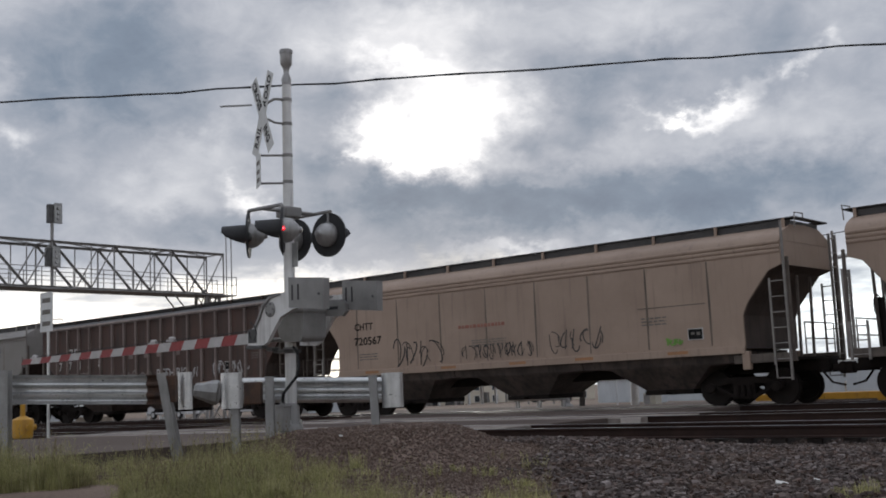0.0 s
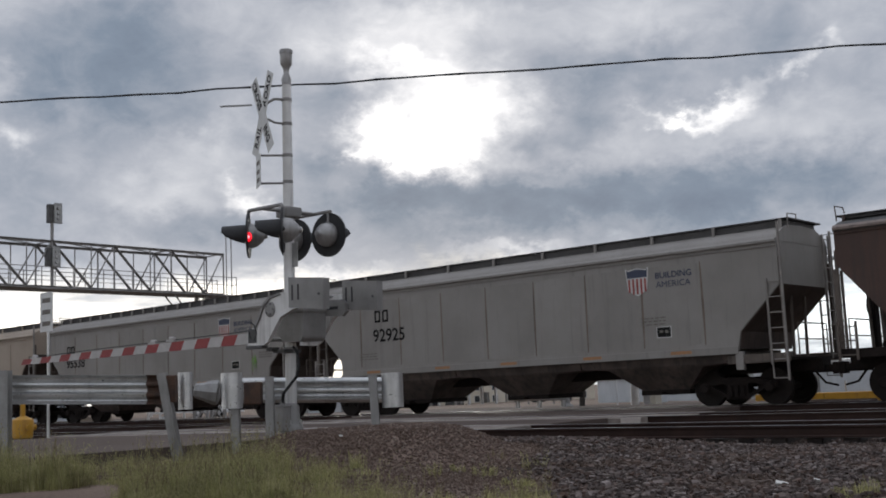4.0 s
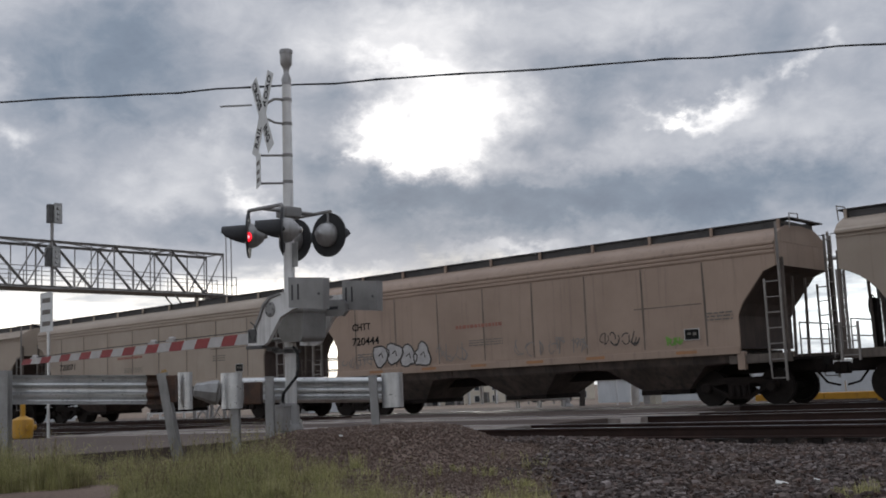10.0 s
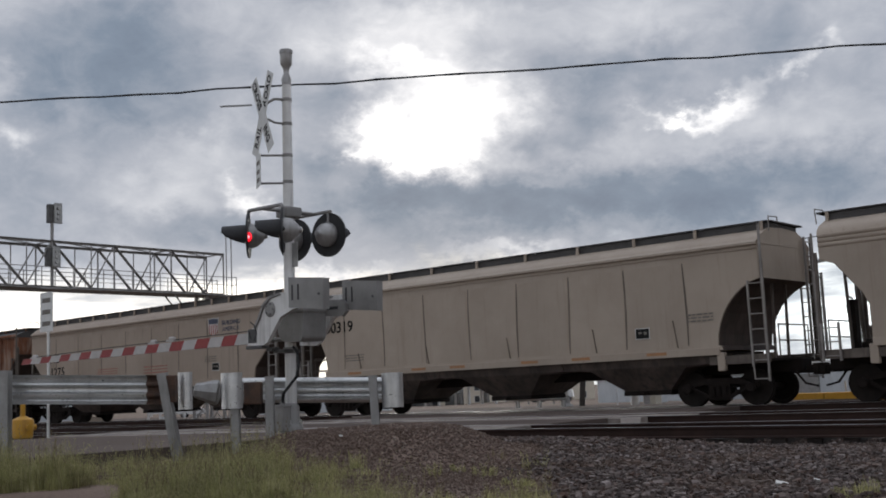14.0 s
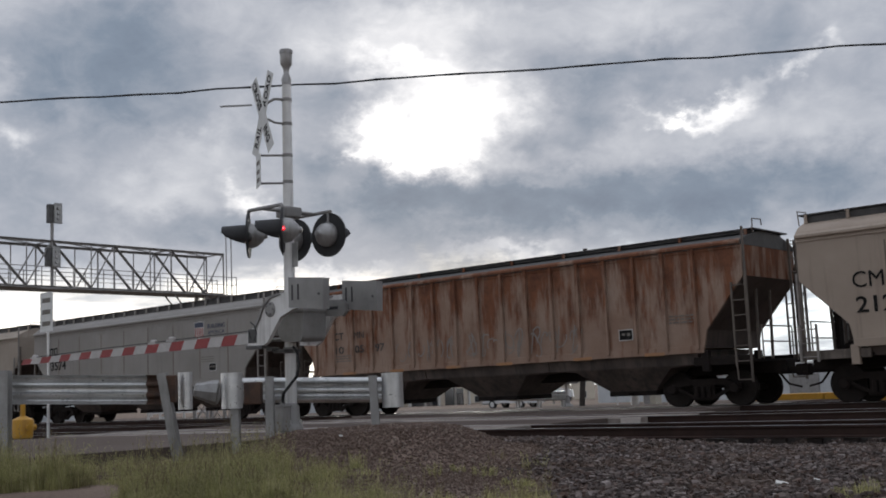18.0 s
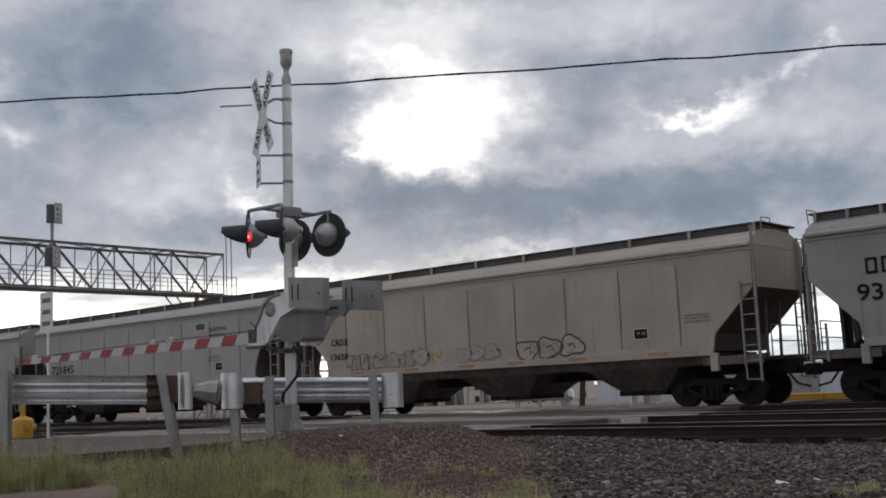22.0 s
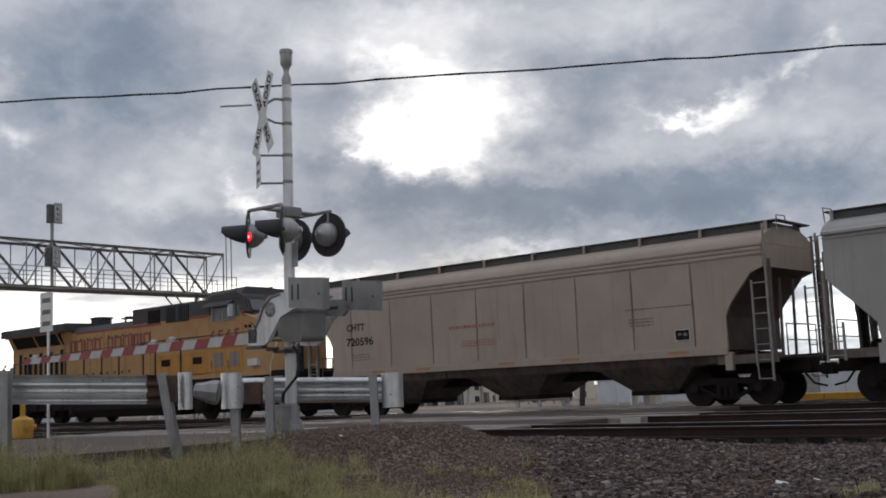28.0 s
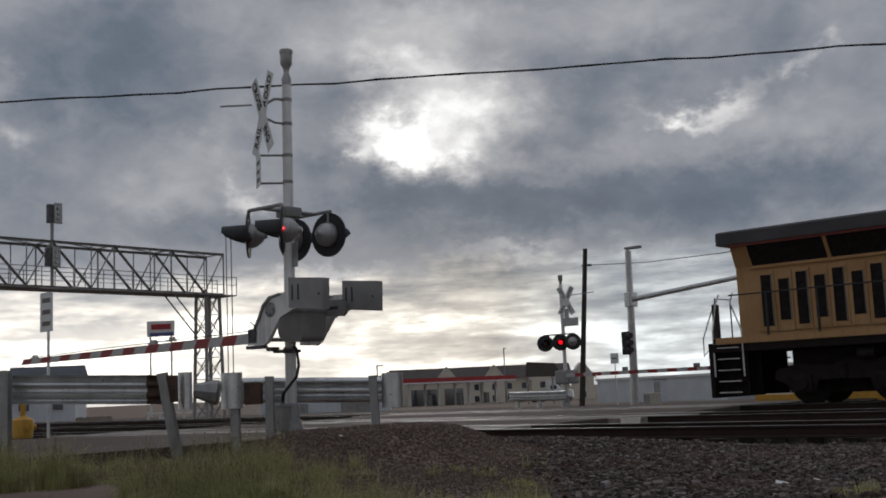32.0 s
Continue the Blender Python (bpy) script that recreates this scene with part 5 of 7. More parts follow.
def low_building(name, label, x, y, z, turn, w, d, h, wall, roof, pitch=0.0, doors=0, windows=0):
    t = thing(name, label, "building", m=pose(x, y, z, 0, 0, turn))
    part("wall", Shape().box(-w / 2, w / 2, 0, d, -1.0, h), wall, t)
    if pitch:
        part("roof", Shape().prism([(-0.5, h - 0.1), (d / 2, h + pitch), (d + 0.5, h - 0.1)], -w / 2 - 0.5, w / 2 + 0.5, "x"), roof, t)
        for sx in (-1, 1):
            part("gable", Shape().prism([(0, h), (d / 2, h + pitch - 0.15), (d, h)], sx * w / 2 - 0.05, sx * w / 2 + 0.05, "x"), FASCIA_WHITE, t)
    else:
        part("roof", Shape().box(-w / 2 - 0.15, w / 2 + 0.15, -0.15, d + 0.15, h, h + 0.25, 0.03), roof, t)
    for i in range(doors):
        xx = -w / 2 + w * (i + 0.5) / doors
        part("door", Shape().box(xx - 1.6, xx + 1.6, -0.08, 0.02, -0.8, h * 0.72), CAST, t)
    for i in range(windows):
        window(t, -w / 2 + w * (i + 0.5) / windows, h * 0.6, 1.1, 0.9, 0.0)
    return t


low_building("warehouse", "long low white metal warehouse", -57.0, 97.0, -1.4, -31.0, 26.0, 10.0, 2.35, WALLWHITE, FASCIA_WHITE)
low_building("warehouse", "long low white metal shed behind the yellow kerb", -27.0, 84.0, -1.2, -20.0, 34.0, 10.0, 2.7, WALLWHITE, FASCIA_WHITE, 0, 3)
low_building("house", "grey-roofed low house across the street", -111.6, 61.6, -1.8, 49.0, 7.0, 7.0, 4.5, WALLWHITE, GREYROOF, 2.6, 0, 2)
low_building("house", "small grey-roofed house with white gables", -126.0, 63.0, -1.8, 139.0, 9.0, 5.0, 5.0, WALLWHITE, GREYROOF, 2.2, 1, 1)
TANFENCE = surface("tan_board_fence", (0.27, 0.22, 0.17), (0.20, 0.16, 0.125), 0.8, scale=1.5, fine=12.0)
fence = thing("board_fence", "tan board fence beside the low house", "fence", m=pose(-90.3, 55.0, -1.6, 0, 0, 41))
for i in range(16):
    part("board", Shape().box(-1.7 + 0.21 * i, -1.5 + 0.21 * i, 0, 0.03, 0.0, 1.30 + 0.03 * (i % 3)), TANFENCE, fence)
rack = thing("carport", "white open carport frame beside the fence", "carport", m=pose(-82.5, 58.5, -1.6, 0, 0, 41))
for i in range(6):
    part("post", Shape().box(-2.7 + 1.05 * i, -2.55 + 1.05 * i, 0, 0.15, 0.0, 1.35), FASCIA_WHITE, rack)
part("top_rail", Shape().box(-2.7, 2.7, -0.03, 0.18, 1.35, 1.5), FASCIA_WHITE, rack)
part("panel", Shape().box(-1.5, -0.6, 0.16, 0.2, 0.3, 1.1), WALLWHITE, rack)
low_building("shop_building", "low white roadside building with grey doors", -83.0, 76.5, -1.1, 41.0, 13.0, 6.0, 1.5, WALLWHITE, FASCIA_WHITE, 0, 2)
bb = thing("billboard", "large dark tilted board on posts above the roofs", "billboard", m=pose(-83.5, 114.0, -1.5, 0, 0, 30))
part("board", Shape().prism([(-1.8, 3.4), (-1.6, 5.3), (2.0, 5.0), (2.9, 3.3)], -0.2, 0.2), SHINGLE, bb)
for x in (-1.6, 1.6):
    part("post", Shape().tube([(x, 0, -0.5), (x, 0, 4.0)], 0.12, 8), STEEL, bb)

sign_post(-40.8, 64.4, -0.9, 2.7, "small white sign on a thin post across the street", 0.55, 0.70, 2.35, 40, 1)
uc = thing("utility_cabinet", "pale grey utility cabinet beside the warehouse", "cabinet", m=pose(-38.7, 66.5, -0.75, 0, 0, 35))
part("body", Shape().box(-0.45, 0.45, -0.3, 0.3, 0.0, 1.5, 0.03), WALLWHITE, uc)
part("cabinet_door", Shape().box(-0.40, 0.0, -0.32, -0.3, 0.1, 1.4, 0.005), SIGNBACK, uc)
part("cabinet_roof", Shape().box(-0.5, 0.5, -0.35, 0.35, 1.5, 1.56, 0.01), CAST, uc)

# brand sign on two posts
bs = thing("brand_sign", "white fuel brand sign with red and blue bands on posts", "sign", m=pose(-153.0, 105.4, 0.45, 0, 0, 42))
part("panel", Shape().box(-2.2, 2.2, -0.3, 0.3, 11.0, 13.5, 0.05), FASCIA_WHITE, bs)
part("red_band", Shape().box(-1.5, 1.7, -0.34, -0.29, 12.1, 13.0), FASCIA_RED, bs)
BLUE = surface("blue_sign_paint", (0.08, 0.10, 0.25), None, 0.5)
part("blue_band", Shape().box(-1.7, 2.15, -0.34, -0.29, 11.05, 11.6), BLUE, bs)
for x in (-1.7, 1.7):
    part("post", Shape().tube([(x, 0, -3.2), (x, 0, 11.0)], 0.16, 10), GALV, bs)
part("cross_frame", Shape().bar((-1.7, 0, 10.2), (1.7, 0, 10.2), 0.2), GALV, bs)

# yellow kerb along the far edge
kerb = thing("yellow_kerb", "low yellow painted concrete kerb wall", "kerb", kind="structure")
for i in range(14):
    x = -16.9 + 2.4 * i
    part("kerb_block", Shape().box(x, x + 2.37, 35.3, 35.9, -0.45, 0.10, 0.03), YELLOW, kerb)
for x, h in ((-16.85, 1.15), (-9.0, 1.4), (-14.2, 0.8)):
    p = thing("marker_post", "thin grey marker post behind the yellow kerb", "post", "marker posts", m=pose(x, 36.4, -0.4))
    part("shaft", Shape().tube([(0, 0, 0), (0, 0, h)], 0.035, 8), GALV, p)
    part("cap", Shape().tube([(0, 0, h), (0, 0, h + 0.05)], 0.045, 8), GALV, p)

# street lamp and flag poles far off
for x, y, z0, h, arm in ((-183.8, 186.5, -3, 10.1, 1.9), (-160.9, 205.9, -3, 12.8, 0.5)):
    l = thing("street_lamp", "thin dark street lamp over the far street", "street lamp", m=pose(x, y, z0))
    part("pole", Shape().tube([(0, 0, 0), (0, 0, h)], 0.14, 8), CAST, l)
    part("lamp_head", Shape().box(0, arm, -0.2, 0.2, h - 0.1, h + 0.15, 0.04), CAST, l)

# overhead wires
wire = thing("overhead_wire", "black twisted overhead cable", "cable")
a, b = Vector((-46.0, -2.0, 8.8)), Vector((17.0, 43.0, 8.6))
pts = []
for i in range(81):
    t = i / 80
    p = a.lerp(b, t)
    p.z -= 4 * 0.80 * t * (1 - t) - 0.16 + 0.018 * math.sin(i * 1.3) + 0.012 * math.sin(i * 2.9)
    pts.append(p)
part("strand", Shape().tube(pts, 0.022, 6), CABLE, wire)
part("strand", Shape().tube([p + Vector((0.0, 0.02 * math.sin(i * 1.9), 0.024 * math.cos(i * 1.9))) for i, p in enumerate(pts)], 0.012, 5), CABLE, wire)
wire2 = thing("overhead_wire", "thin cable from the utility pole", "cable")
part("strand", Shape().tube([(-41.5, 62.6, 8.7), (-36.0, 61.0, 8.2), (-30.0, 59.5, 8.0), (-20.0, 57.0, 8.1), (40.0, 42.0, 9.0)], 0.025, 5), CABLE, wire2)

# ---- the consist ----
JOINTS = (7.6, -10.51, -28.96, -47.05, -65.15, -82.77, -101.54, -119.94, -138.45, -156.85, -175.25, -193.8, -211.4, -229.5, -247.7, -266.5, -284.76)
CARS = []


def place(k, style, paint, label, **kw):
    a, b = JOINTS[k], JOINTS[k + 1]
    car = hopper_car(style, paint, label, a - b, **kw)
    CARS.append((car, (a + b) / 2))
    return car


car0 = place(0, "octagon", TAN, "tan covered hopper car with dirty sides")
car1 = place(1, "octagon", TAN, "tan covered hopper car with black graffiti along its side")
car2 = place(2, "ribbed", BROWN, "dark brown covered hopper car with outside ribs")
car3 = place(3, "angled", GREY, "grey covered hopper car with large black lettering")
car4 = place(4, "angled", GREY, "grey covered hopper car with a striped shield", brackets=20)
car5 = place(5, "round", CREAM, "cream covered hopper car with black scrawls")
car6 = place(6, "octagon", TAN, "tan covered hopper car with white bubble graffiti")
car7 = place(7, "octagon", CREAM, "cream covered hopper car with clean sides")
car8 = place(8, "round", CREAM, "cream covered hopper car with rust marks on its roof")
car9 = place(9, "angled", DULL_TAN, "dusty tan covered hopper car with large black letters", brackets=16)
car10 = place(10, "ribbed", RUST, "heavily rusted covered hopper car with outside ribs")
car11 = place(11, "angled", GREY, "grey covered hopper car with a faded shield", brackets=20)
car12 = place(12, "angled", DUSTY, "cream covered hopper car covered in grey graffiti")
car13 = place(13, "round", PALE, "pale grey covered hopper car with a small shield")
car14 = place(14, "angled", PALE, "pale grey covered hopper car with black lettering")
car15 = place(15, "octagon", DULL_TAN, "tan covered hopper car next to the locomotive")

# ---- stencils, shields and graffiti on the near sides ----
SHIELD_BLUE = surface("faded_navy_decal", (0.05, 0.06, 0.10), None, 0.5, bump=0)
SHIELD_RED = surface("faded_red_decal", (0.35, 0.07, 0.06), None, 0.5, bump=0)
GRAF_BLACK = surface("black_spray_paint", (0.05, 0.045, 0.042), (0.09, 0.08, 0.07), 0.7, scale=5.0, bump=0)
GRAF_GREY = surface("grey_spray_paint", (0.20, 0.18, 0.16), (0.28, 0.25, 0.22), 0.7, scale=5.0, bump=0)
GRAF_WHITE = surface("white_spray_paint", (0.48, 0.46, 0.44), (0.36, 0.34, 0.33), 0.7, scale=5.0, bump=0)
GRAF_OCHRE = surface("ochre_spray_paint", (0.42, 0.26, 0.08), (0.34, 0.2, 0.07), 0.7, scale=5.0, bump=0)
GRAF_GREEN = surface("green_spray_paint", (0.18, 0.36, 0.07), None, 0.7, bump=0)


def words(car, text, x, z, h, w, material=BLACKLET, deep=-1.592):
    me = lettering(text, h, material, bold=0.0 if "M" in text else 0.022)
    xs = [v.co.x for v in me.vertices]
    me.transform(Matrix.Translation((-min(xs), 0, 0)))
    me.transform(Matrix.Diagonal((w / (max(xs) - min(xs)), 1, 1, 1)))
    ob = part("lettering", me, None, car)
    ob.location = (x, deep, z)
    return ob


def hollow_block(x0, x1, z0, z1, t, y0, y1):
    """A plain upright frame, in place of one letter of a brand name."""
    s = Shape().box(x0, x0 + t, y0, y1, z0, z1).box(x1 - t, x1, y0, y1, z0, z1)
    return s.box(x0 + t, x1 - t, y0, y1, z1 - t, z1).box(x0 + t, x1 - t, y0, y1, z0, z0 + t)


def block_pair(car, x, z, h, w, material=BLACKLET):
    """Two plain hollow blocks in place of brand initials."""
    for k in (0, 1):
        a, b = x + k * w * 0.56, x + k * w * 0.56 + w * 0.42
        part("brand_block", hollow_block(a, b, z, z + h, h * 0.17, -1.594, -1.588), material, car)


def shield(car, x, z, w, h):
    pts = [(0.0, 1.0), (0.12, 0.94), (0.5, 1.0), (0.88, 0.94), (1.0, 1.0), (0.96, 0.62), (0.9, 0.22), (0.5, 0.0), (0.1, 0.22), (0.04, 0.62)]
    s = part("shield_decal", Shape().prism([(x + a * w, z + b * h) for a, b in pts], -1.592, -1.586), WHITELET, car, "striped shield decal")
    part("shield_top", Shape().prism([(x + a * w, z + b * h) for a, b in ((0.06, 0.95), (0.12, 0.9), (0.5, 0.96), (0.88, 0.9), (0.94, 0.95), (0.92, 0.66), (0.08, 0.66))], -1.596, -1.591), SHIELD_BLUE, s)
    for k in range(5):
        a = 0.12 + 0.17 * k
        lo = 0.16 if k in (0, 4) else 0.08
        part("shield_stripe", Shape().box(x + a * w, x + (a + 0.08) * w, -1.596, -1.591, z + lo * h, z + 0.62 * h), SHIELD_RED, s)


def placard(car, x, z, w=0.44, h=0.30):
    p = part("data_placard", Shape().box(x, x + w, -1.594, -1.586, z, z + h), WHITELET, car, "white-edged black data placard")
    part("placard_field", Shape().box(x + 0.022, x + w - 0.022, -1.598, -1.593, z + 0.022, z + h - 0.022), BLACKLET, p)
    part("placard_bar", Shape().box(x + 0.10, x + w * 0.45, -1.601, -1.5975, z + 0.14, z + h - 0.1).box(x + w * 0.58, x + w * 0.8, -1.601, -1.5975, z + 0.12, z + h - 0.1), FADELET, p)


def fine_print(car, x, z, w, rows, material=FADELET, h=0.035, seed=1):
    """Rows of stencilled print too small to read."""
    rnd = random.Random(seed)
    s = Shape()
    for r in range(rows):
        a = x
        while a < x + w:
            b = a + rnd.uniform(0.06, 0.2)
            s.box(a, min(b, x + w), -1.591, -1.587, z - r * h * 2.4, z - r * h * 2.4 + h)
            a = b + 0.04
    tagged(part("fine_print", s, material, car), kind="stuff")


def scrawl(car, x, z, w, h, letters, material, stroke=0.035, seed=1, deep=-1.593):
    """Sprayed writing: loose looping strokes."""
    rnd = random.Random(seed)
    step = w / letters
    for i in range(letters):
        s = Shape()
        cx, cz = x + step * (i + 0.5), z + h / 2
        for k in range(rnd.choice((2, 2, 3))):
            n = 20
            a0, turns = rnd.uniform(0, 6.3), rnd.uniform(0.22, 0.62) * rnd.choice((-1, 1))
            rx, rz = step * rnd.uniform(0.25, 0.5), h * rnd.uniform(0.3, 0.52)
            ox, oz = rnd.uniform(-0.22, 0.22) * step, rnd.uniform(-0.14, 0.14) * h
            sk = rnd.uniform(-0.5, 0.5)
            pts = []
            for j in range(n):
                a = a0 + turns * 2 * math.pi * j / (n - 1)
                q = 1 + 0.16 * math.sin(2 * a + a0)
                zz = rz * math.sin(a) * q
                pts.append((cx + ox + rx * math.cos(a) * q + sk * zz, cz + oz + zz))
            ribbon(s, pts, stroke * rnd.uniform(0.7, 1.3), deep - 0.0004 * (i % 5) - 0.0002 * k)
        if rnd.random() < 0.6:
            a, b = rnd.uniform(-0.3, 0.3), rnd.uniform(-0.3, 0.3)
            ribbon(s, [(cx + a * step, z), (cx + (a + b) / 2 * step, cz), (cx + b * step, z + h)], stroke, deep - 0.003)
        part("graffiti_letter", s, material, car, "sprayed graffiti scrawl")


def bubbles(car, x, z, w, h, letters, seed, fill=GRAF_WHITE, edge=GRAF_BLACK):
    """Fat outlined graffiti letters."""
    rnd = random.Random(seed)
    step = w / letters
    for i in range(letters):
        f, o = Shape(), Shape()
        cx, cz = x + step * (i + 0.5), z + h / 2 + rnd.uniform(-0.08, 0.08) * h
        pts = []
        for j in range(16):
            a = 2 * math.pi * j / 16
            q = 1 + 0.18 * math.sin(3 * a + rnd.uniform(0, 0.8) + i) + rnd.uniform(-0.07, 0.07)
            pts.append((cx + step * 0.56 * math.cos(a) * q, cz + h * 0.46 * math.sin(a) * q))
        f.prism(pts, -1.5925 - 0.0008 * i, -1.588)
        ribbon(o, pts + pts[:2], 0.055, -1.5945 - 0.0008 * i)
        ribbon(o, [(cx - step * 0.15, cz), (cx + step * 0.1, cz + h * 0.12), (cx + step * 0.16, cz - h * 0.1)], 0.05, -1.5945 - 0.0008 * i)
        g = part("graffiti_letter", f, fill, car, "pale filled bubble letter")
        part("graffiti_outline", o, edge, g)


def reflectors(car, half, n=6, seed=3):
    rnd = random.Random(seed)
    for i in range(n):
        x = -half + 2 * half * (i + 0.5) / n + rnd.uniform(-0.4, 0.4)
        part("reflector_strip", Shape().box(x - 0.30, x + 0.30, -1.623, -1.612, 1.37, 1.45), ORANGE_MARK, car, "orange reflector strip")


def panel_line(car, x, z, w):
    part("panel_line", Shape().box(x, x + w, -1.589, -1.582, z, z + 0.03), FADESEAM, car)


for k, (c, _) in enumerate(CARS[:16]):
    reflectors(c, 6.8, 5 if k % 2 else 6, k)
    placard(c, 5.75 if k in (0, 1, 6, 7, 15) else 4.85, 1.72 if k in (0, 1, 6, 7, 15) else 1.83)
    fine_print(c, -6.3 if k not in (5, 13) else -7.2, 1.98, 0.85, 3, seed=k)
    fine_print(c, 4.4 if k % 2 else 6.4, 2.35, 0.75, 3, seed=k + 40)

for c, n in ((car1, "720567"), (car6, "720444"), (car7, "720071"), (car15, "720596")):
    words(c, "CHTT", -6.50, 2.80, 0.22, 0.85)
    words(c, n, -6.52, 2.31, 0.25, 1.24)
    panel_line(c, 4.3, 2.62, 2.0)
    fine_print(c, -2.0, 2.55, 1.8, 1, REDLET, 0.10, 7)
    fine_print(c, -1.5, 2.15, 1.3, 3, FADELET if c != car15 else REDLET, 0.03, 9)
scrawl(car1, -4.8, 1.55, 2.1, 0.75, 4, GRAF_BLACK, 0.04, 11)
scrawl(car1, -1.9, 1.62, 2.7, 0.42, 10, GRAF_BLACK, 0.03, 12)
scrawl(car1, 1.3, 1.72, 1.9, 0.55, 5, GRAF_BLACK, 0.035, 13)
scrawl(car1, 5.1, 1.62, 0.5, 0.16, 3, GRAF_GREEN, 0.05, 14)
bubbles(car6, -5.55, 1.52, 2.45, 0.76, 4, 5)
scrawl(car6, -7.0, 1.6, 1.4, 0.35, 5, GRAF_GREY, 0.03, 15)
scrawl(car6, -2.9, 1.6, 1.4, 0.55, 4, GRAF_GREY, 0.035, 16)
scrawl(car6, 0.2, 1.6, 2.6, 0.42, 7, GRAF_GREY, 0.035, 17)
scrawl(car6, 3.2, 1.75, 1.2, 0.32, 4, GRAF_BLACK, 0.03, 18)
scrawl(car6, 5.2, 1.62, 0.5, 0.2, 3, GRAF_GREEN, 0.05, 14)
scrawl(car7, 1.0, 1.7, 0.5, 0.3, 2, GRAF_OCHRE, 0.05, 19)
block_pair(car2, -6.20, 2.80, 0.40, 1.05, WHITELET)
for i, (ch, x) in enumerate(zip("77138", (-6.85, -6.05, -5.35, -4.55, -3.72))):
    words(car2, ch, x, 2.30, 0.36, 0.22, WHITELET)
fine_print(car2, -6.2, 2.08, 1.8, 1, GRAF_GREY, 0.05, 4)
for i, x in enumerate((-1.5, -0.4, 0.5, 1.7)):
    part("faded_letter_bar", Shape().box(x, x + 0.34, -1.588, -1.583, 2.55, 3.05), BROWN_RIB, car2)
words(car2, "FREE H", -6.35, 1.64, 0.34, 1.25, GRAF_GREY)
words(car2, "HOOKN", -4.85, 1.66, 0.34, 1.35, GRAF_GREY)
scrawl(car2, -1.6, 1.66, 1.8, 0.36, 4, GRAF_GREY, 0.05, 22)
words(car2, "RED+RI", 0.5, 1.70, 0.36, 1.7, GRAF_WHITE)
scrawl(car2, 2.35, 1.66, 0.9, 0.38, 3, GRAF_WHITE, 0.04, 23)
scrawl(car2, 4.0, 1.74, 2.3, 0.42, 6, GRAF_WHITE, 0.05, 24)
block_pair(car3, -5.55, 3.0, 0.39, 0.62)
words(car3, "92925", -5.64, 2.38, 0.40, 1.40)
block_pair(car4, -6.62, 2.98, 0.34, 0.62)
words(car4, "95538", -6.66, 2.40, 0.37, 1.46)
block_pair(car11, -6.70, 2.96, 0.38, 0.66)
words(car11, "93574", -6.94, 2.36, 0.38, 1.60)
for c, x, z, w, h in ((car3, 4.0, 2.98, 0.72, 0.76), (car4, 4.06, 2.99, 0.74, 0.78), (car9, 4.64, 3.12, 0.66, 0.70), (car11, 3.95, 3.05, 0.65, 0.70), (car13, 3.62, 2.84, 0.68, 0.86), (car14, 3.70, 3.0, 0.60, 0.55)):
    shield(c, x, z, w, h)
    if c != car14:
        words(c, "BUILDING", x + w + 0.20, z + h * 0.5 + 0.04, 0.16, 1.06, SHIELD_BLUE)
        words(c, "AMERICA", x + w + 0.20, z + h * 0.5 - 0.20, 0.16, 1.02, SHIELD_BLUE)
scrawl(car4, 6.0, 1.8, 0.3, 0.5, 2, GRAF_GREEN, 0.03, 31)
words(car5, "CITX", -7.53, 2.58, 0.25, 0.66)
words(car5, "701216", -7.55, 2.14, 0.25, 1.17)
for a, x, z, w in (("DARIM", -4.95, 1.60, 1.50), ("IGS", -3.05, 1.80, 0.72)):
    ob = words(car5, a, x, z, 0.34, w, GRAF_BLACK)
    ob.rotation_euler = (0, radians(-2.5), 0)
words(car8, "CMO", -7.25, 3.35, 0.36, 1.0)
words(car8, "00319", -7.28, 2.80, 0.36, 1.35)
for i, x in enumerate((-5.6, -2.6, 0.6, 3.6, 6.1)):
    part("rust_run", Shape().bar((x, -1.588, 1.55), (x - 0.10, -1.588, 2.05 + 0.05 * i), 0.07, 0.01), FADESEAM, car8)
words(car9, "CMO", -7.19, 2.67, 0.38, 1.18)
words(car9, "21275", -7.15, 2.09, 0.37, 1.50)
fine_print(car9, -3.0, 2.2, 1.5, 3, REDLET, 0.04, 51)
fine_print(car9, 0.4, 2.15, 1.6, 3, REDLET, 0.05, 52)
for a, x in (("CT", -6.32), ("MN", -5.37)):
    words(car10, a, x, 2.54, 0.24, 0.46, GRAF_BLACK, -1.60)
for a, x in (("10", -6.28), ("05", -5.34), ("97", -4.40)):
    words(car10, a, x, 2.08, 0.24, 0.42, GRAF_BLACK, -1.60)
scrawl(car10, -3.4, 1.7, 2.4, 0.6, 6, GRAF_GREY, 0.035, 61)
scrawl(car10, -0.6, 1.66, 4.2, 0.7, 9, GRAF_GREY, 0.035, 62)
words(car12, "CRDX", -6.94, 2.36, 0.21, 0.82)
words(car12, "13658", -6.96, 1.88, 0.20, 0.82)
bubbles(car12, -6.2, 1.50, 3.6, 0.52, 6, 8, DUSTY, GRAF_GREY)
bubbles(car12, -1.4, 1.52, 1.6, 0.50, 3, 18, DUSTY, GRAF_GREY)
bubbles(car12, 0.9, 1.50, 2.3, 0.62, 3, 28, DUSTY, GRAF_BLACK)
scrawl(car12, -6.2, 1.50, 3.6, 0.50, 9, GRAF_BLACK, 0.042, 71)
scrawl(car12, 1.1, 1.60, 1.9, 0.36, 4, GRAF_GREY, 0.04, 73)
scrawl(car12, -2.9, 1.6, 0.9, 0.5, 2, GRAF_OCHRE, 0.08, 74)
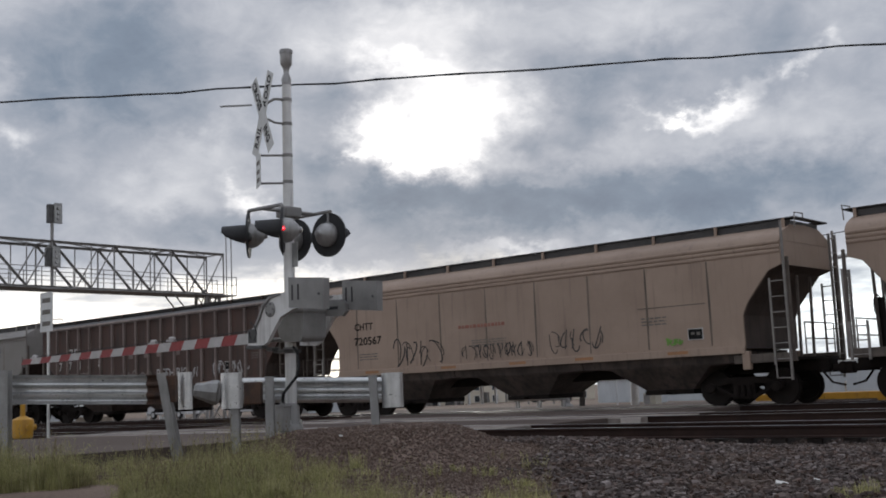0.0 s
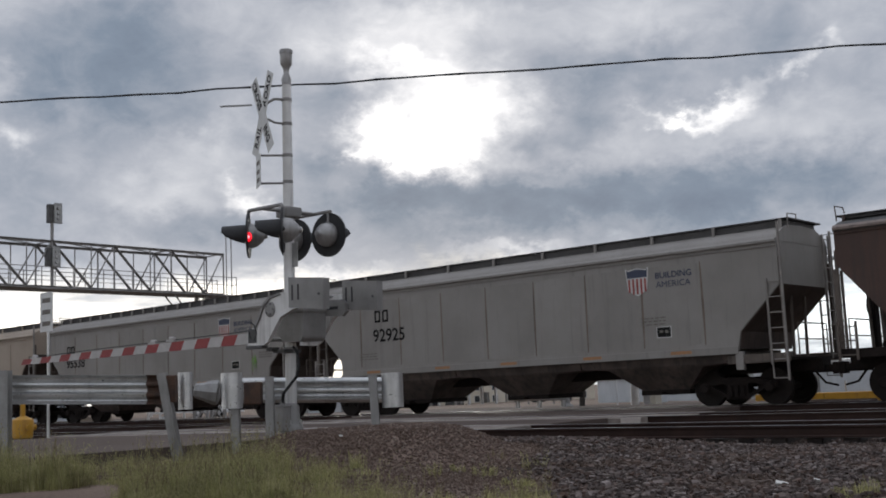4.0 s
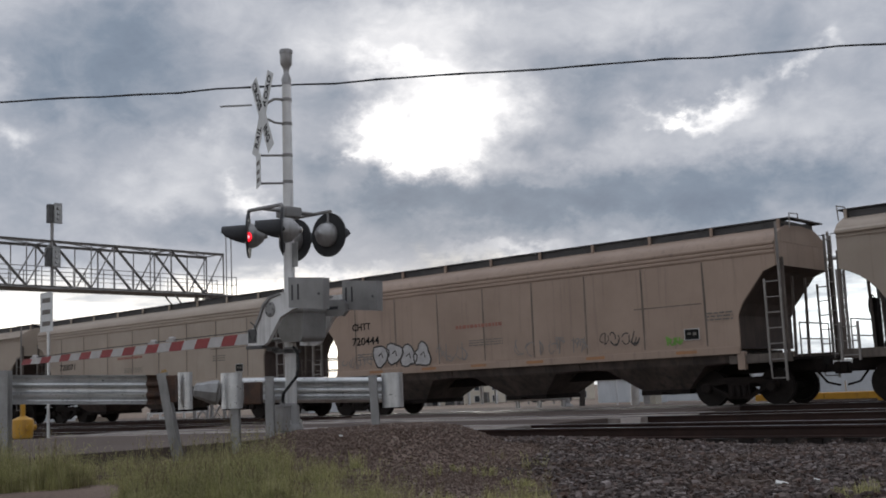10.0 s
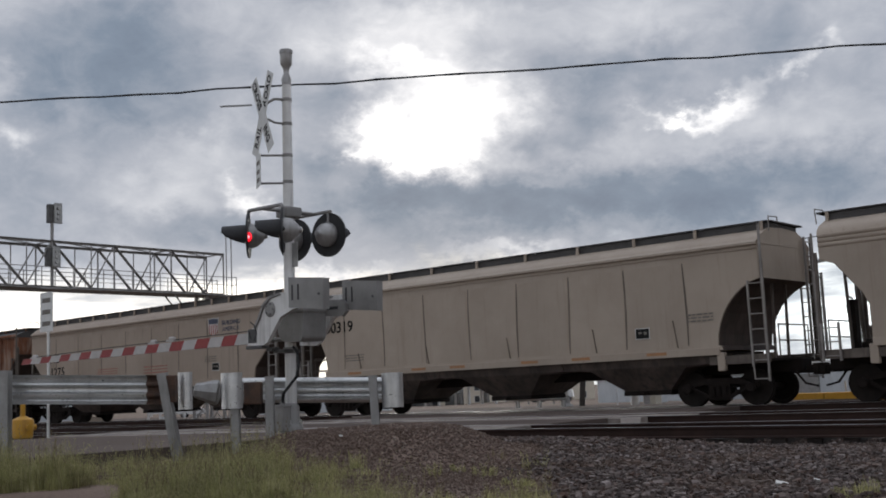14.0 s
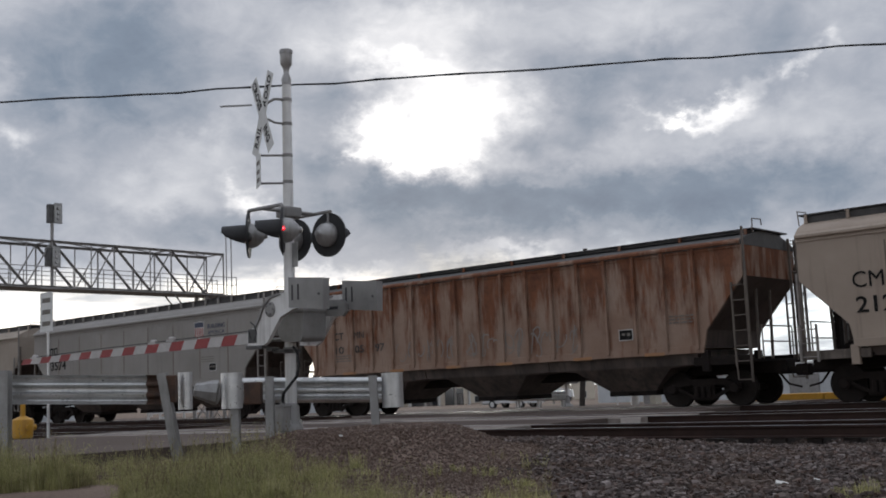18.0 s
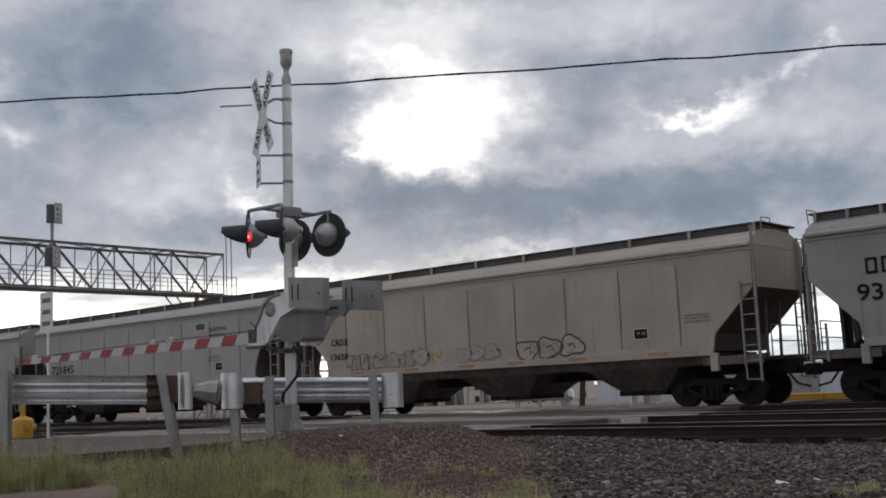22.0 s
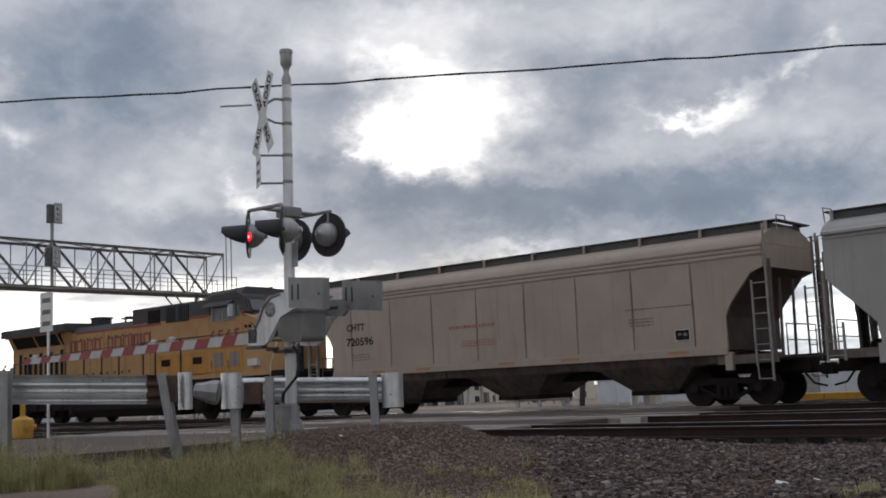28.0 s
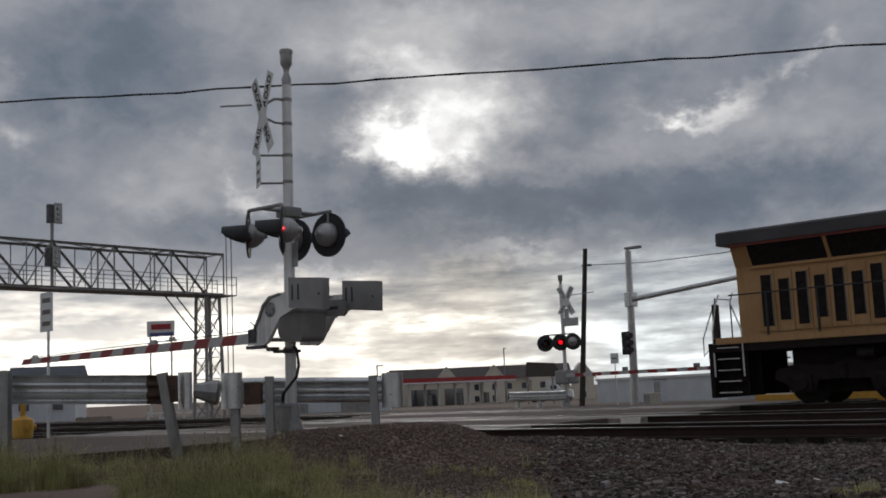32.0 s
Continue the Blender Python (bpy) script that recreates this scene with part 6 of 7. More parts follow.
for a, b in ((-7.0, -4.9), (-2.6, -2.0), (0.2, 0.9), (3.1, 3.7), (5.2, 6.9)):
    part("reflector_strip", Shape().box(a, b, -1.624, -1.611, 1.36, 1.41), ORANGE_MARK, car13, "orange reflector strip")
words(car13, "CHTT", -6.77, 2.74, 0.34, 1.27)
words(car13, "721845", -6.88, 2.17, 0.34, 1.78)
words(car14, "CMO", -6.83, 2.90, 0.33, 1.12)
words(car14, "20120", -6.88, 2.30, 0.32, 1.38)

# ---- the locomotive at the end of the train ----
ENGINE_YELLOW = surface("faded_yellow_engine_paint", (0.46, 0.278, 0.135), (0.38, 0.208, 0.092), 0.65, gloss=0.12, patch=(0.19, 0.10, 0.052), patches=0.24, scale=0.9, streak=(0.26, 0.145, 0.065), streaks=0.28, bump=0.05)
ENGINE_AMBER = surface("amber_engine_paint", (0.50, 0.225, 0.025), (0.42, 0.175, 0.022), 0.5, scale=1.2, streak=(0.25, 0.12, 0.03), streaks=0.45, patch=(0.14, 0.07, 0.04), patches=0.22, bump=0.05)
ENGINE_GREY = surface("grey_engine_roof_paint", (0.085, 0.08, 0.08), (0.06, 0.057, 0.056), 0.7, gloss=0.15, scale=1.0, streak=(0.07, 0.068, 0.068), streaks=0.4, bump=0.05)
ENGINE_RED = surface("red_stripe_paint", (0.25, 0.045, 0.028), (0.20, 0.04, 0.026), 0.5, scale=2.0)
RED_LETTER = surface("weathered_red_letters", (0.24, 0.05, 0.038), (0.19, 0.045, 0.035), 0.55, scale=3.0, bump=0)
GRILLE = surface("black_grille", (0.016, 0.014, 0.013), (0.028, 0.022, 0.019), 0.85, scale=8.0, gloss=0.06)
TANK = surface("grimy_tank_paint", (0.035, 0.031, 0.029), (0.022, 0.019, 0.018), 0.75, gloss=0.15, scale=2.0)
CAB_GLASS = glassy("cab_window_glass", (0.05, 0.055, 0.06), 0.06)


def locomotive():
    t = thing("diesel_locomotive", "yellow and grey six-axle diesel locomotive at the train's end", "locomotive")
    Y = -1.04
    # frame and walkway
    part("underframe", Shape().box(-10.85, 10.42, -1.5, 1.5, 1.36, 1.58, 0.02), UNDER, t)
    for sy in (-1, 1):
        part("side_sill", Shape().box(-10.7, 9.1, sy * 1.52 - 0.02, sy * 1.52 + 0.02, 1.56, 1.72), ENGINE_YELLOW, t)
    part("walkway", Shape().box(-10.8, 10.3, -1.5, 1.5, 1.60, 1.70), UNDER, t)
    # rear hood and engine hood
    part("radiator_hood", Shape().box(-10.25, -4.6, Y, -Y, 1.70, 3.95, 0.03), ENGINE_YELLOW, t)
    part("engine_hood", Shape().prism([(Y, 1.70), (Y, 3.98), (Y + 0.25, 4.12), (-Y - 0.25, 4.12), (-Y, 3.98), (-Y, 1.70)], -4.6, -0.15, "x"), ENGINE_YELLOW, t)
    part("engine_roof", Shape().prism([(Y - 0.01, 3.97), (Y + 0.22, 4.20), (-Y - 0.22, 4.20), (-Y + 0.01, 3.97)], -5.0, -0.15, "x"), ENGINE_GREY, t)
    part("inverter_hood", Shape().box(-0.15, 5.55, Y - 0.06, -Y + 0.06, 1.70, 4.00, 0.03), ENGINE_YELLOW, t)
    part("inverter_roof", Shape().box(-0.15, 5.55, Y - 0.07, -Y + 0.07, 3.98, 4.62, 0.05), ENGINE_GREY, t)
    for x0, x1, z, y in ((-4.6, -0.15, 3.92, Y - 0.008), (-0.15, 1.9, 3.90, Y - 0.075), (3.8, 5.55, 3.98, Y - 0.075)):
        part("red_stripe", Shape().box(x0, x1, y, y + 0.02, z - 0.05, z + 0.05), ENGINE_RED, t)
    # flared radiator roof
    part("radiator_roof", Shape().prism([(-1.50, 4.06), (-1.50, 4.36), (-1.36, 4.42), (1.36, 4.42), (1.50, 4.36), (1.50, 4.06)], -10.52, -4.9, "x"), ENGINE_GREY, t)
    part("radiator_flare", Shape().prism([(-1.38, 4.06), (-1.36, 3.98), (-1.07, 3.50), (1.07, 3.50), (1.36, 3.98), (1.38, 4.06)], -9.75, -5.6, "x"), GRILLE, t, "dark slanting radiator screens")
    part("red_stripe", Shape().box(-10.25, -5.3, -1.43, -1.35, 4.00, 4.09), ENGINE_RED, t)
    for x in (-9.80, -7.75, -5.72):
        part("screen_divider", Shape().bar((x, -1.39, 4.02), (x, -1.07, 3.46), 0.09, 0.04), ENGINE_YELLOW, t)
    for x0, x1 in ((-10.25, -9.8), (-5.7, -5.0)):
        part("flare_end", Shape().prism([(-1.30, 4.04), (-1.045, 3.50), (1.045, 3.50), (1.30, 4.04)], x0, x1, "x"), ENGINE_YELLOW, t)
    part("screen_rail", Shape().box(-9.85, -5.6, Y - 0.06, Y, 3.42, 3.50, 0.01), ENGINE_YELLOW, t)
    for i in range(9):
        x = -9.45 + 0.46 * i
        d = part("louvre_door", Shape().box(x - 0.215, x + 0.215, Y - 0.03, Y, 1.82, 3.34, 0.008), ENGINE_YELLOW, t)
        k = (0.13 if i % 2 else 0.0) if i < 8 else -0.06
        part("louvre", Shape().box(x - 0.135, x + 0.135, Y - 0.036, Y - 0.029, 1.95 + k, 3.24 - k), GRILLE, d, "black louvre opening")
        part("louvre_edge", Shape().box(x + 0.137, x + 0.165, Y - 0.05, Y - 0.029, 1.93 + k, 3.26 - k), FADELET, d)
    # hood doors
    for i in range(8):
        x = -4.55 + 0.55 * i
        d = part("hood_door", Shape().box(x + 0.02, x + 0.51, Y - 0.022, Y, 1.92, 3.80, 0.006), ENGINE_YELLOW, t)
        part("latch", Shape().box(x + 0.20, x + 0.30, Y - 0.035, Y - 0.02, 2.05, 2.14), GRILLE, d)
        part("latch", Shape().box(x + 0.30, x + 0.38, Y - 0.035, Y - 0.02, 3.60, 3.68), GRILLE, d)
    for x0, x1, z0, z1 in ((0.15, 1.15, 1.95, 3.7), (1.35, 3.1, 2.75, 3.65), (3.3, 5.3, 2.75, 3.65)):
        part("hood_door", Shape().box(x0, x1, Y - 0.082, Y - 0.06, z0, z1, 0.008), ENGINE_YELLOW, t)
    for x0, x1 in ((1.35, 3.2), (3.3, 5.4)):
        d = part("lower_cabinet", Shape().box(x0, x1, Y - 0.12, Y - 0.06, 1.78, 2.62, 0.01), ENGINE_AMBER, t, "amber lower equipment cabinet")
        part("cabinet_vent", Shape().box((x0 + x1) / 2 - 0.3, (x0 + x1) / 2 + 0.3, Y - 0.126, Y - 0.12, 2.15, 2.42), GRILLE, d)
    part("air_grille", Shape().box(1.00, 1.86, Y - 0.085, Y - 0.07, 3.95, 4.48, 0.005), GRILLE, t, "black intake grille")
    g = part("air_grille", Shape().box(2.24, 3.78, Y - 0.085, Y - 0.07, 3.90, 4.52, 0.005), GRILLE, t, "black slatted grille")
    for i in range(13):
        if i == 6:
            continue
        x = 2.30 + 0.118 * i
        part("slat", Shape().box(x - 0.012, x + 0.012, Y - 0.10, Y - 0.084, 3.92, 4.50), DARKBOX, g)
    part("grille_divider", Shape().box(2.95, 3.08, Y - 0.10, Y - 0.07, 3.90, 4.52), ENGINE_GREY, g)
    part("exhaust_funnel", Shape().box(-4.60, -3.95, -0.32, 0.32, 4.15, 4.60, 0.03).box(-4.65, -3.90, -0.36, 0.36, 4.56, 4.64, 0.02), BLACK, t, "black exhaust outlet")
    horn = Shape().tube([(-2.35, 0, 4.15), (-2.35, 0, 4.42)], 0.04, 8)
    for dy, l in ((-0.12, 0.30), (0.0, 0.36), (0.12, 0.26)):
        horn.tube([(-2.35 - l * 0.4, dy, 4.44), (-2.35 + l * 0.5, dy, 4.46), (-2.35 + l, dy, 4.46)], [0.03, 0.035, 0.08], 10)
    part("horn", horn, BLACK, t, "three-chime air horn")
    part("roof_vent", Shape().tube([(-0.6, 0, 4.2), (-0.6, 0, 4.5)], 0.05, 8), ENGINE_GREY, t)
    # cab
    W = 1.52
    part("cab", Shape().box(5.55, 7.60, -W, W, 1.72, 3.95, 0.03), ENGINE_YELLOW, t)
    part("cab_upper", Shape().prism([(5.55, 3.93), (5.55, 4.56), (5.75, 4.66), (7.28, 4.72), (7.60, 4.54), (7.84, 3.93)], -W, W), ENGINE_GREY, t, "grey upper cab")
    part("cab_roof", Shape().prism([(-W - 0.02, 4.50), (-1.2, 4.86), (1.2, 4.86), (W + 0.02, 4.50)], 5.4, 7.45, "x"), ENGINE_GREY, t)
    part("roof_unit", Shape().box(5.9, 6.8, -0.6, 0.6, 4.84, 4.98, 0.05).box(6.9, 7.2, -0.3, 0.3, 4.8, 4.92, 0.03), ENGINE_GREY, t)
    part("roof_antenna", Shape().box(6.95, 7.12, -0.9, -0.74, 4.82, 4.94, 0.02).tube([(7.3, -0.2, 4.84), (7.75, -0.2, 4.86)], 0.03, 8), BLACK, t)
    part("sun_visor", Shape().prism([(-W - 0.30, 4.20), (-W - 0.28, 4.24), (-W, 4.42), (-W, 4.37)], 5.5, 7.10, "x"), ENGINE_GREY, t)
    wd = part("side_window", Shape().box(5.78, 7.18, -W - 0.03, -W, 3.66, 4.27, 0.01), CAST, t)
    for x0, x1 in ((5.85, 6.40), (6.47, 6.98)):
        part("pane", Shape().box(x0, x1, -W - 0.036, -W - 0.028, 3.71, 4.22), CAB_GLASS, wd)
    part("side_window", Shape().box(7.20, 7.46, -W - 0.012, -W, 3.78, 4.25, 0.01), CAB_GLASS, t)
    part("mirror", Shape().box(7.02, 7.10, -W - 0.22, -W - 0.04, 3.80, 4.25), ALU, t)
    ws = part("windshield_frame", Shape().prism([(7.84, 3.90), (7.90, 3.90), (7.70, 4.44), (7.64, 4.44)], -1.42, 1.42), ENGINE_GREY, t)
    for y0, y1 in ((-1.30, -0.10), (0.10, 1.30)):
        part("windshield_gasket", Shape().prism([(7.885, 3.93), (7.905, 3.93), (7.725, 4.42), (7.705, 4.42)], y0 - 0.04, y1 + 0.04), BLACK, ws)
        part("windshield", Shape().prism([(7.895, 3.98), (7.92, 3.98), (7.75, 4.38), (7.725, 4.38)], y0, y1), CAB_GLASS, ws, "sloped windshield pane")
    part("red_stripe", Shape().box(7.45, 7.72, -W - 0.012, -W, 3.90, 3.99), ENGINE_RED, t)
    # nose: short sides, then wide slanting facets to the front
    def ring(x, w, top, shoulder):
        return [(x, -w, 1.72), (x, -w, shoulder), (x, -w * 0.62, top), (x, w * 0.62, top), (x, w, shoulder), (x, w, 1.72)]
    n = Shape()
    n.loft([ring(7.60, 1.50, 3.92, 3.78), ring(8.05, 1.47, 3.86, 3.70), ring(8.35, 1.38, 3.80, 3.62), ring(9.55, 0.82, 3.60, 3.40), ring(9.68, 0.62, 3.48, 3.28)], False)
    n.add(ring(9.68, 0.62, 3.48, 3.28), [(0, 1, 2, 3, 4, 5)])
    part("nose", n, ENGINE_YELLOW, t, "yellow wedge nose")
    part("nose_edge", Shape().tube([(7.66, -1.45, 3.86), (8.35, -1.39, 3.63), (9.5, -0.84, 3.42)], 0.018, 6), WHITELET, t)
    turn = math.degrees(math.atan2(0.56, 1.2))
    part("number_board", Shape().box(-0.30, 0.30, -0.05, 0.03, -0.13, 0.13, 0.02).moved(pose(8.78, -1.20, 3.08, 0, 0, turn)), BLACK, t)
    hl = part("headlight_box", Shape().box(9.64, 9.76, -0.35, 0.35, 3.0, 3.35, 0.03), BLACK, t)
    part("nose_light", Shape().tube([(7.78, -1.46, 3.38), (7.78, -1.53, 3.38)], 0.06, 10).tube([(7.98, -1.45, 3.37), (7.98, -1.51, 3.37)], 0.06, 10), GRILLE, t)
    for x0, x1 in ((5.72, 6.60), (6.72, 7.55)):
        d = part("cab_cabinet_door", Shape().box(x0, x1, -W - 0.02, -W, 1.80, 2.62, 0.008), ENGINE_AMBER, t, "amber cabinet door below the cab")
        part("door_panel", Shape().box(x0 + 0.14, x1 - 0.14, -W - 0.03, -W - 0.018, 1.95, 2.5, 0.008), BROWN_RIB, d)
        part("grab_iron", Shape().tube([(x0 + 0.06, -W - 0.06, 1.9), (x0 + 0.06, -W - 0.06, 2.2)], 0.014, 6), BLACK, d)
    part("ledge", Shape().box(5.55, 7.6, -W - 0.03, -W, 2.66, 2.72), ENGINE_AMBER, t)
    part("white_panel", Shape().box(7.85, 8.40, -1.53, -1.36, 1.92, 2.18), WHITELET, t)
    # lettering
    num = part("road_number", lettering("6565", 0.50, RED_LETTER, 1.22, 1.12, 0.035), None, t, "red road number")
    num.location = (5.62, -W - 0.01, 2.84)
    nb = part("board_number", lettering("6565", 0.14, WHITELET), None, t)
    nb.matrix_basis = pose(8.60, -1.345, 3.01, 0, 0, turn)
    x = -5.1
    for w in (0.44, 0.48, 0.16, 0.50, 0.48, 0, 0.44, 0.52, 0.48, 0.16, 0.40, 0.16, 0.48):
        if not w:
            x += 0.46
            continue
        out = 0.032 if x + w < -0.1 else 0.092
        y0, y1 = Y - out - 0.004, Y - out + 0.04
        b = hollow_block(x, x + w, 3.0, 3.62, 0.105, y0, y1) if w > 0.2 else Shape().box(x, x + w, y0, y1, 3.0, 3.62)
        part("brand_block", b, RED_LETTER, t)
        x += w + 0.10
    # handrails
    def rail(pts, name="handrail", mat=BLACK):
        part(name, Shape().tube(pts, 0.02, 6), mat, t)
    y = -1.47
    rail([(-10.3, y, 2.78), (0.55, y, 2.78), (1.1, y, 3.18), (5.5, y, 3.18)])
    for x, z in ((-9.3, 2.78), (-8.0, 2.78), (-6.3, 2.78), (-4.8, 2.78), (-3.3, 2.78), (-1.9, 2.78), (-0.6, 2.78), (1.15, 3.18), (2.0, 3.18), (3.7, 3.18)):
        part("handrail_post", Shape().bar((x, y, 1.70), (x, y, z), 0.05), BLACK, t)
    rail([(-10.3, 1.47, 2.78), (5.5, 1.47, 2.78)])
    # ends: steps, pilots, platforms and railings
    for sx in (-1, 1):
        e = 10.45 if sx > 0 else -10.85
        sc, se = (9.50, 10.40) if sx > 0 else (-10.40, -10.82)   # the middle of the steps, the end railing
        out, bend = 0.40 * sx, 2.1 if sx > 0 else 0.9
        part("pilot", Shape().box(min(e, e + 0.12 * sx), max(e, e + 0.12 * sx), -1.45, 1.45, 0.22, 1.60, 0.02), UNDER, t, "black pilot plate")
        c = part("coupler", COUPLER, None, t)
        c.matrix_basis = pose(e - 0.05 * sx, 0, 0, 0, 0, 0 if sx > 0 else 180)
        for sy in (-1, 1):
            st = part("step_well", Shape().box(sc - 0.36, sc + 0.36, sy * 1.15 - 0.03, sy * 1.15 + 0.03, 0.25, 1.65), UNDER, t)
            for k in range(5):
                z = 0.35 + 0.28 * k
                part("step", Shape().box(sc - 0.30, sc + 0.30, sy * 1.33 - 0.16, sy * 1.33 + 0.16, z - 0.02, z + 0.02), UNDER, st)
                part("step_edge", Shape().box(sc - 0.30, sc + 0.30, sy * 1.50 - 0.012, sy * 1.50 + 0.012, z - 0.012, z + 0.012), WHITELET, st, "white step edge")
            rail([(sc - out, sy * 1.5, 0.75), (sc - out, sy * 1.5, 1.9), (sc - out * 0.3, sy * 1.45, 2.6), (sc - out * 0.4, sy * 1.35, 2.85)], "grab_iron", WHITELET)
            rail([(sc + out, sy * 1.48, 0.75), (sc + out, sy * 1.48, 1.9), (sc + out * bend, sy * 1.3, 2.6), (sc + out * bend, sy * 1.1, 2.85)], "grab_iron", WHITELET)
        rail([(se, -1.2, 1.7), (se, -1.2, 2.75), (se, -0.35, 2.75), (se, -0.35, 1.7)], "end_railing")
        rail([(se, 1.2, 1.7), (se, 1.2, 2.75), (se, 0.35, 2.75), (se, 0.35, 1.7)], "end_railing")
        part("end_post", Shape().box(se - 0.06, se + 0.06, -1.3, -1.1, 1.6, 2.6, 0.02), BLACK, t)
        part("hose", Shape().tube([((e + 0.1 * sx), -0.5, 1.1), ((e + 0.32 * sx), -0.55, 0.7), (e + 0.38 * sx, -0.5, 0.45)], 0.03, 6), CABLE, t)
    part("anticlimber_rod", Shape().tube([(-10.9, -1.3, 1.55), (-11.2, -1.25, 1.3), (-11.22, -1.2, 1.75), (-10.9, -1.1, 2.65)], 0.018, 6), WHITELET, t)
    part("front_plate", Shape().box(9.30, 10.45, -1.1, 1.1, 0.32, 1.40, 0.02), UNDER, t)
    # fuel tank and reservoirs
    part("fuel_tank", Shape().prism([(-1.35, 1.15), (-1.35, 0.55), (-1.05, 0.22), (1.05, 0.22), (1.35, 0.55), (1.35, 1.15)], -4.4, 3.1, "x"), UNDER, t, "black fuel tank")
    part("equipment_box", Shape().box(2.9, 4.9, -1.2, 1.2, 0.72, 1.38, 0.03), UNDER, t)
    part("tank_mount", Shape().box(-4.7, 3.2, -0.95, 0.95, 1.05, 1.40), UNDER, t)
    part("battery_box", Shape().box(-4.55, -3.65, -1.48, -1.1, 0.85, 1.36, 0.02), UNDER, t)
    part("equipment_box", Shape().box(1.7, 3.9, -1.46, -1.1, 0.55, 1.36, 0.02), UNDER, t)
    for x0, x1 in ((-3.35, -1.25), (-0.85, 1.30)):
        part("air_reservoir", Shape().tube([(x0, -1.28, 1.10), (x0 + 0.08, -1.28, 1.10), (x1 - 0.08, -1.28, 1.10), (x1, -1.28, 1.10)], [0.14, 0.22, 0.22, 0.14], 16), TANK, t, "grimy air reservoir")
    # trucks
    for sx in (-1, 1):
        tr = new("truck")
        tr.parent = t
        tr.location = (6.6 * sx, 0, 0)
        for sy in (-1, 1):
            out = [(-2.75, 0.62), (-2.7, 0.86), (-2.2, 0.98), (-1.3, 0.92), (-1.0, 1.05), (1.0, 1.05), (1.3, 0.92), (2.2, 0.98), (2.7, 0.86), (2.75, 0.62),
                   (2.45, 0.50), (2.35, 0.30), (1.75, 0.30), (1.65, 0.58), (0.40, 0.58), (0.32, 0.30), (-0.32, 0.30), (-0.40, 0.58), (-1.65, 0.58), (-1.75, 0.30), (-2.35, 0.30), (-2.45, 0.50)]
            sf = part("sideframe", Shape().prism(out, sy * 1.12 - 0.09, sy * 1.12 + 0.09), UNDER, tr, "black cast truck frame")
            for x in (-2.03, 0, 2.03):
                part("journal_box", Shape().box(x - 0.24, x + 0.24, sy * 1.24 - 0.08, sy * 1.24 + 0.08, 0.28, 0.72, 0.05).turned([(0.15, -0.04), (0.17, 0.0), (0.15, 0.04)], 14, "y", (x, sy * 1.33, 0.5)), UNDER, sf)
            for x in (-1.05, 1.05):
                part("spring", Shape().tube([(x, sy * 1.2, 0.6), (x, sy * 1.2, 0.95)], 0.13, 10), UNDER, sf)
            for x in (-0.4, 1.1):
                part("brake_cylinder", Shape().tube([(x - 0.2, sy * 1.30, 1.15), (x + 0.2, sy * 1.30, 1.15)], 0.13, 10), UNDER, sf)
        part("bolster", Shape().box(-2.4, 2.4, -0.9, 0.9, 0.62, 1.36, 0.05), UNDER, tr)
        part("traction_motor", Shape().box(-2.6, 2.6, -0.6, 0.6, 0.25, 0.9, 0.05), UNDER, tr)
        for x in (-2.03, 0.0, 2.03):
            w = part("wheelset", LOCO_WHEELSET, None, tr, "worn steel wheelset")
            w.location = (x, 0, 0.52)
            LOCO_WHEELS.append((w, x))
    return t


LOCO_WHEELSET = Shape().turned([(0.10, -0.80), (0.515, -0.80), (0.52, -0.70), (0.545, -0.685), (0.54, -0.665), (0.44, -0.665), (0.42, -0.70), (0.18, -0.72), (0.10, -0.64),
                                (0.10, 0.64), (0.18, 0.72), (0.42, 0.70), (0.44, 0.665), (0.54, 0.665), (0.545, 0.685), (0.52, 0.70), (0.515, 0.80), (0.10, 0.80)], 30, "y").mesh("wheelset", WHEEL)
CARS.append((locomotive(), -295.3))

# ---- vehicles on the far street ----
TYRE = surface("tyre_rubber", (0.02, 0.02, 0.02), None, 0.8)
VWHITE = surface("white_car_paint", (0.66, 0.66, 0.65), (0.60, 0.60, 0.59), 0.3, scale=1.0, bump=0)
VDARK = surface("dark_green_car_paint", (0.03, 0.034, 0.032), (0.025, 0.027, 0.026), 0.3, scale=1.0, bump=0)
VGLASS = glassy("car_window_glass", (0.03, 0.035, 0.04), 0.05)
LAMPGLASS = surface("clear_headlamp", (0.6, 0.6, 0.58), None, 0.2, bump=0)
VEHICLES = []


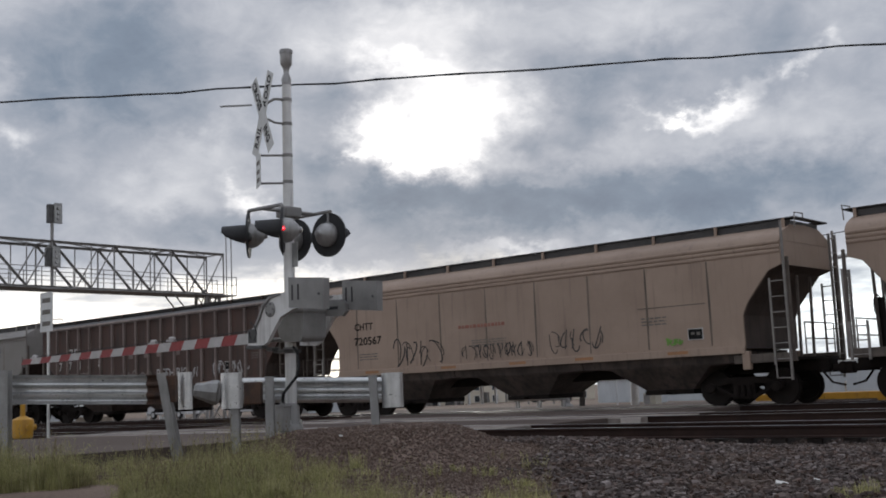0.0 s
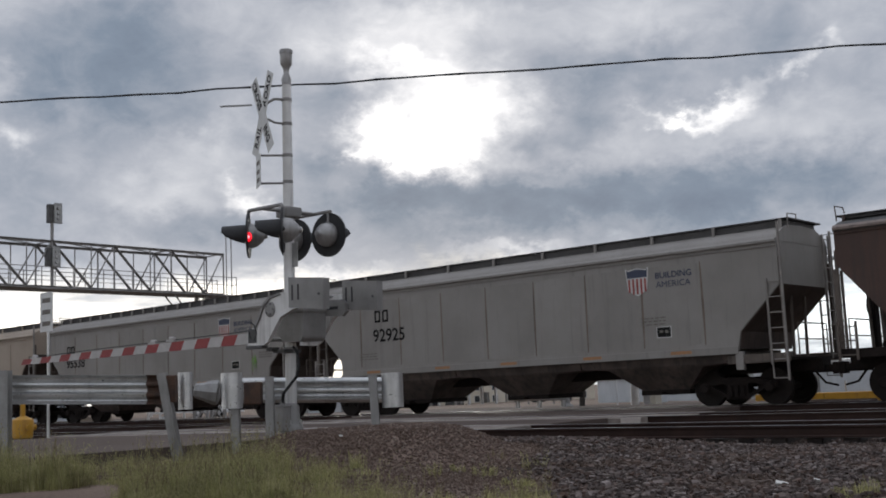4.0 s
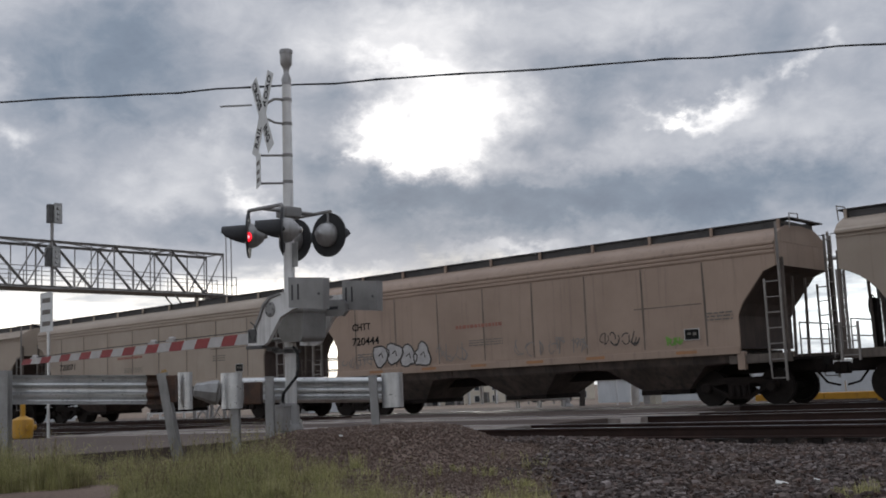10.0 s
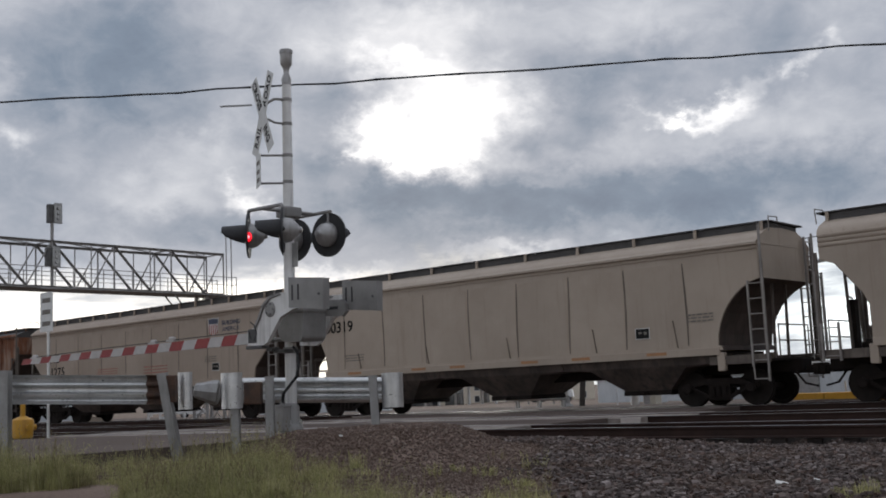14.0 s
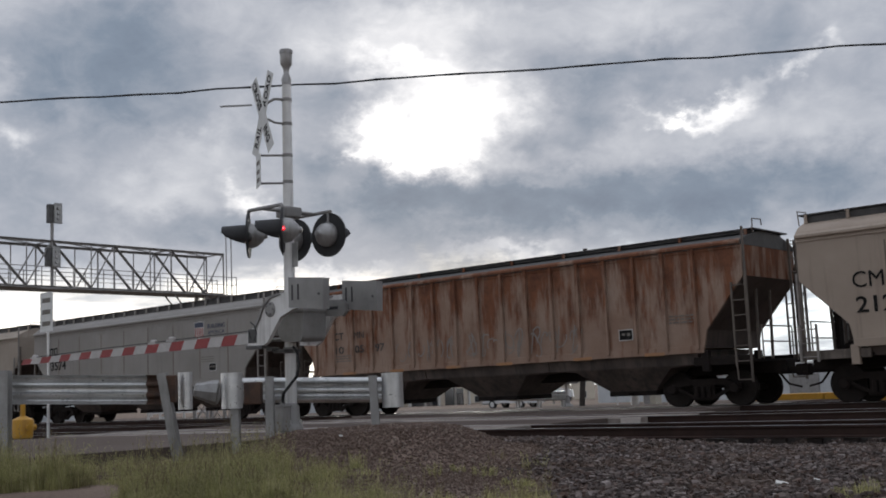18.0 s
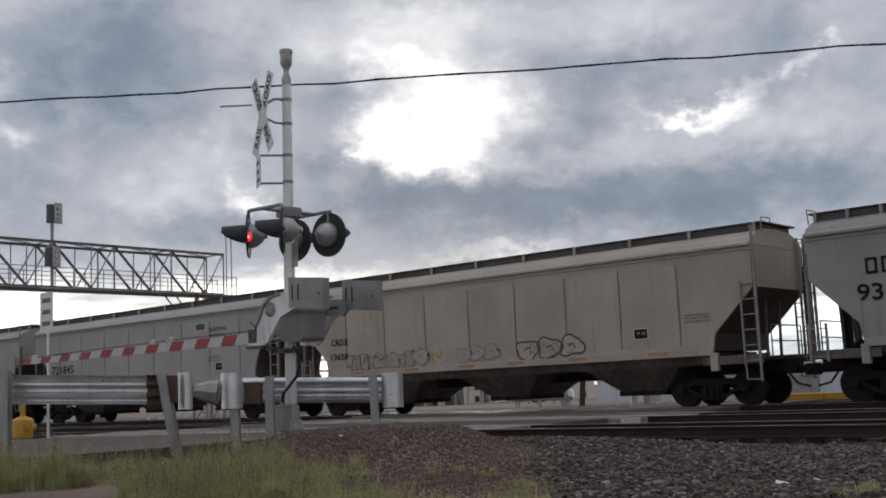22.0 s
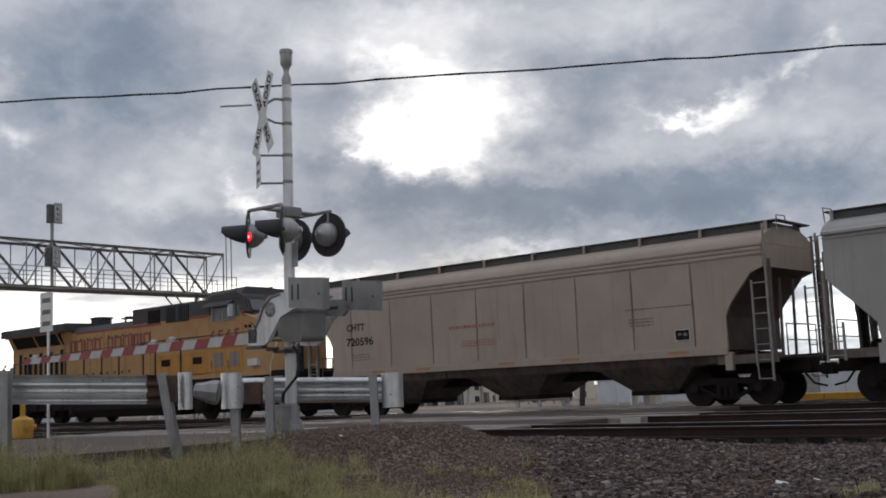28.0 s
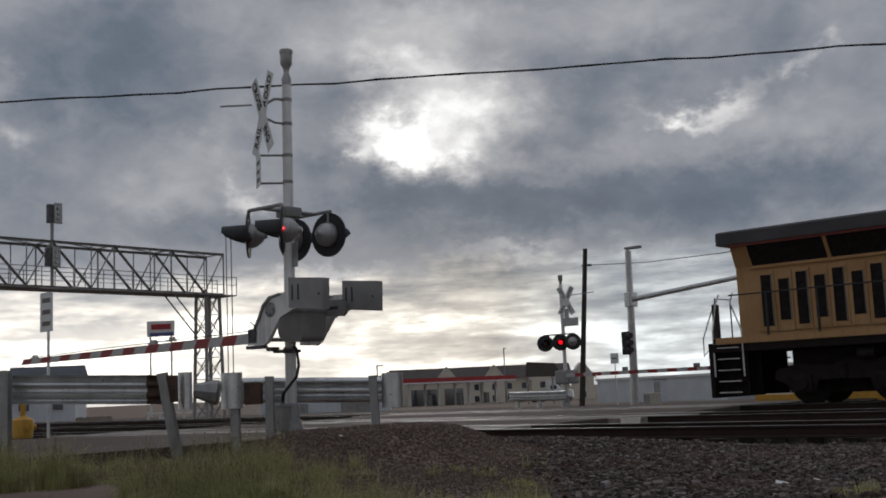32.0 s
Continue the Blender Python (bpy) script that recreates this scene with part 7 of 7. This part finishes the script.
def road_vehicle(name, label, paint, kind, y, z, rows):
    """A car that drives towards +x. rows: seconds and x."""
    t = thing(name, label, "pickup truck" if kind == "pickup" else "car")
    l = 5.6 if kind == "pickup" else 4.7
    h = l / 2
    if kind == "pickup":
        low = [(-h, 0.45), (-h, 1.12), (-0.5, 1.14), (1.35, 1.16), (h - 0.15, 1.05), (h, 0.85), (h, 0.42)]
        top = [(-0.55, 1.12), (-0.45, 1.84), (0.75, 1.86), (1.45, 1.14)]
        glass = [(-0.42, 1.22), (-0.35, 1.74), (0.70, 1.76), (1.22, 1.2)]
    else:
        low = [(-h, 0.45), (-h + 0.05, 1.0), (-h + 0.2, 1.08), (0.9, 1.06), (h - 0.3, 0.92), (h, 0.72), (h, 0.40)]
        top = [(-h + 0.15, 1.04), (-h + 0.55, 1.66), (0.15, 1.70), (1.05, 1.04)]
        glass = [(-h + 0.45, 1.1), (-h + 0.75, 1.56), (0.10, 1.60), (0.85, 1.1)]
    part("body", Shape().prism(low, -0.92, 0.92), paint, t)
    part("cabin", Shape().prism(top, -0.78, 0.78), paint, t)
    for sy in (-0.785, 0.785):
        part("side_window", Shape().prism(glass, sy - 0.006, sy + 0.006), VGLASS, t)
    part("windshield", Shape().prism([(top[2][0] + 0.06, top[2][1] - 0.06), (top[2][0] + 0.10, top[2][1] - 0.06), (top[3][0] + 0.02, top[3][1] + 0.06), (top[3][0] - 0.02, top[3][1] + 0.06)], -0.70, 0.70), VGLASS, t)
    for x in (h, -h):
        part("bumper", Shape().box(x - 0.07, x + 0.07, -0.88, 0.88, 0.36, 0.59, 0.03), BLACK if paint == VDARK else VWHITE, t)
    for sy in (-0.7, 0.7):
        part("headlight", Shape().box(h - 0.12, h + 0.02, sy - 0.16, sy + 0.16, 0.68, 0.84, 0.02), LAMPGLASS, t)
        part("tail_light", Shape().box(-h - 0.02, -h + 0.06, sy - 0.12, sy + 0.12, 0.75, 1.0, 0.02), ENGINE_RED, t)
        part("mirror", Shape().box(0.85, 1.0, sy * 1.38 - 0.1, sy * 1.38 + 0.1, 1.06, 1.22, 0.03), BLACK, t)
    wheels = []
    for x in (-h + 0.95, h - 0.95):
        for sy in (-0.82, 0.82):
            w = part("wheel", Shape().turned([(0.12, -0.11), (0.33, -0.11), (0.36, -0.07), (0.36, 0.07), (0.33, 0.11), (0.12, 0.11)], 20, "y"), TYRE, t)
            w.location = (x, sy, 0.36)
            part("rim", Shape().turned([(0.03, -0.125), (0.21, -0.115), (0.21, 0.115), (0.03, 0.125)], 14, "y"), ALU, w)
            wheels.append((w, x, sy))
    VEHICLES.append((t, y, z, rows, wheels))
    return t


road_vehicle("pickup_truck", "white pickup truck driving on the far street", VWHITE, "pickup", 56.0, -0.66, [(0, -68.0), (2.0, -35.1), (2.5, -26.2), (3.5, -8.4), (8.0, 71.0), (32.0, 290.0)])
road_vehicle("car", "white car driving on the far street", VWHITE, "car", 57.5, -0.66, [(0, -131.0), (5.5, -53.5), (6.0, -46.0), (8.0, -18.0), (32.0, 318.0)])
road_vehicle("car", "dark sport utility car driving on the far street", VDARK, "car", 56.0, -0.66, [(0, -156.0), (7.5, -50.2), (8.0, -43.3), (8.5, -36.0), (12.0, 14.0), (32.0, 300.0)])
road_vehicle("car", "white sport utility car driving on the far street", VWHITE, "car", 70.0, -0.95, [(0, -280.0), (17.5, -59.4), (18.5, -46.9), (19.0, -37.2), (20.0, -18.0), (32.0, 210.0)])

road_vehicle("pickup_truck", "white pickup truck following on the far street", VWHITE, "pickup", 56.0, -0.66, [(0, -79.4), (2.7, -31.3), (3.5, -17.0), (8.0, 63.0), (32.0, 285.0)])

# parked lorry by the hotel
lorry = thing("lorry", "white lorry tractor parked by the hotel", "lorry", m=pose(-117.2, 164.3, -2.3, 0, 0, 30))
part("cab", Shape().prism([(-1.2, 0.8), (-1.2, 3.9), (0.2, 3.9), (1.0, 2.4), (3.2, 2.1), (3.4, 0.8)], -1.2, 1.2), VWHITE, lorry)
part("cab_window", Shape().box(-0.6, 0.5, -1.23, -1.19, 2.3, 3.0), VGLASS, lorry)
part("chassis", Shape().box(-4.2, -1.2, -0.5, 0.5, 0.7, 1.1, 0.03), BLACK, lorry)
for x in (2.4, -2.4, -3.6):
    part("wheel", Shape().turned([(0.2, -1.2), (0.5, -1.2), (0.5, 1.2), (0.2, 1.2)], 16, "y", (x, 0, 0.5)), TYRE, lorry)

# ---- ballast, gravel, weeds and litter ----
def icosa_kit(n, seed):
    """Angular eight-cornered stones."""
    rnd = np.random.RandomState(seed)
    v = np.array([(x, y, z) for x in (-1, 1) for y in (-1, 1) for z in (-1, 1)], float) * 0.62
    f = np.array([(0, 1, 3), (0, 3, 2), (4, 6, 7), (4, 7, 5), (0, 4, 5), (0, 5, 1), (2, 3, 7), (2, 7, 6), (0, 2, 6), (0, 6, 4), (1, 5, 7), (1, 7, 3)])
    return [(v * rnd.uniform(0.55, 1.35, (8, 3))) * np.array([rnd.uniform(0.9, 1.45), rnd.uniform(0.65, 1.0), rnd.uniform(0.5, 0.85)]) for _ in range(n)], f


def scatter(name, label, category, material, points, sizes, seed):
    """Many broken stones in one mesh."""
    kit, f = icosa_kit(24, seed)
    rnd = np.random.RandomState(seed + 1)
    vs, fs = [], []
    for i, (p, s) in enumerate(zip(points, sizes)):
        a, b = rnd.uniform(0, 6.28), rnd.uniform(-0.6, 0.6)
        ca, sa, cb, sb = math.cos(a), math.sin(a), math.cos(b), math.sin(b)
        m = np.array([[ca, -sa * cb, sa * sb], [sa, ca * cb, -ca * sb], [0, sb, cb]])
        vs.append(kit[i % 24] @ m.T * s + np.array(p))
        fs.append(f + 8 * i)
    v, f = np.concatenate(vs), np.concatenate(fs)
    me = bpy.data.meshes.new(name)
    me.vertices.add(len(v))
    me.vertices.foreach_set("co", v.ravel())
    me.loops.add(len(f) * 3)
    me.loops.foreach_set("vertex_index", f.ravel().astype(np.int32))
    me.polygons.add(len(f))
    me.polygons.foreach_set("loop_start", np.arange(0, len(f) * 3, 3, dtype=np.int32))
    me.update(calc_edges=True)
    me.shade_flat()
    me.materials.append(material)
    return tagged(new(name, me), label, category, kind="stuff")


def stone_material(name, tones, rough=0.9):
    m = bpy.data.materials.new(name)
    m.use_nodes = True
    n = Nodes(m.node_tree)
    n.t.nodes.clear()
    r = n("ValToRGB", _0=n("NewGeometry").outputs["Random Per Island"])
    e = r.color_ramp.elements
    e[0].color, e[1].color = rgb(*tones[0]), rgb(*tones[-1])
    for i, c in enumerate(tones[1:-1]):
        x = e.new((i + 1) / (len(tones) - 1))
        x.color = rgb(*c)
    co = n("TexCoord").outputs["Object"]
    g = n.noise(co, 70.0, 4.0)
    col = n.mix(n.ramp(n.noise(co, 0.9, 4.0), 0.45, 0.65, 0.0, 0.45), r.outputs[0], rgb(0.13, 0.085, 0.06), "MIX")
    col = n.mix(n.ramp(g, 0.3, 0.75, 0.0, 0.5), col, rgb(0.06, 0.055, 0.05))
    b = n("BsdfPrincipled", _Base_Color=col, _Roughness=rough, _Specular_IOR_Level=0.25)
    n.t.links.new(n("Bump", _Strength=0.3, _Distance=0.004, _Height=g).outputs[0], b.inputs["Normal"])
    n.t.links.new(b.outputs[0], n("OutputMaterial").inputs[0])
    return m


BALLAST = stone_material("grey_ballast_stone", ((0.038, 0.026, 0.024), (0.094, 0.071, 0.064), (0.179, 0.143, 0.129), (0.118, 0.069, 0.052), (0.056, 0.043, 0.039), (0.113, 0.086, 0.077), (0.320, 0.268, 0.250)))
PEBBLE = stone_material("brown_gravel_stone", ((0.088, 0.053, 0.040), (0.144, 0.091, 0.070), (0.060, 0.037, 0.029), (0.223, 0.163, 0.132), (0.121, 0.076, 0.059), (0.186, 0.126, 0.098), (0.335, 0.279, 0.237)))


def visible_strip(x, y):
    """The wedge of ground before the camera."""
    d = -0.655 * x + 0.756 * y
    s = 0.756 * x + 0.655 * y
    return d > 8.7 and abs(s) < 0.47 * d


def on_mound(x, y):
    dx, dy = x + 10.1, y - 10.1
    return math.hypot((dx * 0.75 + dy * 0.66) / 2.3, (-dx * 0.66 + dy * 0.75) / 2.7)


rnd = random.Random(5)
pts, sizes = [], []
while len(pts) < 40000:
    x, y = rnd.uniform(-12.0, 1.0), rnd.uniform(7.2, 16.9)
    if not visible_strip(x, y) or on_mound(x, y) < 0.95:
        continue
    # the ballast thins out towards the verge
    edge = y + 1.02 * x - 1.9 + noise.noise(Vector((x * 0.7, y * 0.7, 3)))
    if edge < 0.2 and rnd.random() > max(0.0, 0.12 + edge * 0.25):
        continue
    s = rnd.choice((0.015, 0.021, 0.027, 0.033, 0.039)) * rnd.uniform(0.8, 1.2)
    lift = 0.03 if 15.6 < y < 16.95 else 0.0
    pts.append((x, y, ground_height(x, y) + rnd.uniform(-0.02, 0.05) + lift))
    sizes.append(s)
scatter("ballast", "grey broken ballast stones beside the near track", "ballast", BALLAST, pts, sizes, 3)

pts, sizes = [], []
while len(pts) < 95000:
    x, y = rnd.uniform(-14.0, -6.0), rnd.uniform(6.2, 13.8)
    if not visible_strip(x, y) or on_mound(x, y) > 1.25 + 0.8 * rnd.random() or x < ROAD_X1 + 0.2:
        continue
    pts.append((x, y, ground_height(x, y) + rnd.uniform(-0.006, 0.01)))
    sizes.append(rnd.choice((0.007, 0.009, 0.011, 0.014, 0.019)))
scatter("gravel", "brown gravel heaped by the signal mast", "gravel", PEBBLE, pts, sizes, 9)

pts, sizes = [], []
for y in TRACK_NEAR:
    n = 0
    while n < 3800:
        x = rnd.uniform(-12.6, 6.0)
        yy = y + rnd.uniform(-1.6, 3.0)
        if yy < 16.9:
            continue
        pts.append((x, yy, -0.21 + rnd.uniform(-0.02, 0.05)))
        sizes.append(rnd.uniform(0.025, 0.045))
        n += 1
scatter("ballast", "grey ballast between the farther tracks", "ballast", BALLAST, pts, sizes, 13)


def leaf_material(name, tones):
    """Thin blades: some of the light comes through."""
    m = bpy.data.materials.new(name)
    m.use_nodes = True
    n = Nodes(m.node_tree)
    n.t.nodes.clear()
    r = n("ValToRGB", _0=n("NewGeometry").outputs["Random Per Island"])
    e = r.color_ramp.elements
    e[0].color, e[1].color = rgb(*tones[0]), rgb(*tones[-1])
    for i, c in enumerate(tones[1:-1]):
        e.new((i + 1) / (len(tones) - 1)).color = rgb(*c)
    a = n("BsdfDiffuse", _Color=r.outputs[0])
    b = n("BsdfTranslucent", _Color=r.outputs[0])
    n.t.links.new(n("MixShader", _0=0.4, _1=a.outputs[0], _2=b.outputs[0]).outputs[0], n("OutputMaterial").inputs[0])
    return m


GRASS = leaf_material("summer_grass", ((0.28, 0.285, 0.115), (0.40, 0.385, 0.165), (0.52, 0.47, 0.24), (0.23, 0.24, 0.095), (0.60, 0.53, 0.34)))
WEED = leaf_material("grey_green_weed_leaves", ((0.20, 0.195, 0.09), (0.32, 0.305, 0.145), (0.27, 0.255, 0.12), (0.46, 0.41, 0.25)))
DRYGRASS = leaf_material("dry_grass", ((0.20, 0.165, 0.10), (0.15, 0.125, 0.07), (0.26, 0.22, 0.14)))


def grass(name, label, material, clumps, seed):
    """Bent tapering blades in clumps: (x, y, spread, height, blades)."""
    r = random.Random(seed)
    v, f = [], []
    for cx, cy, spread, height, count in clumps:
        for _ in range(count):
            a, d = r.uniform(0, 6.283), spread * r.random() ** 0.6
            x, y = cx + d * math.cos(a), cy + d * math.sin(a)
            z = ground_height(x, y) - 0.01
            h = height * r.uniform(0.3, 1.15) * (1 - 0.4 * d / spread)
            t = r.uniform(0, 6.283)
            lean = h * r.uniform(0.05, 0.5)
            w = r.uniform(0.0013, 0.0032)
            ox, oy = w * math.cos(t + 1.57), w * math.sin(t + 1.57)
            lx, ly = lean * math.cos(t), lean * math.sin(t)
            n = len(v)
            v += [(x - ox, y - oy, z), (x + ox, y + oy, z), (x + lx * 0.35 - ox * 0.8, y + ly * 0.35 - oy * 0.8, z + h * 0.6), (x + lx * 0.35 + ox * 0.8, y + ly * 0.35 + oy * 0.8, z + h * 0.6), (x + lx, y + ly, z + h)]
            f += [(n, n + 1, n + 3, n + 2), (n + 2, n + 3, n + 4)]
    me = bpy.data.meshes.new(name)
    me.from_pydata(v, [], f)
    me.materials.append(material)
    return tagged(new(name, me), label, "grass", kind="stuff")


def verge_clumps(n, seed):
    """Bushy tufts on the verge in two thick stands, with bare soil between them."""
    r = random.Random(seed)
    out = []
    while len(out) < n:
        x, y = r.uniform(-14.5, -3.0), r.uniform(4.0, 10.8)
        d = -0.655 * x + 0.756 * y
        s = (0.756 * x + 0.655 * y) / d
        if d < 8.6 or d > 14.0 or x < -13.4 or abs(s) > 0.46:
            continue
        k = noise.noise(Vector((x * 0.9, y * 0.9, 11.0))) + 0.5 * noise.noise(Vector((x * 2.6, y * 2.6, 4.0)))
        tall = 1.0
        if -0.285 < s < -0.155 and d < 10.9:
            want, tall = 1.0, 1.25 - 2.2 * abs(s + 0.22)
        elif -0.155 <= s < -0.10 and d < 10.3:
            want, tall = 0.30, 0.8
        elif s < -0.325 and 10.4 < d < 12.4:
            want, tall = 0.8, 1.15
        elif s < -0.285 and d < 10.4:
            want, tall = 0.0, 0.5
        elif s < -0.10:
            want, tall = 0.12, 0.5
        elif s < 0.09:
            want, tall = (0.07, 0.8) if d < 9.8 else (0.02, 0.6)
        else:
            want, tall = (0.02, 0.7) if 0.34 < s < 0.38 and d < 9.4 else (0.0, 0.6)
        if d > 11.6:
            want *= 0.35
        if on_mound(x, y) < 0.8:
            want *= 0.05
        if k < -0.22 or r.random() > want * (0.35 + 1.5 * k):
            continue
        h = r.choice((0.16, 0.22, 0.28, 0.34)) * r.uniform(0.8, 1.2) * tall * min(max(0.75 + 0.9 * k, 0.4), 1.3)
        out.append((x, y, r.uniform(0.08, 0.22), h, r.randint(90, 170)))
    return out


grass("grass", "green weedy grass on the road verge", GRASS, verge_clumps(520, 3), 4)
grass("grass", "dry straw-coloured grass among the weeds", DRYGRASS, [(x, y, s * 1.2, h * 1.2, max(8, c // 6)) for x, y, s, h, c in verge_clumps(300, 8)], 6)


def seed_heads(n, seed):
    """Tall weed stalks with feathery tops."""
    r = random.Random(seed)
    v, f = [], []
    for cx, cy, sp, h, c in verge_clumps(n, seed):
        for _ in range(3):
            x, y = cx + r.uniform(-sp, sp), cy + r.uniform(-sp, sp)
            z = ground_height(x, y)
            top = h * r.uniform(1.3, 1.8)
            lx, ly = r.uniform(-0.06, 0.06), r.uniform(-0.06, 0.06)
            m = len(v)
            v += [(x - 0.002, y, z), (x + 0.002, y, z), (x + lx, y + ly, z + top)]
            f.append((m, m + 1, m + 2))
            for q in range(7):
                t = 0.62 + 0.38 * q / 7
                a = r.uniform(0, 6.28)
                m = len(v)
                px, py, pz = x + lx * t, y + ly * t, z + top * t
                e = 0.03 * (1.25 - t)
                v += [(px, py, pz), (px + e * math.cos(a), py + e * math.sin(a), pz + 0.02), (px + e * 0.6 * math.cos(a + 0.6), py + e * 0.6 * math.sin(a + 0.6), pz + 0.035)]
                f.append((m, m + 1, m + 2))
    me = bpy.data.meshes.new("weeds")
    me.from_pydata(v, [], f)
    me.materials.append(DRYGRASS)
    return tagged(new("weeds", me), "tall pale weed stalks with seed heads", "weeds", kind="stuff")


seed_heads(150, 21)


def feathery_weeds(n, seed):
    """Bushy weeds: leaning stems set with many fine leaves."""
    r = random.Random(seed)
    v, f = [], []
    for cx, cy, sp, h, c in verge_clumps(n, seed):
        for _ in range(11):
            a, d = r.uniform(0, 6.283), sp * r.random() ** 0.5
            x, y = cx + d * math.cos(a), cy + d * math.sin(a)
            z = ground_height(x, y)
            top = h * r.uniform(0.7, 1.45)
            lean = top * r.uniform(0.1, 0.45)
            lx, ly = lean * math.cos(a), lean * math.sin(a)
            m = len(v)
            v += [(x - 0.002, y, z), (x + 0.002, y, z), (x + lx, y + ly, z + top)]
            f.append((m, m + 1, m + 2))
            for q in range(16):
                t = 0.15 + 0.85 * q / 15
                b = r.uniform(0, 6.283)
                e = r.uniform(0.02, 0.05) * (1.15 - 0.7 * t)
                px, py, pz = x + lx * t * t, y + ly * t * t, z + top * t
                ux, uy = math.cos(b), math.sin(b)
                k = r.uniform(0.0025, 0.005)
                m = len(v)
                v += [(px, py, pz), (px + ux * e * 0.5 - uy * k, py + uy * e * 0.5 + ux * k, pz + e * 0.45), (px + ux * e, py + uy * e, pz + e * 0.8), (px + ux * e * 0.5 + uy * k, py + uy * e * 0.5 - ux * k, pz + e * 0.45)]
                f.append((m, m + 1, m + 2, m + 3))
    me = bpy.data.meshes.new("weeds")
    me.from_pydata(v, [], f)
    me.materials.append(WEED)
    return tagged(new("weeds", me), "bushy grey-green weeds on the verge", "weeds", kind="stuff")


feathery_weeds(420, 33)

WHITESTONE = surface("white_broken_stone", (0.72, 0.70, 0.66), None, 0.8)
for x, y, s in ((-4.3, 9.35, 0.055), (-4.12, 9.7, 0.03), (-4.9, 8.7, 0.02), (-9.4, 8.9, 0.02)):
    me = Shape().add(icosa_kit(1, 7)[0][0] * s, [tuple(q) for q in icosa_kit(1, 7)[1]])
    solid("white_stone", me, WHITESTONE, "white broken stone lying on the ballast", "stone", "white stones", "", pose(x, y, ground_height(x, y) + 0.04, 20, 10, 40))


def motions():
    """The train rolls by, gathering a little speed, its wheels turning; cars pass on the far street; the signal bulbs turn their lit side out by turns."""
    for car, s in CARS:
        walk(car, [(t, pose(s + run(t), TRACK, 0)) for t in range(33)])
    times = [i / 15 for i in range(481)]
    for kept, x in ((WHEELS_A, -TRUCK_HALF), (WHEELS_B, TRUCK_HALF)):
        rows = [(t, pose(x, 0, 0.457, 0, math.degrees(run(t) / 0.457) % 360, 0)) for t in times]
        for w in kept:
            walk(w, rows)
    for w, x in LOCO_WHEELS:
        walk(w, [(t, pose(x, 0, 0.52, 0, math.degrees(run(t) / 0.52) % 360, 0)) for t in times])
    for car, y, z, rows, wheels in VEHICLES:
        walk(car, [(t, pose(x, y, z)) for t, x in rows])
        pace = []
        for t in [i / 30 for i in range(961)]:
            for (t0, x0), (t1, x1) in zip(rows, rows[1:]):
                if t0 <= t <= t1:
                    pace.append((t, x0 + (x1 - x0) * (t - t0) / (t1 - t0)))
                    break
        for w, x, sy in wheels:
            walk(w, [(t, pose(x, sy, 0.36, 0, math.degrees(d / 0.36) % 360, 0)) for t, d in pace])
    for bulb, home, phase in FLASHERS:
        rows = [(0.0, home if phase == 1 else home @ pose(0, 0, 0, 0, 0, 180))]
        t, lit = 0.39, phase == 0
        while t < 31.955:
            for k, dt in ((0, -0.04), (0, 0.0), (60, 0.004), (120, 0.008), (180, 0.012), (180, 0.04)):
                rows.append((t + dt, home @ pose(0, 0, 0, 0, 0, 180 - k if lit else k)))
            t, lit = t + 0.5955, not lit
        rows.append((32.0, rows[-1][1]))
        walk(bulb, rows)


motions()
